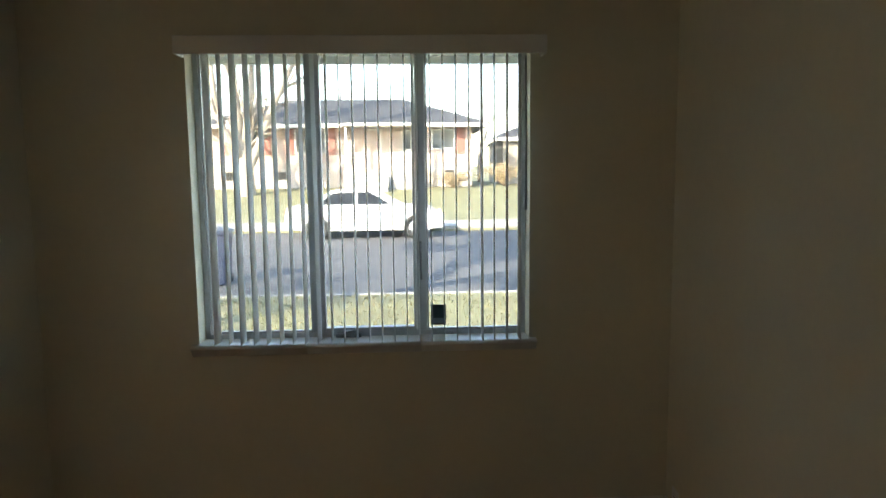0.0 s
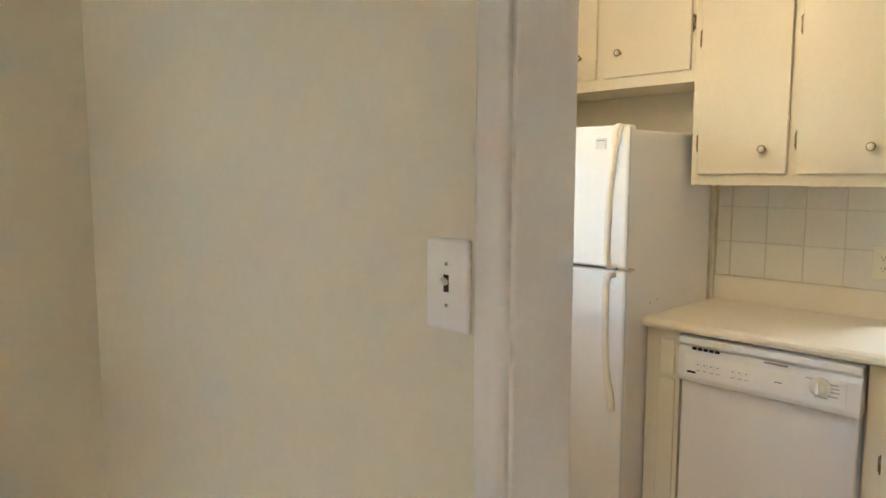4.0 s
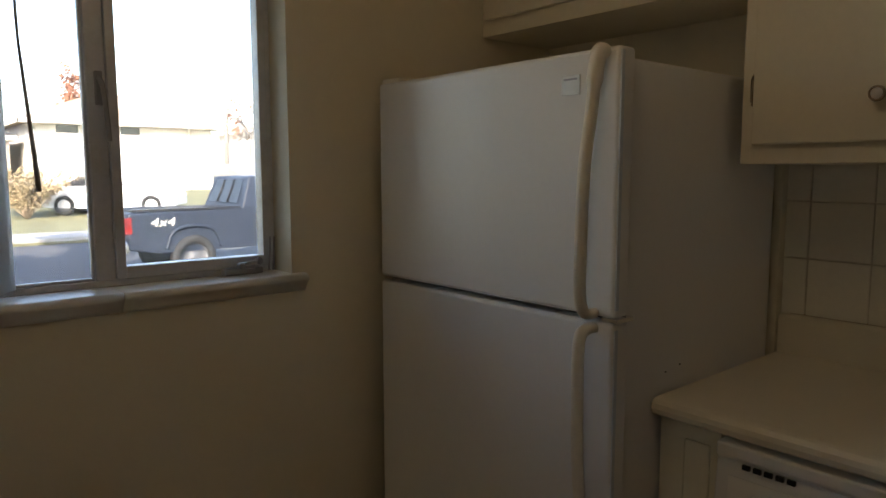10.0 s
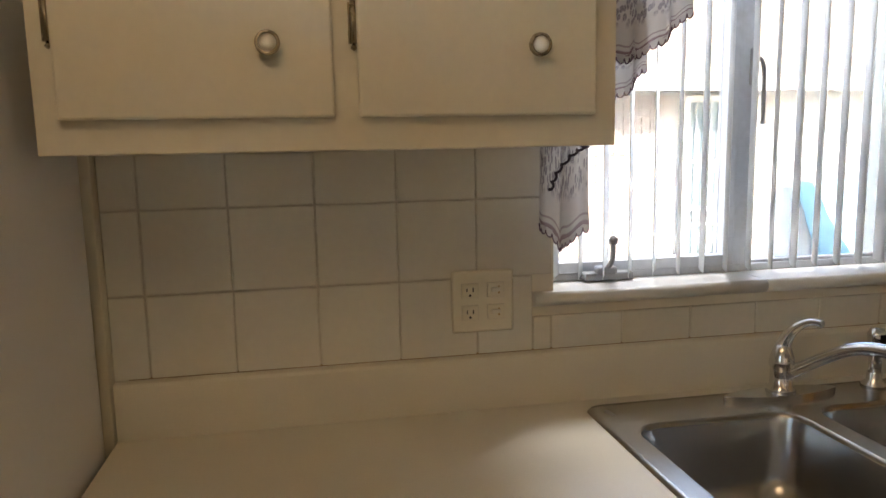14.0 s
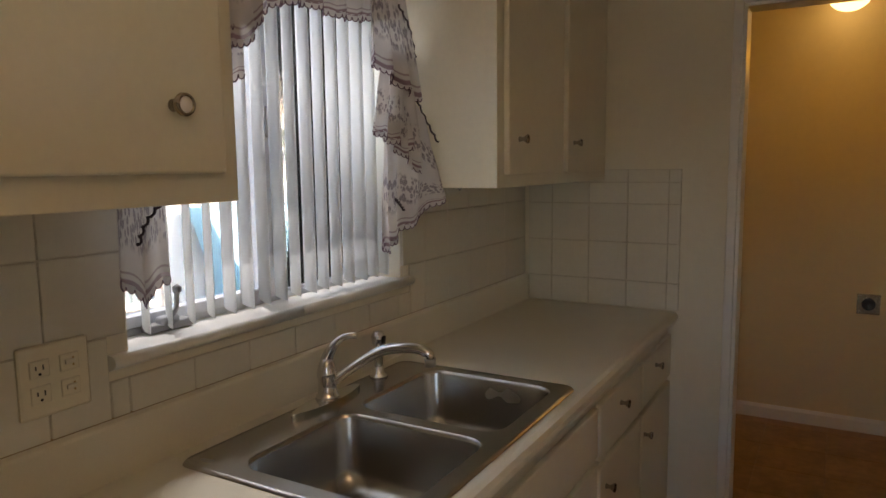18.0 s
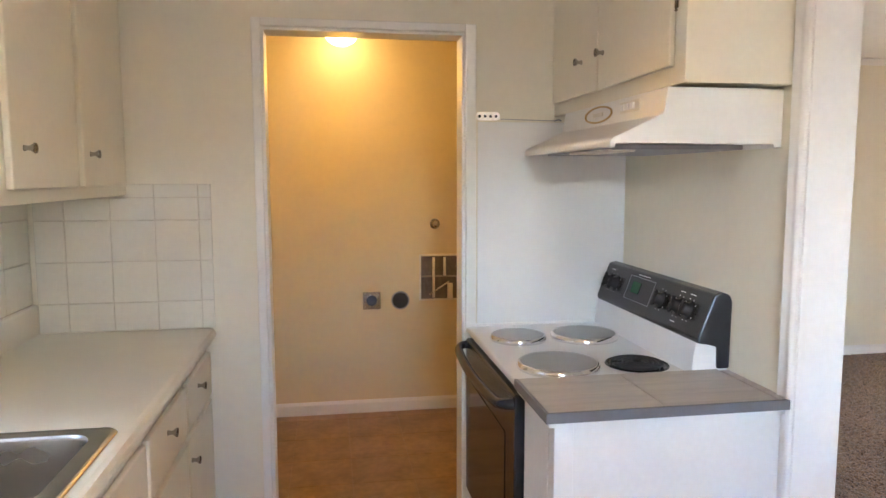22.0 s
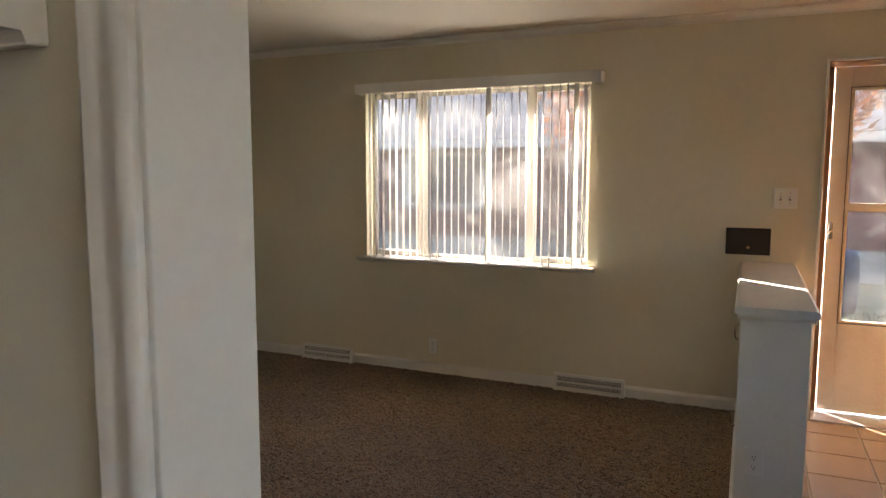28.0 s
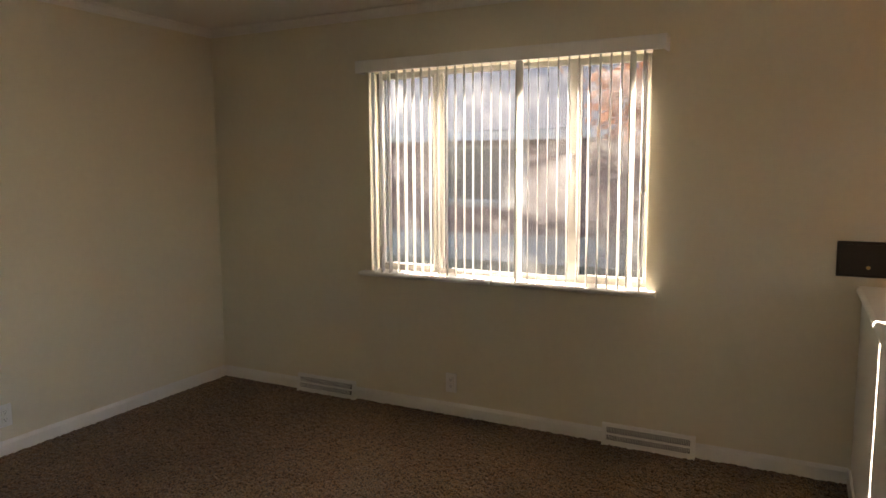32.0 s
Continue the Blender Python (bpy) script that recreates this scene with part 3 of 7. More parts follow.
def sill_piece(P, u0, u1, z1, out, h, v1):
    """A glazed sill block with a rounded nose and a cove under it."""
    bm = bmesh.new()
    prof = [(v1, z1), (-out * 0.6, z1), (-out * 0.92, z1 - 0.005), (-out, z1 - 0.013), (-out * 0.93, z1 - 0.02), (-out * 0.6, z1 - 0.026),
            (-out * 0.45, z1 - h * 0.8), (-out * 0.2, z1 - h), (0.0, z1 - h), (0.0, z1 - 0.022), (v1, z1 - 0.022)]
    lo, hi = ([bm.verts.new(P(u, v, z)) for v, z in prof] for u in (u0, u1))
    n = len(prof)
    for i in range(n):
        f = bm.faces.new((lo[i], lo[(i + 1) % n], hi[(i + 1) % n], hi[i]))
        f.smooth = 0 < i < 8
    bm.faces.new(lo[::-1])
    bm.faces.new(hi)
    return bm


def crank(parent, P, u, v, z, flip=1, rise=1.0):
    bm = LB(P, u - 0.055, u + 0.055, v - 0.02, v + 0.012, z, z + 0.018, 0.004)
    lbox(bm, P, u - 0.015, u + 0.03, v - 0.028, v, z + 0.014, z + 0.032, 0.006)
    body = part("crank_operator", bm, GREYP, parent, "grey metal window crank operator")
    bm = bmesh.new()
    tube(bm, smooth_path([P(u + 0.005, v - 0.02, z + 0.028), P(u + 0.01 * flip, v - 0.035, z + 0.028 + 0.022 * rise), P(u + 0.05 * flip, v - 0.045, z + 0.028 + 0.057 * rise)]), 0.0055, 8)
    lathe(bm, [(0, -0.011), (0.009, -0.006), (0.010, 0.004), (0, 0.012)], P(u + 0.052 * flip, v - 0.046, z + 0.028 + 0.062 * rise), seg=12)
    part("crank_handle", bm, GREYP, body)


def lever(parent, P, u, v, z, lean=0.0):
    bm = LB(P, u - 0.009, u + 0.009, v - 0.012, v, z - 0.02, z + 0.06, 0.003)
    tube(bm, smooth_path([P(u, v - 0.01, z + 0.045), P(u + 0.2 * lean, v - 0.035, z + 0.02), P(u + 0.6 * lean, v - 0.035, z - 0.04), P(u + lean, v - 0.03, z - 0.105)]),
         0.0065, 8, flat=0.7)
    part("latch_lever", bm, GREYP, parent, "dark grey window latch lever")


def window(name, P, win, mullions, label, glass_mat, frame_mat, sill_cuts, sill_over=0.03, sill_out=0.035, sill_h=0.05, sashes=(), fw=0.03, sw=0.026, sb=0.034):
    u0, u1, z0, z1 = win
    w = structure(name, ring(bmesh.new(), P, u0 + 0.001, u1 - 0.001, 0.095, 0.16, z0 + 0.001, z1 - 0.001, fw), frame_mat, label, "window")
    edges = [u0 + fw, *mullions, u1 - fw]
    for m in mullions:
        part("mullion", LB(P, m - 0.022, m + 0.022, 0.098, 0.158, z0 + fw, z1 - fw, 0.003), frame_mat, w)
    for i, (a, b) in enumerate(zip(edges, edges[1:])):
        a2, b2 = a + (0.022 if i else 0), b - (0.022 if i < len(mullions) else 0)
        if i in sashes:
            part("sash", ring(bmesh.new(), P, a2 + 0.001, b2 - 0.001, 0.088, 0.13, z0 + fw + 0.002, z1 - fw - 0.002, sw, sb), frame_mat, w)
            a2, b2, low, high = a2 + sw - 0.002, b2 - sw + 0.002, z0 + fw + sb - 0.002, z1 - fw - sw
        else:
            part("glazing_bead", ring(bmesh.new(), P, a2 + 0.001, b2 - 0.001, 0.104, 0.118, z0 + fw + 0.001, z1 - fw - 0.001, 0.007), frame_mat, w)
            low, high = z0 + fw, z1 - fw
        pane = part("pane", LB(P, a2, b2, 0.118, 0.121, low, high), glass_mat, w)
        pane.visible_shadow = False
    ends = [u0 - sill_over, *sill_cuts, u1 + sill_over]
    for a, b in zip(ends, ends[1:]):
        part("sill_block", sill_piece(P, a + 0.0008, b - 0.0008, z0 + 0.002, sill_out, sill_h, 0.09), TRIM, w, "glazed off-white sill block")
    return w


win_d = window("window_1", north, WIN_D, (-0.165, 0.292), "three-light aluminium window of the dining area with white sill", CLEAR, ALU, (-0.20, 0.285), sashes=(1,), fw=0.021, sw=0.013, sb=0.018)
crank(win_d, north, -0.03, 0.075, WIN_D[2] + 0.004, 0.6, 0.15)
lever(win_d, north, 0.285, 0.1, 1.18, 0.005)
win_k = window("window_2", north, WIN_K, (2.266,), "two-light aluminium casement window in the kitchen", CLEAR, ALU, (2.27,), sill_over=0.036, sashes=(1,), fw=0.016, sw=0.022, sb=0.03)
crank(win_k, north, 2.6, 0.07, WIN_K[2] + 0.004, 0.6, 0.15)
for u in (2.676, 2.688):
    part("stay_rod", tube(bmesh.new(), [north(u, 0.06, 1.152), north(u + 0.003, 0.058, 1.2), north(u + 0.006, 0.06, 1.245)], 0.0022, 6), GREYP, win_k, "thin metal stay rod")
lever(win_k, north, 2.27, 0.098, 1.6, 0.012)
win_e = window("window_3", east, WIN_E, (0.889,), "two-light aluminium casement window over the sink", CLEARE, ALU, (0.9,), sill_over=0.046, sill_out=0.026, sill_h=0.03, sashes=(1,), fw=0.016, sw=0.022, sb=0.024)
crank(win_e, east, 1.225, 0.075, WIN_E[2] + 0.004, 0.1)
lever(win_e, east, 0.875, 0.098, 1.585, -0.008)
win_w = window("window_4", west, WIN_W, (-1.185, -0.36), "wide three-light living room window with cream frame", DUSTY, WPAINTM, (-0.78, -0.25), sill_over=0.052, sill_out=0.078, sill_h=0.035, sashes=(0, 2), fw=0.022, sw=0.014, sb=0.02)
lever(win_w, west, -0.37, 0.098, 1.5, 0.012)
part("sticker", LB(north, 0.329, 0.398, 0.112, 0.1165, 0.862, 0.953), surface("black_sticker", (0.03, 0.035, 0.04), 0.5), win_d, "small black sticker on the glass")
part("sticker_mark", LB(north, 0.34, 0.387, 0.1105, 0.112, 0.87, 0.893), GREYP, win_d)


# ---- vertical blinds ----
SLAT_W = 0.089


def slat_mesh(h, vinyl):
    """A gently curved vinyl strip, with thickness, hanging down from z = 0."""
    bm = bmesh.new()
    n, t = 4, 0.0007
    ring_pts = []
    for s in (1, -1):
        pts = []
        for i in range(n + 1):
            a = (i / n - 0.5)
            pts.append((a * SLAT_W, 0.006 * (0.25 - a * a) * 4 * 0.5 + s * t))
        ring_pts += pts if s == 1 else pts[::-1]
    lo, hi = ([bm.verts.new((x, y, z)) for x, y in ring_pts] for z in (-h, 0))
    k = len(ring_pts)
    for i in range(k):
        f = bm.faces.new((lo[i], lo[(i + 1) % k], hi[(i + 1) % k], hi[i]))
        f.smooth = True
    bm.faces.new(lo[::-1])
    bm.faces.new(hi)
    return mesh_of(bm, "slat", vinyl)


def blind(name, P, u0, u1, ztop, zbot, us, angle, label, valance=True, inset=-0.045, seed=1, jitter=3.0, vinyl=VINYL, turned=()):
    """Head rail, valance board and one strip a place; angle: degrees from square to the window."""
    o = P((u0 + u1) / 2, inset, zbot)
    b = thing(name, o, label, "blind")
    part("head_rail", LB(P, u0, u1, inset - 0.022, inset + 0.022, ztop, ztop + 0.04, 0.004), PLASTIC, b)
    if valance:
        bm = LB(P, u0 - 0.035, u1 + 0.035, -0.105, -0.092, ztop - 0.012, ztop + 0.06, 0.004)
        for u in (u0 - 0.035, u1 + 0.022):
            lbox(bm, P, u, u + 0.013, -0.092, -0.003, ztop - 0.012, ztop + 0.06, 0.003)
        lbox(bm, P, u0 - 0.02, u1 + 0.02, -0.092, -0.003, ztop + 0.05, ztop + 0.058)
        part("valance", bm, PLASTIC, b, "off-white valance board")
    me = slat_mesh(ztop - zbot, vinyl)
    rng = random.Random(seed)
    c = Vector(P(0, 0, 0))
    du, dv = (Vector(P(1, 0, 0)) - c), (Vector(P(0, 1, 0)) - c)
    for u in us:
        ob = new("slat", me)
        a = radians((6 if any(abs(u - k) < 0.028 for k in turned) else angle) + rng.uniform(-jitter, jitter))
        along = dv * math.cos(a) + du * math.sin(a)
        m = Matrix.Translation(Vector(P(u, inset, ztop))) @ Matrix.Rotation(math.atan2(along.y, along.x), 4, "Z")
        ob.parent = b
        ob.matrix_basis = Matrix.Translation(-Vector(o)) @ m @ Matrix.Rotation(radians(rng.uniform(-0.25, 0.25)), 4, "Y")
    return b


def spread(a, b, step):
    n = int(round((b - a) / step))
    return [a + (b - a) * i / n for i in range(n + 1)]


db = blind("vertical_blind", north, -0.63, 0.765, 2.017, 0.836, spread(-0.56, 0.70, 0.0525), 0, "white vinyl vertical blind, slats turned open, in the dining window", seed=2, jitter=4, vinyl=VINYLB)
blind("vertical_blind", west, -1.605, 0.11, 2.056, 0.8535, spread(-1.56, 0.03, 0.0555), -20, "cream vinyl vertical blind, slats half open, in the living room window", inset=-0.032, vinyl=VINYLC, seed=5, jitter=1.5, turned=(-0.62, -0.025))
part("wand", tube(bmesh.new(), [north(0.722, -0.06, 2.0), north(0.725, -0.06, 1.7), north(0.724, -0.06, 1.42), north(0.724, -0.06, 1.38)], 0.004, 8, rs=[0.003, 0.003, 0.0055, 0.0055]), GREYP, db, "dark plastic tilt wand")
ww = [o for o in bpy.data.objects if o.name.startswith("vertical_blind")][-1]
part("wand", tube(bmesh.new(), [west(0.045, -0.045, 2.04), west(0.047, -0.045, 1.7), west(0.046, -0.045, 1.36)], 0.003, 8), GREYP, ww, "thin grey tilt wand")
blind("vertical_blind", east, WIN_E[0] + 0.004, WIN_E[1] - 0.004, 1.995, 1.165, spread(0.455, 1.35, 0.0555), -28, "white vinyl vertical blind inside the window over the sink", valance=False, inset=0.048, seed=7, jitter=4, vinyl=VINYLB)
kb = blind("vertical_blind", north, WIN_K[0] + 0.004, WIN_K[1] - 0.004, 1.975, 1.16, spread(1.845, 2.05, 0.0158), 28, "white vinyl vertical blind drawn aside in a stack", valance=False, inset=0.045, seed=9, jitter=5, vinyl=VINYL)
part("wand", tube(bmesh.new(), [north(2.095, 0.03, 1.97), north(2.1, 0.03, 1.7), north(2.118, 0.025, 1.42), north(2.12, 0.025, 1.38)], 0.004, 8, rs=[0.003, 0.003, 0.0055, 0.0055]), GREYP, kb, "dark plastic tilt wand")

# ---- outdoors ----
GROUND = -0.5


def ground_height(x, y):
    z = GROUND
    if 11.4 < y < 21.6:
        return GROUND - 0.14 + 0.19 * (y - 11.4) / 10.2
    if y > 21.6:
        z += 0.2 + 0.28 * min(1.0, (y - 21.6) / 6) + 0.57 * min(1.0, max(0.0, (y - 27) / 6.0))
    if x < -14:
        z += 0.4 * min(1.0, (-14 - x) / 12)
    return z


def ground_sheet():
    xs = [-900, -200, -80, *range(-44, 45, 2), 80, 200, 900]
    ys = [-900, -200, -80, *range(-40, 12, 2), 11.26, 11.399, 11.401, 13, 15, 17, 19, 21, 21.599, 21.601, 21.75, *range(22, 50, 2), 80, 200, 900]
    v = [(x, y, ground_height(x, y)) for x in xs for y in ys]
    n = len(ys)
    q = [(i * n + j, (i + 1) * n + j, (i + 1) * n + j + 1, i * n + j + 1) for i in range(len(xs) - 1) for j in range(n - 1)]
    me = bpy.data.meshes.new("ground")
    me.from_pydata(v, [], q)
    me.materials.append(GRASS)
    return tagged(new("ground", me), "winter lawn, patchy green and straw", "lawn", kind="structure")


ground_sheet()
ROAD_PLACE = lambda u, v, d: (d, u, v)
structure("road", prism(bmesh.new(), [(11.42, GROUND - 0.16), (11.42, GROUND - 0.13), (21.58, GROUND + 0.06), (21.58, GROUND + 0.03)], ROAD_PLACE, -200, 200), ASPHALT, "grey asphalt street", "road")
bm = bmesh.new()
for y, z in ((11.26, GROUND), (21.6, GROUND + 0.2)):
    box(bm, -120, 120, y, y + 0.14, z - 0.3, z + 0.012, 0.02)
structure("kerb", bm, CONCRETE, "concrete kerbs of the street", "kerb")
structure("pavement", prism(bmesh.new(), [(21.74, GROUND + 0.1), (21.74, GROUND + 0.22), (22.9, GROUND + 0.275), (22.9, GROUND + 0.1)], ROAD_PLACE, -120, 120), CONCRETE, "concrete pavement across the street", "pavement")
structure("driveway", prism(bmesh.new(), [(22.9, GROUND + 0.1), (22.9, GROUND + 0.28), (27.6, GROUND + 0.56), (27.6, GROUND + 0.2)], ROAD_PLACE, 8.2, 12.6), CONCRETE, "concrete driveway", "driveway")
structure("yard_path", B(-20.0, -15.0, -6, 30, GROUND - 0.1, GROUND + 0.02), CONCRETE, "concrete parking strip", "pavement")


def grass_blades():
    """Tufts on the lawns next to the windows."""
    rng = np.random.default_rng(8)
    spots = [rng.uniform((-6, 5), (8, 11.2), (9000, 2)), rng.uniform((-9.5, 0.2), (-3.3, 6), (3800, 2))]
    p = np.concatenate(spots)
    h, a = rng.uniform(0.03, 0.09, len(p)), rng.uniform(0, 6.28, len(p))
    lean = rng.normal(0, 0.03, (len(p), 2))
    w = 0.012
    base = np.full(len(p), GROUND)
    v = np.stack([np.c_[p[:, 0] + w * np.cos(a), p[:, 1] + w * np.sin(a), base], np.c_[p[:, 0] - w * np.cos(a), p[:, 1] - w * np.sin(a), base],
                  np.c_[p + lean, base + h]], 1).reshape(-1, 3)
    me = bpy.data.meshes.new("grass")
    me.from_pydata(v.tolist(), [], np.arange(len(v)).reshape(-1, 3).tolist())
    me.materials.append(GRASS)
    tagged(new("grass", me), "tufts of winter grass on the lawns", "grass", kind="stuff")


grass_blades()


def wheel(parent, at, axis, r, w):
    bm = bmesh.new()
    lathe(bm, [(r * 0.62, -w / 2), (r * 0.93, -w / 2), (r, -w * 0.3), (r, w * 0.3), (r * 0.93, w / 2), (r * 0.62, w / 2), (r * 0.6, 0), (r * 0.62, -w / 2)], at, axis, 24)
    tyre = part("wheel", bm, RUBBER, parent, "black tyre")
    bm = bmesh.new()
    lathe(bm, [(0, w * 0.3), (r * 0.14, w * 0.32), (r * 0.2, w * 0.22), (r * 0.55, w * 0.24), (r * 0.62, w * 0.4), (r * 0.62, -w * 0.4), (0, -w * 0.4)], at, axis, 20)
    part("rim", bm, ALLOY, tyre, "dull silver rim")


def vehicle(name, label, at, heading, lower, cabin, wheels, width, paint, r=0.33, glasses=(), lights=()):
    """lower, cabin: side outlines (along, height); the cabin is drawn in towards its top."""
    t = thing(name, at, label, "truck" if "pickup" in label else "car")
    c, s = math.cos(radians(heading)), math.sin(radians(heading))

    def P(u, v, z):
        return (at[0] + c * u - s * v, at[1] + s * u + c * v, at[2] + z)

    part("body", prism(bmesh.new(), lower, lambda u, z, d: P(u, d, z), -width / 2, width / 2, 0.05), paint, t)
    bm = bmesh.new()
    zs = [z for _, z in cabin]
    lo_z, hi_z = min(zs), max(zs)

    def taper(z):
        return 1 - 0.16 * (z - lo_z) / (hi_z - lo_z)
    sides = [[bm.verts.new(P(u, sg * width / 2 * 0.96 * taper(z), z)) for u, z in cabin] for sg in (-1, 1)]
    n = len(cabin)
    fs = [bm.faces.new(sides[0][::-1]), bm.faces.new(sides[1])]
    fs += [bm.faces.new((sides[0][i], sides[0][(i + 1) % n], sides[1][(i + 1) % n], sides[1][i])) for i in range(n)]
    bmesh.ops.bevel(bm, geom=list({e for f in fs for e in f.edges}), offset=0.035, segments=2, profile=0.5, affect="EDGES")
    part("cabin", bm, paint, t)
    for poly in glasses:
        for sg in (-1, 1):
            bm = bmesh.new()
            vs = [bm.verts.new(P(u, sg * (width / 2 * 0.96 * taper(z) + 0.006), z)) for u, z in poly]
            vi = [bm.verts.new(P(u, sg * (width / 2 * 0.96 * taper(z) - 0.02), z)) for u, z in poly]
            bm.faces.new(vs)
            bm.faces.new(vi[::-1])
            for i in range(len(poly)):
                bm.faces.new((vs[i], vs[(i + 1) % len(poly)], vi[(i + 1) % len(poly)], vi[i]))
            part("window", bm, AUTOG, t, "dark side window")
    for u in wheels:
        for sg in (-1, 1):
            wheel(t, P(u, sg * (width / 2 - 0.07), r), Vector(P(0, sg, 0)) - Vector(P(0, 0, 0)), r, 0.22)
    for kind, u0, u1, v, z0, z1 in lights:
        for sg in (-1, 1):
            bm = bmesh.new()
            a, b = (min(u0, u1), max(u0, u1))
            vs = [bm.verts.new(P(u, sg * vv, z)) for u in (a, b) for vv in (v, v - 0.16) for z in (z0, z1)]
            for q in ((0, 1, 3, 2), (4, 6, 7, 5), (0, 4, 5, 1), (2, 3, 7, 6), (0, 2, 6, 4), (1, 5, 7, 3)):
                bm.faces.new([vs[i] for i in q])
            part("tail_light" if kind == "tail" else "headlight", bm, REDL if kind == "tail" else GLAZE, t)
    return t, P


SEDAN = ([(-2.2, 0.3), (-2.28, 0.55), (-2.2, 0.9), (-1.4, 0.95), (0.8, 0.95), (1.9, 0.82), (2.22, 0.62), (2.2, 0.3), (1.75, 0.24), (-1.7, 0.24)],
         [(-1.75, 0.9), (-0.95, 1.36), (0.15, 1.4), (1.05, 0.92)])
SEDAN_GLASS = ([(-1.4, 0.97), (-0.9, 1.29), (-0.3, 1.32), (-0.3, 0.97)], [(-0.22, 0.97), (-0.22, 1.32), (0.12, 1.32), (0.72, 0.97)])
vehicle("car", "white sedan parked at the far kerb", (-1.0, 20.6, GROUND + 0.035), 0, *SEDAN, (-1.35, 1.4), 1.75, WHITEC, glasses=SEDAN_GLASS,
        lights=(("tail", -2.27, -2.2, 0.8, 0.62, 0.78), ("head", 2.1, 2.2, 0.8, 0.6, 0.72)))
vehicle("car", "white car parked in the driveway across the street", (8.75, 27.0, GROUND + 0.5), -32, *SEDAN, (-1.35, 1.4), 1.75, WHITEC, glasses=SEDAN_GLASS,
        lights=(("head", 2.1, 2.2, 0.8, 0.6, 0.72),))
def lettering(text, size, place, shear=0.0):
    """Raised letters; place gives the point for (along, up)."""
    cu = bpy.data.curves.new("lettering", "FONT")
    cu.body, cu.size, cu.shear, cu.resolution_u = text, size, shear, 2
    ob = bpy.data.objects.new("lettering", cu)
    me = bpy.data.meshes.new_from_object(ob)
    bm = bmesh.new()
    bm.from_mesh(me)
    for v in bm.verts:
        v.co = Vector(place(v.co.x, v.co.y))
    bpy.data.objects.remove(ob)
    bpy.data.curves.remove(cu)
    bpy.data.meshes.remove(me)
    return bm


def lifted(pts):
    return [(u * 1.06, z * 1.06 + 0.14) for u, z in pts]


truck, TP = vehicle("pickup_truck", "dark slate blue extended-cab pickup truck parked in the street", (8.38, 15.25, GROUND - 0.085), 1,
        lifted([(-2.75, 0.45), (-2.8, 0.62), (-2.75, 1.08), (-0.6, 1.1), (1.4, 1.1), (2.6, 1.02), (2.75, 0.9), (2.78, 0.45), (2.3, 0.38), (-2.3, 0.38)]),
        lifted([(-0.72, 1.08), (-0.5, 1.68), (0.9, 1.72), (1.6, 1.08)]), (-1.75, 1.85), 1.95, BLUEC, r=0.42,
        glasses=(lifted([(-0.42, 1.17), (-0.34, 1.58), (0.08, 1.6), (0.08, 1.17)]), lifted([(0.2, 1.17), (0.2, 1.6), (0.78, 1.6), (1.22, 1.17)])),
        lights=(("tail", -3.0, -2.86, 0.98, 0.92, 1.2),))
# plate on the closed body, coloured for the shade inside the bed
part("bed", prism(bmesh.new(), [(-2.75, 1.3), (-0.85, 1.3), (-0.85, 1.312), (-2.75, 1.312)], lambda u, z, d: TP(u, d, z), -0.8, 0.8), DARK, truck, "flat dark plate for the shade in the cargo bed")
part("bed_rail", prism(bmesh.new(), [(-2.85, 1.3), (-0.8, 1.3), (-0.8, 1.35), (-2.85, 1.345)], lambda u, z, d: TP(u, d, z), -0.95, -0.86, 0.01), BLACK, truck, "black bed rail cap")
bm = bmesh.new()
bm.faces.new([bm.verts.new(TP(u, v, z)) for u, v, z in ((-0.75, -0.68, 1.40), (-0.75, 0.68, 1.40), (-0.56, 0.6, 1.86), (-0.56, -0.6, 1.86))])
part("rear_window", bm, AUTOG, truck, "dark rear window")
for u in (-1.75, 1.85):
    part("wheel_arch", tube(bmesh.new(), smooth_path([TP(u - 0.52, -0.98, 0.6), TP(u - 0.38, -0.99, 0.92), TP(u, -0.99, 1.02), TP(u + 0.38, -0.99, 0.92), TP(u + 0.52, -0.98, 0.6)]), 0.035, 8), BLUEC, truck)
part("side_decal", lettering("4x4", 0.3, lambda u, z: TP(-2.55 + u, -0.982, 1.03 + z * 0.75), 0.2), GLAZE, truck, "white four-by-four lettering")
part("fuel_flap", B(*[v for a in zip(TP(-1.2, -0.985, 0.96), TP(-1.04, -0.975, 1.12)) for v in sorted(a)], 0.003), BLUEC, truck)
for v in (-0.24, 0.24):
    part("window_bar", tube(bmesh.new(), [TP(-0.765, v, 1.40), TP(-0.575, v * 0.94, 1.86)], 0.014, 6), BLACK, truck, "black slider frame of the rear window")
part("door_handle", tube(bmesh.new(), [TP(0.3, -0.985, 1.2), TP(0.46, -0.985, 1.2)], 0.016, 6), BLACK, truck)
part("door_line", tube(bmesh.new(), [TP(0.16, -0.978, 0.62), TP(0.16, -0.978, 1.3)], 0.006, 4), DARK, truck)
part("door_line", tube(bmesh.new(), [TP(-0.5, -0.978, 0.62), TP(-0.5, -0.978, 1.3)], 0.006, 4), DARK, truck)
part("bumper", prism(bmesh.new(), [(-3.08, 0.56), (-3.08, 0.78), (-2.9, 0.78), (-2.9, 0.56)], lambda u, z, d: TP(u, d, z), -0.95, 0.95, 0.02), CHROME, truck)

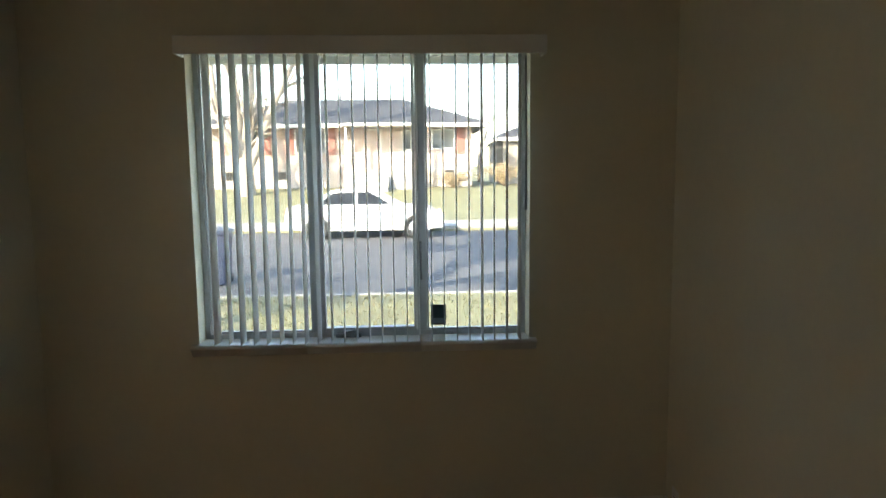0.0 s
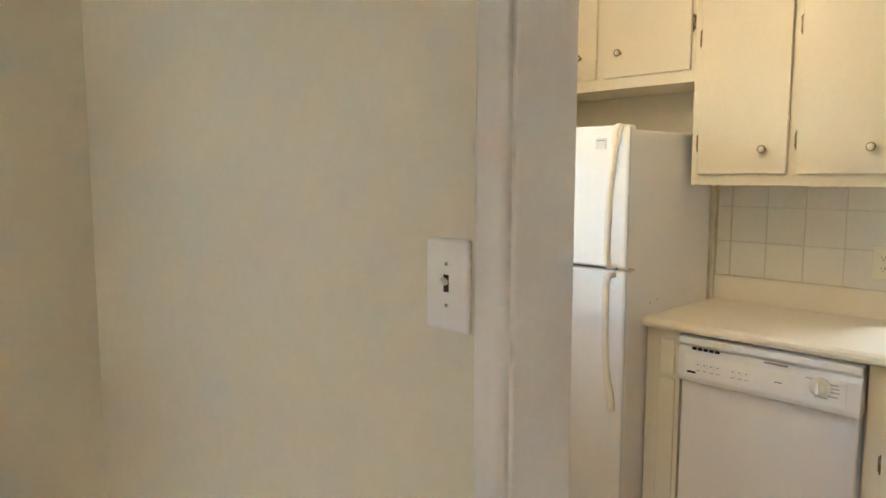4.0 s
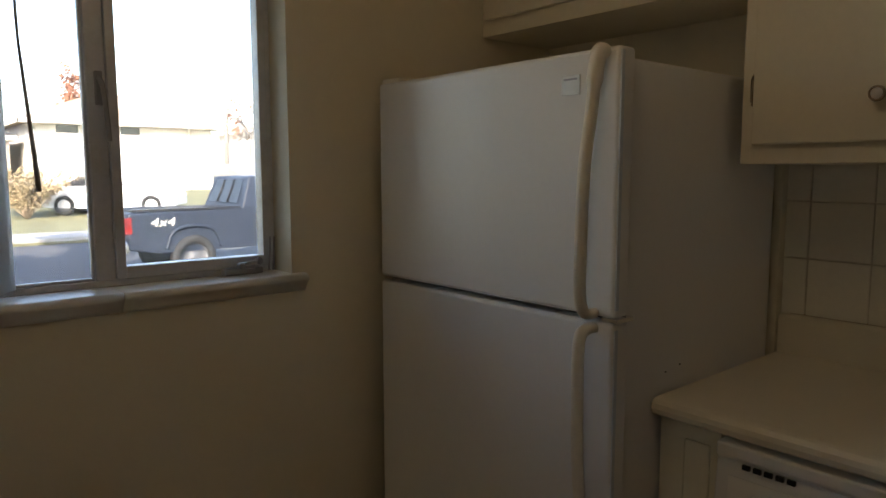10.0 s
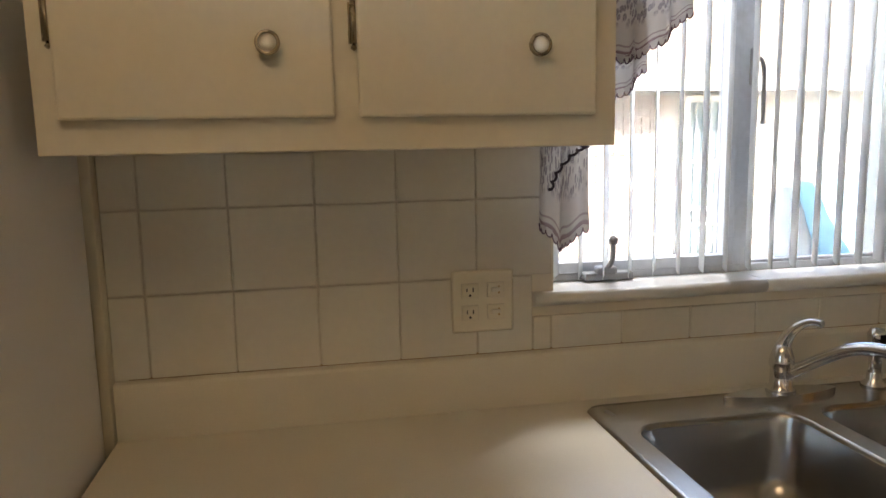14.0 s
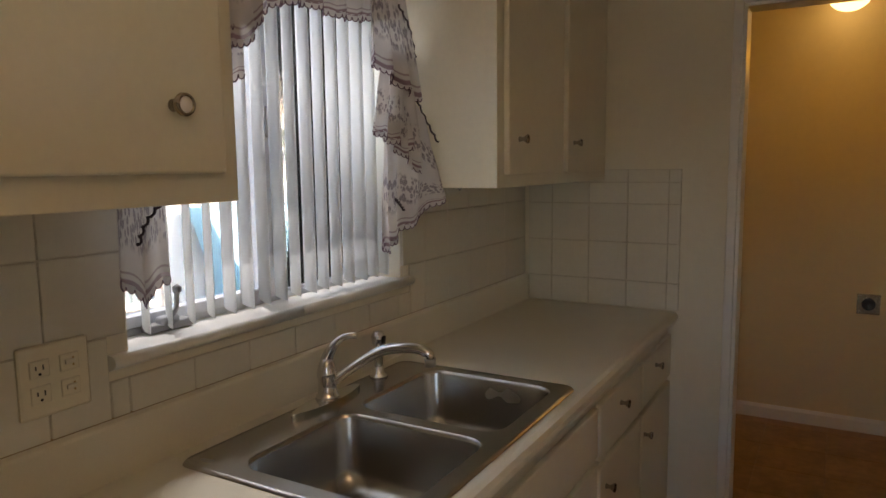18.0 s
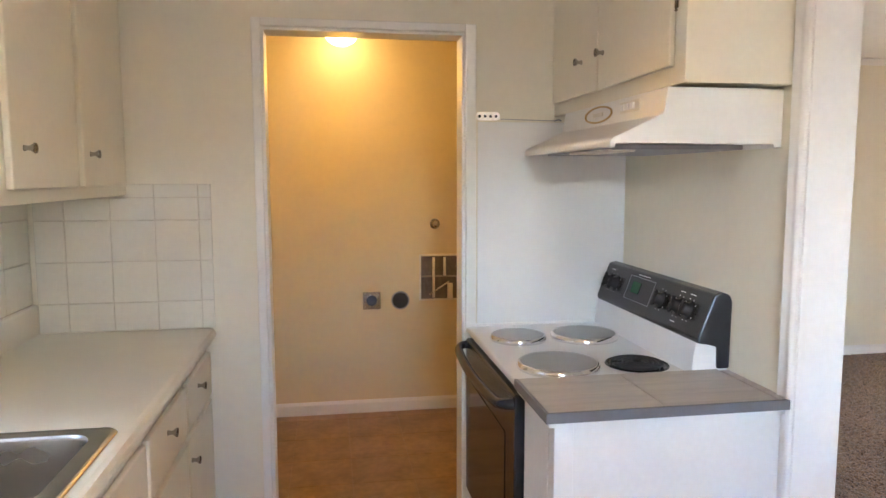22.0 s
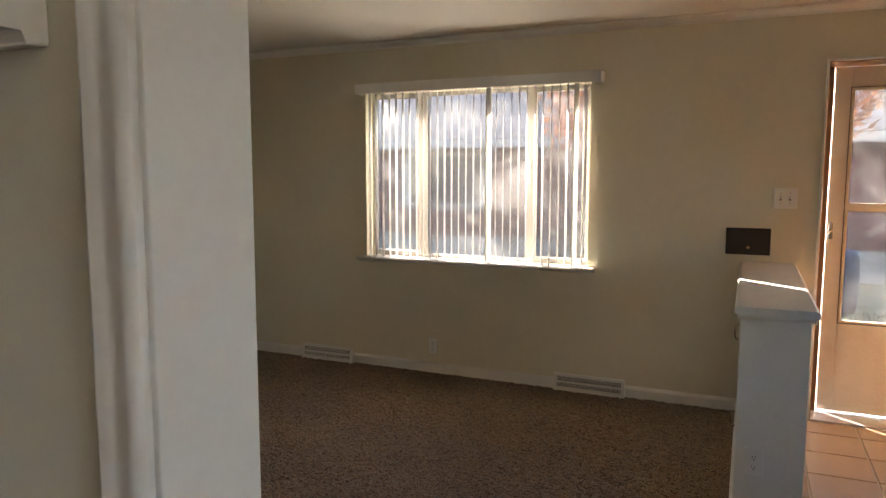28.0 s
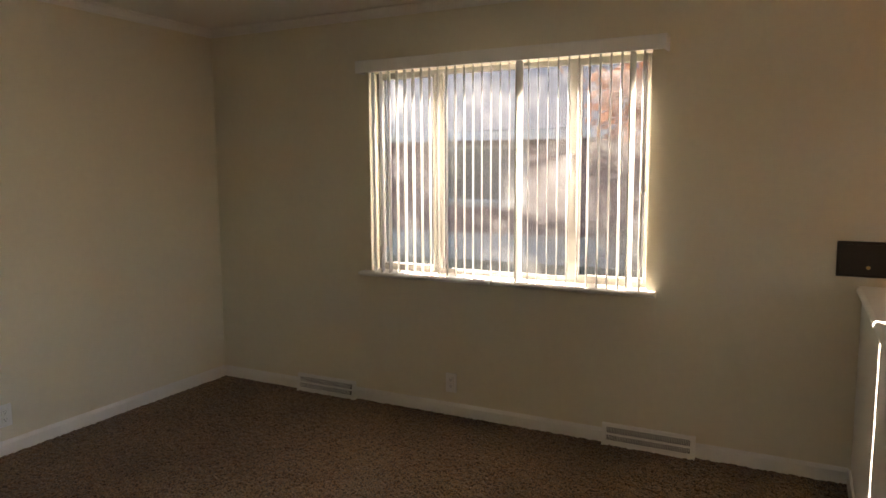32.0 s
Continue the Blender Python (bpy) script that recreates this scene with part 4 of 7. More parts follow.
def utility_pole(label, x, y, z0, top, arms, wires):
    pole = thing("utility_pole", (x, y, z0), label, "utility pole")
    part("post", tube(bmesh.new(), [(x, y, z0 - 0.2), (x + 0.05, y, top)], 0.13, 10, rs=[0.17, 0.11]), BARK, pole)
    for a, b, z in arms:
        part("cross_arm", B(x + a, x + b, y - 0.06, y + 0.06, z, z + 0.12), BARK, pole)
        for k in (a + 0.08, b - 0.08):
            part("insulator", lathe(bmesh.new(), [(0, 0.16), (0.04, 0.14), (0.05, 0.04), (0.03, 0), (0, 0)], (x + k, y, z + 0.12), seg=8), GREYP, pole)
    for z, sag in wires:
        part("wire", tube(bmesh.new(), smooth_path([(-60, y + 5, z - 0.4), (x - 24, y + 2, z - sag), (x, y, z), (x + 26, y - 2, z - sag), (x + 60, y - 4, z)], 6), 0.022, 4), DARK, pole)


utility_pole("tall grey wooden utility pole with cross arms", 20.55, 45.0, 0.5, 10.0, ((-0.45, 0.45, 9.45), (-0.1, 0.5, 7.8)), ((5.4, 0.5), (4.9, 0.5)))
utility_pole("wooden utility pole behind the house across the street", -1.15, 48.0, 0.5, 9.3, ((-0.6, 0.6, 8.6),), ((5.6, 0.4),))


def house(name, label, x0, x1, y0, y1, z0, eave, rise, wallm, roofm, face, openings, over=0.6, hip=True, base=None):
    """face: 'y' for a front towards -y, 'x-' or 'x+' for a front towards that side. openings: (kind, from, to, low, high)."""
    h = thing(name, ((x0 + x1) / 2, (y0 + y1) / 2, z0), label, "house")
    part("wall", B(x0, x1, y0, y1, z0 - 0.6, eave), wallm, h)
    bm = bmesh.new()
    a, b, c, d = x0 - over, x1 + over, y0 - over, y1 + over
    lon = (b - a) >= (d - c)
    if lon:
        in_ = (d - c) / 2 if hip else 0.0
        r0, r1 = Vector((a + in_, (c + d) / 2, eave + rise)), Vector((b - in_, (c + d) / 2, eave + rise))
    else:
        in_ = (b - a) / 2 if hip else 0.0
        r0, r1 = Vector(((a + b) / 2, c + in_, eave + rise)), Vector(((a + b) / 2, d - in_, eave + rise))
    q = [bm.verts.new(p) for p in ((a, c, eave), (b, c, eave), (b, d, eave), (a, d, eave))]
    lowq = [bm.verts.new(p) for p in ((a, c, eave - 0.16), (b, c, eave - 0.16), (b, d, eave - 0.16), (a, d, eave - 0.16))]
    v0, v1 = bm.verts.new(r0), bm.verts.new(r1)
    if lon:
        for f in ((q[0], q[1], v1, v0), (q[2], q[3], v0, v1), (q[1], q[2], v1), (q[3], q[0], v0)):
            bm.faces.new(f)
    else:
        for f in ((q[0], q[1], v0), (q[1], q[2], v1, v0), (q[2], q[3], v1), (q[3], q[0], v0, v1)):
            bm.faces.new(f)
    bm.faces.new(lowq)
    for i in range(4):
        bm.faces.new((q[i], lowq[i], lowq[(i + 1) % 4], q[(i + 1) % 4]))
    roof = part("roof", bm, roofm, h)
    bm = bmesh.new()
    for p, s in (((a, c), (b, c)), ((b, c), (b, d)), ((a, c), (a, d))):
        box(bm, p[0] - 0.03, s[0] + 0.03, p[1] - 0.03, s[1] + 0.03, eave - 0.2, eave - 0.02)
    part("fascia", bm, STUCCO, roof, "white fascia board")

    def F(u, v, z):
        return (u, y0 - v, z) if face == "y" else (x0 - v, u, z) if face == "x-" else (x1 + v, u, z)
    for kind, u0, u1, lo, hi in openings:
        if kind == "panel":
            part("wall_panel", LB(F, u0, u1, 0, 0.02, lo, hi), base or wallm, h)
            continue
        p = part("door" if kind == "door" else "window", ring(bmesh.new(), F, u0, u1, -0.04, 0.05, lo, hi, 0.07), STUCCO, h)
        part("pane" if kind == "window" else "door_leaf", LB(F, u0 + 0.07, u1 - 0.07, -0.02, 0.012, lo + 0.07, hi - 0.07), DARKWIN if kind == "window" else PEACH, p)
    return h, F


h1, F1 = house("house", "single-storey house across the street with a grey hip roof", -9.2, 3.3, 34, 40.6, 0.5, 3.6, 1.45, PEACH, SHINGLE, "y",
               [("window", -8.1, -6.8, 2.2, 3.35), ("window", -5.2, -3.7, 2.2, 3.35), ("door", -1.85, -1.05, 1.35, 3.35), ("window", -0.1, 0.42, 2.3, 3.3), ("window", 1.35, 2.5, 2.35, 3.35),
                ("panel", -9.15, -2.75, 0.2, 1.75), ("panel", 0.55, 3.25, 0.2, 1.7)], base=BRICKL, over=0.75)
bm = B(-2.75, 0.55, 32.6, 34, 0.3, 1.4)
for i, w in enumerate((0.35, 0.7, 1.05)):
    box(bm, -1.75, -0.7, 32.6 - w, 32.6, 0.2, 1.13 - 0.27 * i)
part("porch", bm, CONCRETE, h1)
for x0, x1 in ((-2.7, -1.7), (-0.65, 0.5)):
    bm = bmesh.new()
    box(bm, x0, x1, 32.62, 32.68, 2.13, 2.2)
    box(bm, x0, x1, 32.62, 32.68, 1.5, 1.55)
    for i in range(int((x1 - x0) / 0.16) + 1):
        box(bm, x0 + i * 0.16, x0 + i * 0.16 + 0.04, 32.63, 32.67, 1.4, 2.13)
    part("porch_rail", bm, STUCCO, h1, "white porch railing")
for x in (-8.35, -6.55, -5.45, -3.45, 2.75):
    part("shutter", B(x - 0.2, x + 0.2, 33.94, 34.0, 2.15, 3.4, 0.01), SHUTTER, h1, "red-brown shutter")
for x in (-8.3, -5.9, 2.2):
    part("vent_grille", B(x - 0.22, x + 0.22, 33.93, 34.0, 0.98, 1.36, 0.01), DARK, h1, "dark crawl space vent")
for x in (-2.65, 0.45):
    part("porch_post", B(x - 0.05, x + 0.05, 32.62, 32.72, 1.4, 3.45), STUCCO, h1)
# slab added to throw shade on the door, in place of a recess
part("porch_shade_slab", B(-2.75, 0.55, 32.3, 33.2, 3.42, 3.55, 0.01), STUCCO, h1)
part("chimney_pipe", cyl(bmesh.new(), (-3.4, 38.4, 5.0), (-3.4, 38.4, 5.9), 0.09, 10), GREYP, h1)
h2, _ = house("house", "pale single-storey house across the street with a tan roof", 7.9, 15.9, 36, 42.5, 0.5, 3.75, 1.5, STUCCO, TANROOF, "y",
      [("window", 8.8, 9.85, 3.1, 3.6), ("window", 11.5, 12.5, 3.1, 3.6)], over=0.55)
for x, y in ((8.0, 35.95), (14.75, 35.95)):
    bm = bmesh.new()
    cyl(bm, (x, y, 0.4), (x, y, 3.3), 0.06, 8)
    cyl(bm, (x, y, 3.3), (x - 0.2, y - 0.55, 3.65), 0.06, 8)
    part("downspout", bm, STUCCO, h2)
house("house", "far tan house beyond the trees", 25.5, 40, 50, 58, 1.2, 4.6, 1.6, STUCCO, TANROOF, "y", [("window", 28, 30, 2.6, 3.8)])
vehicle("car", "red sport utility car parked far along the street", (25.4, 44.6, 1.94), 172, *SEDAN, (-1.35, 1.4), 1.75, DKRED, glasses=SEDAN_GLASS)
structure("far_bank", prism(bmesh.new(), [(37, 0.3), (43, 1.9), (46, 1.95), (60, 2.2), (60, 0.3)], ROAD_PLACE, 19.5, 70), CONCRETE, "raised paved lot farther along the street", "pavement")
house("garage", "low brown carport beside the house across the street", 5.3, 7.3, 37.5, 44, 0.5, 3.05, 0.6, BARK, SHINGLE, "y", [], over=0.3)


def branch_tree(name, label, at, height, r0, seed, depth=4, spread_a=38, leaves=None, leaf_n=0, leaf_size=0.07, lean=(0, 0), bark=BARK, first=0.3, limb=1.0):
    rng = random.Random(seed)
    t = thing(name, at, label, "tree")
    bm = bmesh.new()
    tips = []

    def grow(p, d, length, r, lvl):
        pts, rs = [p], [r]
        n = 4
        for i in range(n):
            d = (d + Vector((rng.gauss(0, 0.10), rng.gauss(0, 0.10), rng.gauss(0.03, 0.06)))).normalized()
            p = p + d * length / n
            pts.append(p)
            rs.append(r * (1 - 0.45 * (i + 1) / n))
            if lvl >= 2:
                tips.append((p, d))
        tube(bm, pts, r, 8 if lvl < 2 else 4, rs)
        if lvl < depth:
            for k in range(rng.choice((2, 3, 3)) if lvl else 4):
                ax = d.orthogonal().normalized()
                ax = Matrix.Rotation(rng.uniform(0, 6.283), 3, d) @ ax
                nd = Matrix.Rotation(radians(rng.uniform(0.5, 1.2) * spread_a), 3, ax) @ d
                j = rng.choice((2, 3, 4)) if lvl else rng.choice((3, 4))
                grow(pts[j], nd, length * rng.uniform(0.55, 0.8) * (limb if lvl == 0 else 1.0), rs[j] * 0.7, lvl + 1)
    grow(Vector(at) - Vector((0, 0, 0.1)), Vector((*lean, 1)).normalized(), height * first, r0, 0)
    part("trunk", bm, bark, t)
    if leaf_n:
        bm = bmesh.new()
        for _ in range(leaf_n):
            p, d = rng.choice(tips)
            p = p + Vector([rng.gauss(0, 0.14) for _ in range(3)])
            a = Vector([rng.gauss(0, 1) for _ in range(3)]).normalized()
            b = a.orthogonal().normalized()
            s = leaf_size * rng.uniform(0.6, 1.3)
            c = a.cross(b)
            v = [bm.verts.new(p + q) for q in (-b * s, -b * s * 0.1 + c * s * 0.45, b * s, -b * s * 0.1 - c * s * 0.45)]
            bm.faces.new(v)
        part("crown", bm, leaves, t, "sparse hanging leaves")
    return t


def stem_tree(name, label, at, stems, seed, depth=3):
    """A tree whose thick stems are set out one by one; limbs and twigs grow from them."""
    rng = random.Random(seed)
    t = thing(name, at, label, "tree")
    bm = bmesh.new()

    def twig(p, d, length, r, lvl):
        pts = [p]
        for _ in range(4):
            d = (d + Vector([rng.gauss(0, 0.13) for _ in range(2)] + [rng.gauss(0.03, 0.08)])).normalized()
            pts.append(pts[-1] + d * length / 4)
        tube(bm, pts, r, 6 if lvl == 0 else 3, [r, r * 0.85, r * 0.68, r * 0.5, r * 0.3])
        if lvl < depth:
            for _ in range(3 if lvl else 4):
                j = rng.choice((1, 2, 3, 4))
                turn = Matrix.Rotation(rng.uniform(0, 6.283), 3, d) @ d.orthogonal().normalized()
                twig(pts[j], Matrix.Rotation(radians(rng.uniform(18, 50)), 3, turn) @ d, length * rng.uniform(0.5, 0.75), r * (0.62 - 0.1 * j), lvl + 1)

    for base, r0, r1 in stems:
        pts = smooth_path([Vector(at) + Vector(p) for p in base], 5)
        n = len(pts) - 1
        tube(bm, pts, r0, 12, [r0 + (r1 - r0) * i / n for i in range(n + 1)])
        for i in range(n // 2, n + 1, 2):
            d = (pts[i] - pts[i - 1]).normalized()
            turn = Matrix.Rotation(rng.uniform(0, 6.283), 3, d) @ d.orthogonal().normalized()
            twig(pts[i], Matrix.Rotation(radians(rng.uniform(8, 42)), 3, turn) @ d, rng.uniform(2.0, 3.4), (r0 + (r1 - r0) * i / n) * 0.6, 0)
    part("trunk", bm, BARK, t)
    return t


stem_tree("tree", "large bare pale-barked tree with several thick stems across the street", (-6.87, 31.0, 0.42), [
    ([(0, 0, -0.2), (-0.02, 0, 0.6), (-0.05, 0.02, 1.3), (-0.1, 0.05, 1.9)], 0.40, 0.32),
    ([(-0.12, 0, 1.1), (-0.55, 0.1, 1.9), (-0.95, 0.2, 2.8), (-1.28, 0.3, 4.1), (-1.45, 0.4, 5.8), (-1.9, 0.6, 8.0)], 0.22, 0.09),
    ([(-0.1, 0, 1.7), (-0.22, -0.1, 3.0), (-0.32, -0.2, 4.6), (-0.33, -0.2, 6.0), (-0.1, -0.2, 8.4)], 0.26, 0.10),
    ([(-0.05, 0.1, 1.8), (0.08, 0.25, 2.8), (0.28, 0.4, 4.6), (0.38, 0.5, 6.0), (0.8, 0.6, 8.0)], 0.19, 0.08),
    ([(0.05, 0, 1.0), (0.45, -0.1, 1.7), (1.15, -0.3, 3.3), (1.8, -0.5, 4.6), (2.5, -0.7, 5.8), (3.6, -1.0, 7.4)], 0.20, 0.07)], 12)
branch_tree("tree", "bare tree beyond the carport", (4.6, 43, 0.5), 8.5, 0.16, 45, depth=5, spread_a=34, first=0.3)
branch_tree("tree", "russet-twigged tree behind the pale house", (14.4, 52, 0.5), 11, 0.22, 46, depth=5, spread_a=36, leaves=LEAF, leaf_n=1800, leaf_size=0.13, first=0.28)
branch_tree("tree", "bare tree beside the utility pole", (23.6, 48, 1.5), 8.5, 0.2, 47, depth=5, spread_a=40, first=0.28, leaves=LEAF, leaf_n=700, leaf_size=0.12)
branch_tree("tree", "bare roadside tree with open branches", (27.2, 46, 1.5), 9.5, 0.2, 48, depth=5, spread_a=42, first=0.3)
branch_tree("tree", "bare tree behind the house across the street", (1.5, 47, 0.5), 11, 0.25, 5, depth=4)
branch_tree("tree", "tall bare tree behind the pale house", (19, 58, 0.5), 11, 0.3, 6, depth=5)
branch_tree("tree", "bare tree far along the street", (33, 40, 0.5), 11, 0.3, 9, depth=4)
# the next three trees are added only to throw shade on the street
branch_tree("tree", "tall thin-leaved tree, unseen, added on the front lawn to shade the street", (-4.6, 7.0, GROUND), 13, 0.26, 31, depth=5, spread_a=40, first=0.3, leaves=LEAF, leaf_n=15000, leaf_size=0.14)
branch_tree("tree", "bare tree added beyond the brick house to shade the street", (-12.0, 6.4, GROUND), 12.5, 0.24, 14, depth=5, spread_a=42, first=0.3)
branch_tree("tree", "bare street tree, unseen, added to shade the road", (-15, 8.6, GROUND), 12, 0.3, 10, depth=5)
branch_tree("tree", "young tree with russet leaves overhanging the front path", (-7.4, 4.9, GROUND), 7.4, 0.12, 52, depth=4, spread_a=62, leaves=LEAF, leaf_n=5200, leaf_size=0.07, first=0.36, lean=(0.1, -0.22), limb=1.25)
branch_tree("tree", "small tree with russet leaves by the front door", (-6.6, 0.75, GROUND), 8.2, 0.13, 21, depth=4, spread_a=48, leaves=LEAF, leaf_n=6000, leaf_size=0.075, first=0.34)


def shrub(name, label, at, rx, ry, h, seed, mat_a, mat_b, n):
    rng = random.Random(seed)
    t = thing(name, at, label, "shrub")
    bm = bmesh.new()
    tips = []
    for _ in range(46):
        a, k = rng.uniform(0, 6.283), rng.uniform(0.2, 1)
        d = Vector((math.cos(a) * rx * k, math.sin(a) * ry * k, h * rng.uniform(0.6, 1.0)))
        pts = smooth_path([Vector(at), Vector(at) + d * 0.5 + Vector((0, 0, 0.12 * h)), Vector(at) + d], 3)
        tube(bm, pts, 0.008, 4, rs=[0.014 - 0.010 * i / (len(pts) - 1) for i in range(len(pts))])
        tips += pts[2:]
    part("stems", bm, mat_a, t)
    bm = bmesh.new()
    for _ in range(n):
        p = rng.choice(tips) + Vector([rng.gauss(0, 0.07) for _ in range(3)])
        a = Vector([rng.gauss(0, 1) for _ in range(3)]).normalized()
        b = a.orthogonal().normalized() * rng.uniform(0.03, 0.06)
        c = a.cross(b) * 0.5
        bm.faces.new([bm.verts.new(p + q) for q in (-b, c, b, -c)])
    part("foliage", bm, mat_b, t)
    return t


shrub("hedge", "clipped dry hedge across the street", (6.0, 26.6, GROUND + 0.42), 1.75, 0.9, 1.6, 31, DEADW, DRYLEAF, 6500)
shrub("shrub", "dry bushes in front of the house across the street", (2.3, 33.0, 0.52), 1.3, 0.6, 0.75, 32, DEADW, DRYLEAF, 1500)
shrub("shrub", "dry bushes at the corner of the lot", (4.9, 34.2, 0.52), 1.3, 0.9, 1.15, 33, DEADW, DRYLEAF, 2200)
shrub("shrub", "yellow-green shrub beside the front path", (-7.2, 3.45, GROUND), 0.75, 0.75, 2.1, 34, BARK, NEEDLE, 2600)
shrub("shrub", "twiggy shrub beside the front door", (-6.0, 3.15, GROUND), 0.6, 0.6, 1.35, 35, DEADW, DEADW, 1600)
shrub("shrub", "low grey shrubs along the brick house", (-11.3, -1.5, GROUND), 1.2, 2.0, 1.0, 36, BARK, DEADW, 1600)

# brick house west of the front lawn, its bricks laid singly near the door
hb, FB = house("house", "neighbouring brick house with a grey shingle roof", -20.5, -12.6, -12, 3.48, GROUND, 2.25, 2.3, MORTAR, GREYROOF, "x+",
               [("window", -6.3, -4.4, 0.75, 1.95), ("window", -1.3, 0.2, 0.75, 1.95)], over=0.45, hip=False)
bm = bmesh.new()
cyl(bm, (-12.5, 3.36, GROUND), (-12.5, 3.36, 1.85), 0.05, 8)
cyl(bm, (-12.5, 3.36, 1.85), (-12.1, 3.5, 2.12), 0.05, 8)
part("downspout", bm, STUCCO, hb, "white downspout")
vehicle("car", "yellow sport utility wagon parked beyond the lawn", (-27.0, 6.9, GROUND + 0.4), 95,
        [(-2.1, 0.35), (-2.15, 1.05), (1.0, 1.05), (2.05, 0.98), (2.1, 0.35)], [(-2.05, 1.0), (-1.95, 1.72), (0.55, 1.72), (1.05, 1.0)], (-1.3, 1.35), 1.75, YELLOWC, r=0.36,
        glasses=([(-1.85, 1.1), (-1.8, 1.6), (-0.95, 1.6), (-0.95, 1.1)], [(-0.85, 1.1), (-0.85, 1.6), (-0.1, 1.6), (-0.1, 1.1)], [(0.0, 1.1), (0.0, 1.6), (0.45, 1.6), (0.75, 1.1)]))
vehicle("car", "white car parked farther off", (-38.0, 11.5, GROUND + 0.4), 80, *SEDAN, (-1.35, 1.4), 1.75, WHITEC, glasses=SEDAN_GLASS)
house("house", "far pale house behind the parked cars", -60, -48, 4, 24, 0.0, 3.0, 1.8, STUCCO, SHINGLE, "x+", [("window", 8, 10, 1.2, 2.3), ("window", 14, 16, 1.2, 2.3)])
part("rain_barrel", lathe(bmesh.new(), [(0, 0), (0.27, 0), (0.3, 0.1), (0.31, 0.45), (0.3, 0.8), (0.27, 0.9), (0, 0.92)], (-9.4, 2.2, GROUND)), BLUEB,
     thing("barrel", (-9.4, 2.2, GROUND), "dark blue plastic barrel on the lawn", "barrel"))

# neighbour's house east of the kitchen window
he, FE = house("house", "neighbouring house with pale brick, white wall and brown roof", 9.6, 18, -14.0, 6.0, GROUND, 2.2, 2.4, PALEW, TANROOF, "x-", [], over=0.5, hip=False)
part("brick_wall", LB(FE, -3.3, 3.5, 0.0, 0.03, GROUND, 2.0), MORTAR, he)
sd = part("screen_door", ring(bmesh.new(), FE, -3.13, -2.18, 0.03, 0.09, -0.1, 1.98, 0.07), TRIM, he, "white iron security door")
# the panel's blue-grey colour carries the shade the door stands in
part("door_panel", LB(FE, -3.06, -2.25, 0.032, 0.045, -0.03, 1.91), surface("shaded_blue_door", (0.2, 0.27, 0.29), 0.5), sd)
bm = bmesh.new()
for i in range(1, 9):
    u = -3.06 + i * 0.09
    cyl(bm, FE(u, 0.06, -0.05), FE(u, 0.06, 1.92), 0.007, 6)
for z in (0.55, 0.72, 1.25):
    lbox(bm, FE, -3.06, -2.25, 0.05, 0.07, z, z + 0.025)
for z0, sg in ((0.6, 1), (1.12, -1), (0.3, 1)):
    for u in (-2.91, -2.73, -2.55, -2.39):
        pts = [FE(u + sg * 0.05 * (1 - k / 14) * math.cos(k * 0.75), 0.066, z0 + 0.09 + 0.06 * (1 - k / 14) * math.sin(k * 0.75)) for k in range(13)]
        tube(bm, pts, 0.006, 5)
part("scrollwork", bm, TRIM, sd, "white wrought scrollwork bars")
bm = bmesh.new()
tarp = [FE(-3.6, 0.35, 1.02), FE(-6.4, 0.35, 1.0), FE(-6.5, 1.0, GROUND), FE(-4.1, 1.0, GROUND), FE(-3.6, 0.1, 1.02), FE(-6.4, 0.1, 1.0), FE(-6.5, 0.1, GROUND), FE(-4.1, 0.1, GROUND)]
tv = [bm.verts.new(p) for p in tarp]
for q in ((0, 1, 2, 3), (4, 7, 6, 5), (0, 4, 5, 1), (1, 5, 6, 2), (0, 3, 7, 4)):
    bm.faces.new([tv[i] for i in q])
bmesh.ops.subdivide_edges(bm, edges=bm.edges[:], cuts=7, use_grid_fill=True)
for v in bm.verts:
    v.co += Vector((noise.noise(v.co * 2.3), noise.noise(v.co * 2.3 + Vector((9, 0, 0))), noise.noise(v.co * 3.1 + Vector((0, 7, 0))))) * 0.06
solo("tarp", bm, BLUET, "pale blue tarpaulin draped over a stack by the wall", "tarpaulin")
structure("side_path", B(EAST + OUT, 9.6, -14, 9, GROUND - 0.1, GROUND + 0.02), CONCRETE, "grey concrete yard between the houses", "pavement")

# wheeled bin at the near kerb
bn = thing("wheelie_bin", (-3.42, 13.2, GROUND - 0.13), "dark blue wheeled refuse bin standing at the kerb", "bin")
part("body", prism(bmesh.new(), [(-0.24, 0.06), (-0.29, 0.98), (0.29, 0.98), (0.24, 0.06)], lambda u, z, d: (-3.42 + u, 13.2 + d, GROUND - 0.13 + z), -0.3, 0.3, 0.02), BLUEB, bn)
part("lid", prism(bmesh.new(), [(-0.33, 0.98), (-0.3, 1.06), (0.0, 1.1), (0.3, 1.06), (0.33, 0.98)], lambda u, z, d: (-3.42 + u, 13.2 + d, GROUND - 0.13 + z), -0.34, 0.32, 0.015), BLUEB, bn)
for sx in (-0.22, 0.22):
    part("wheel", lathe(bmesh.new(), [(0, -0.03), (0.1, -0.03), (0.1, 0.03), (0, 0.03)], (-3.42 + sx, 13.5, GROUND - 0.03), (1, 0, 0), 16), RUBBER, bn)
part("label", B(-3.35, -3.29, 12.876, 12.882, GROUND + 0.42, GROUND + 0.62), PLASTIC, bn, "small white label")

# ---- lamps ----
OPAL_L = glow("opal_glass_laundry", (1.0, 0.72, 0.32), 0.12)
OPAL_K = glow("opal_glass_kitchen", (1.0, 0.78, 0.5), 0.2)


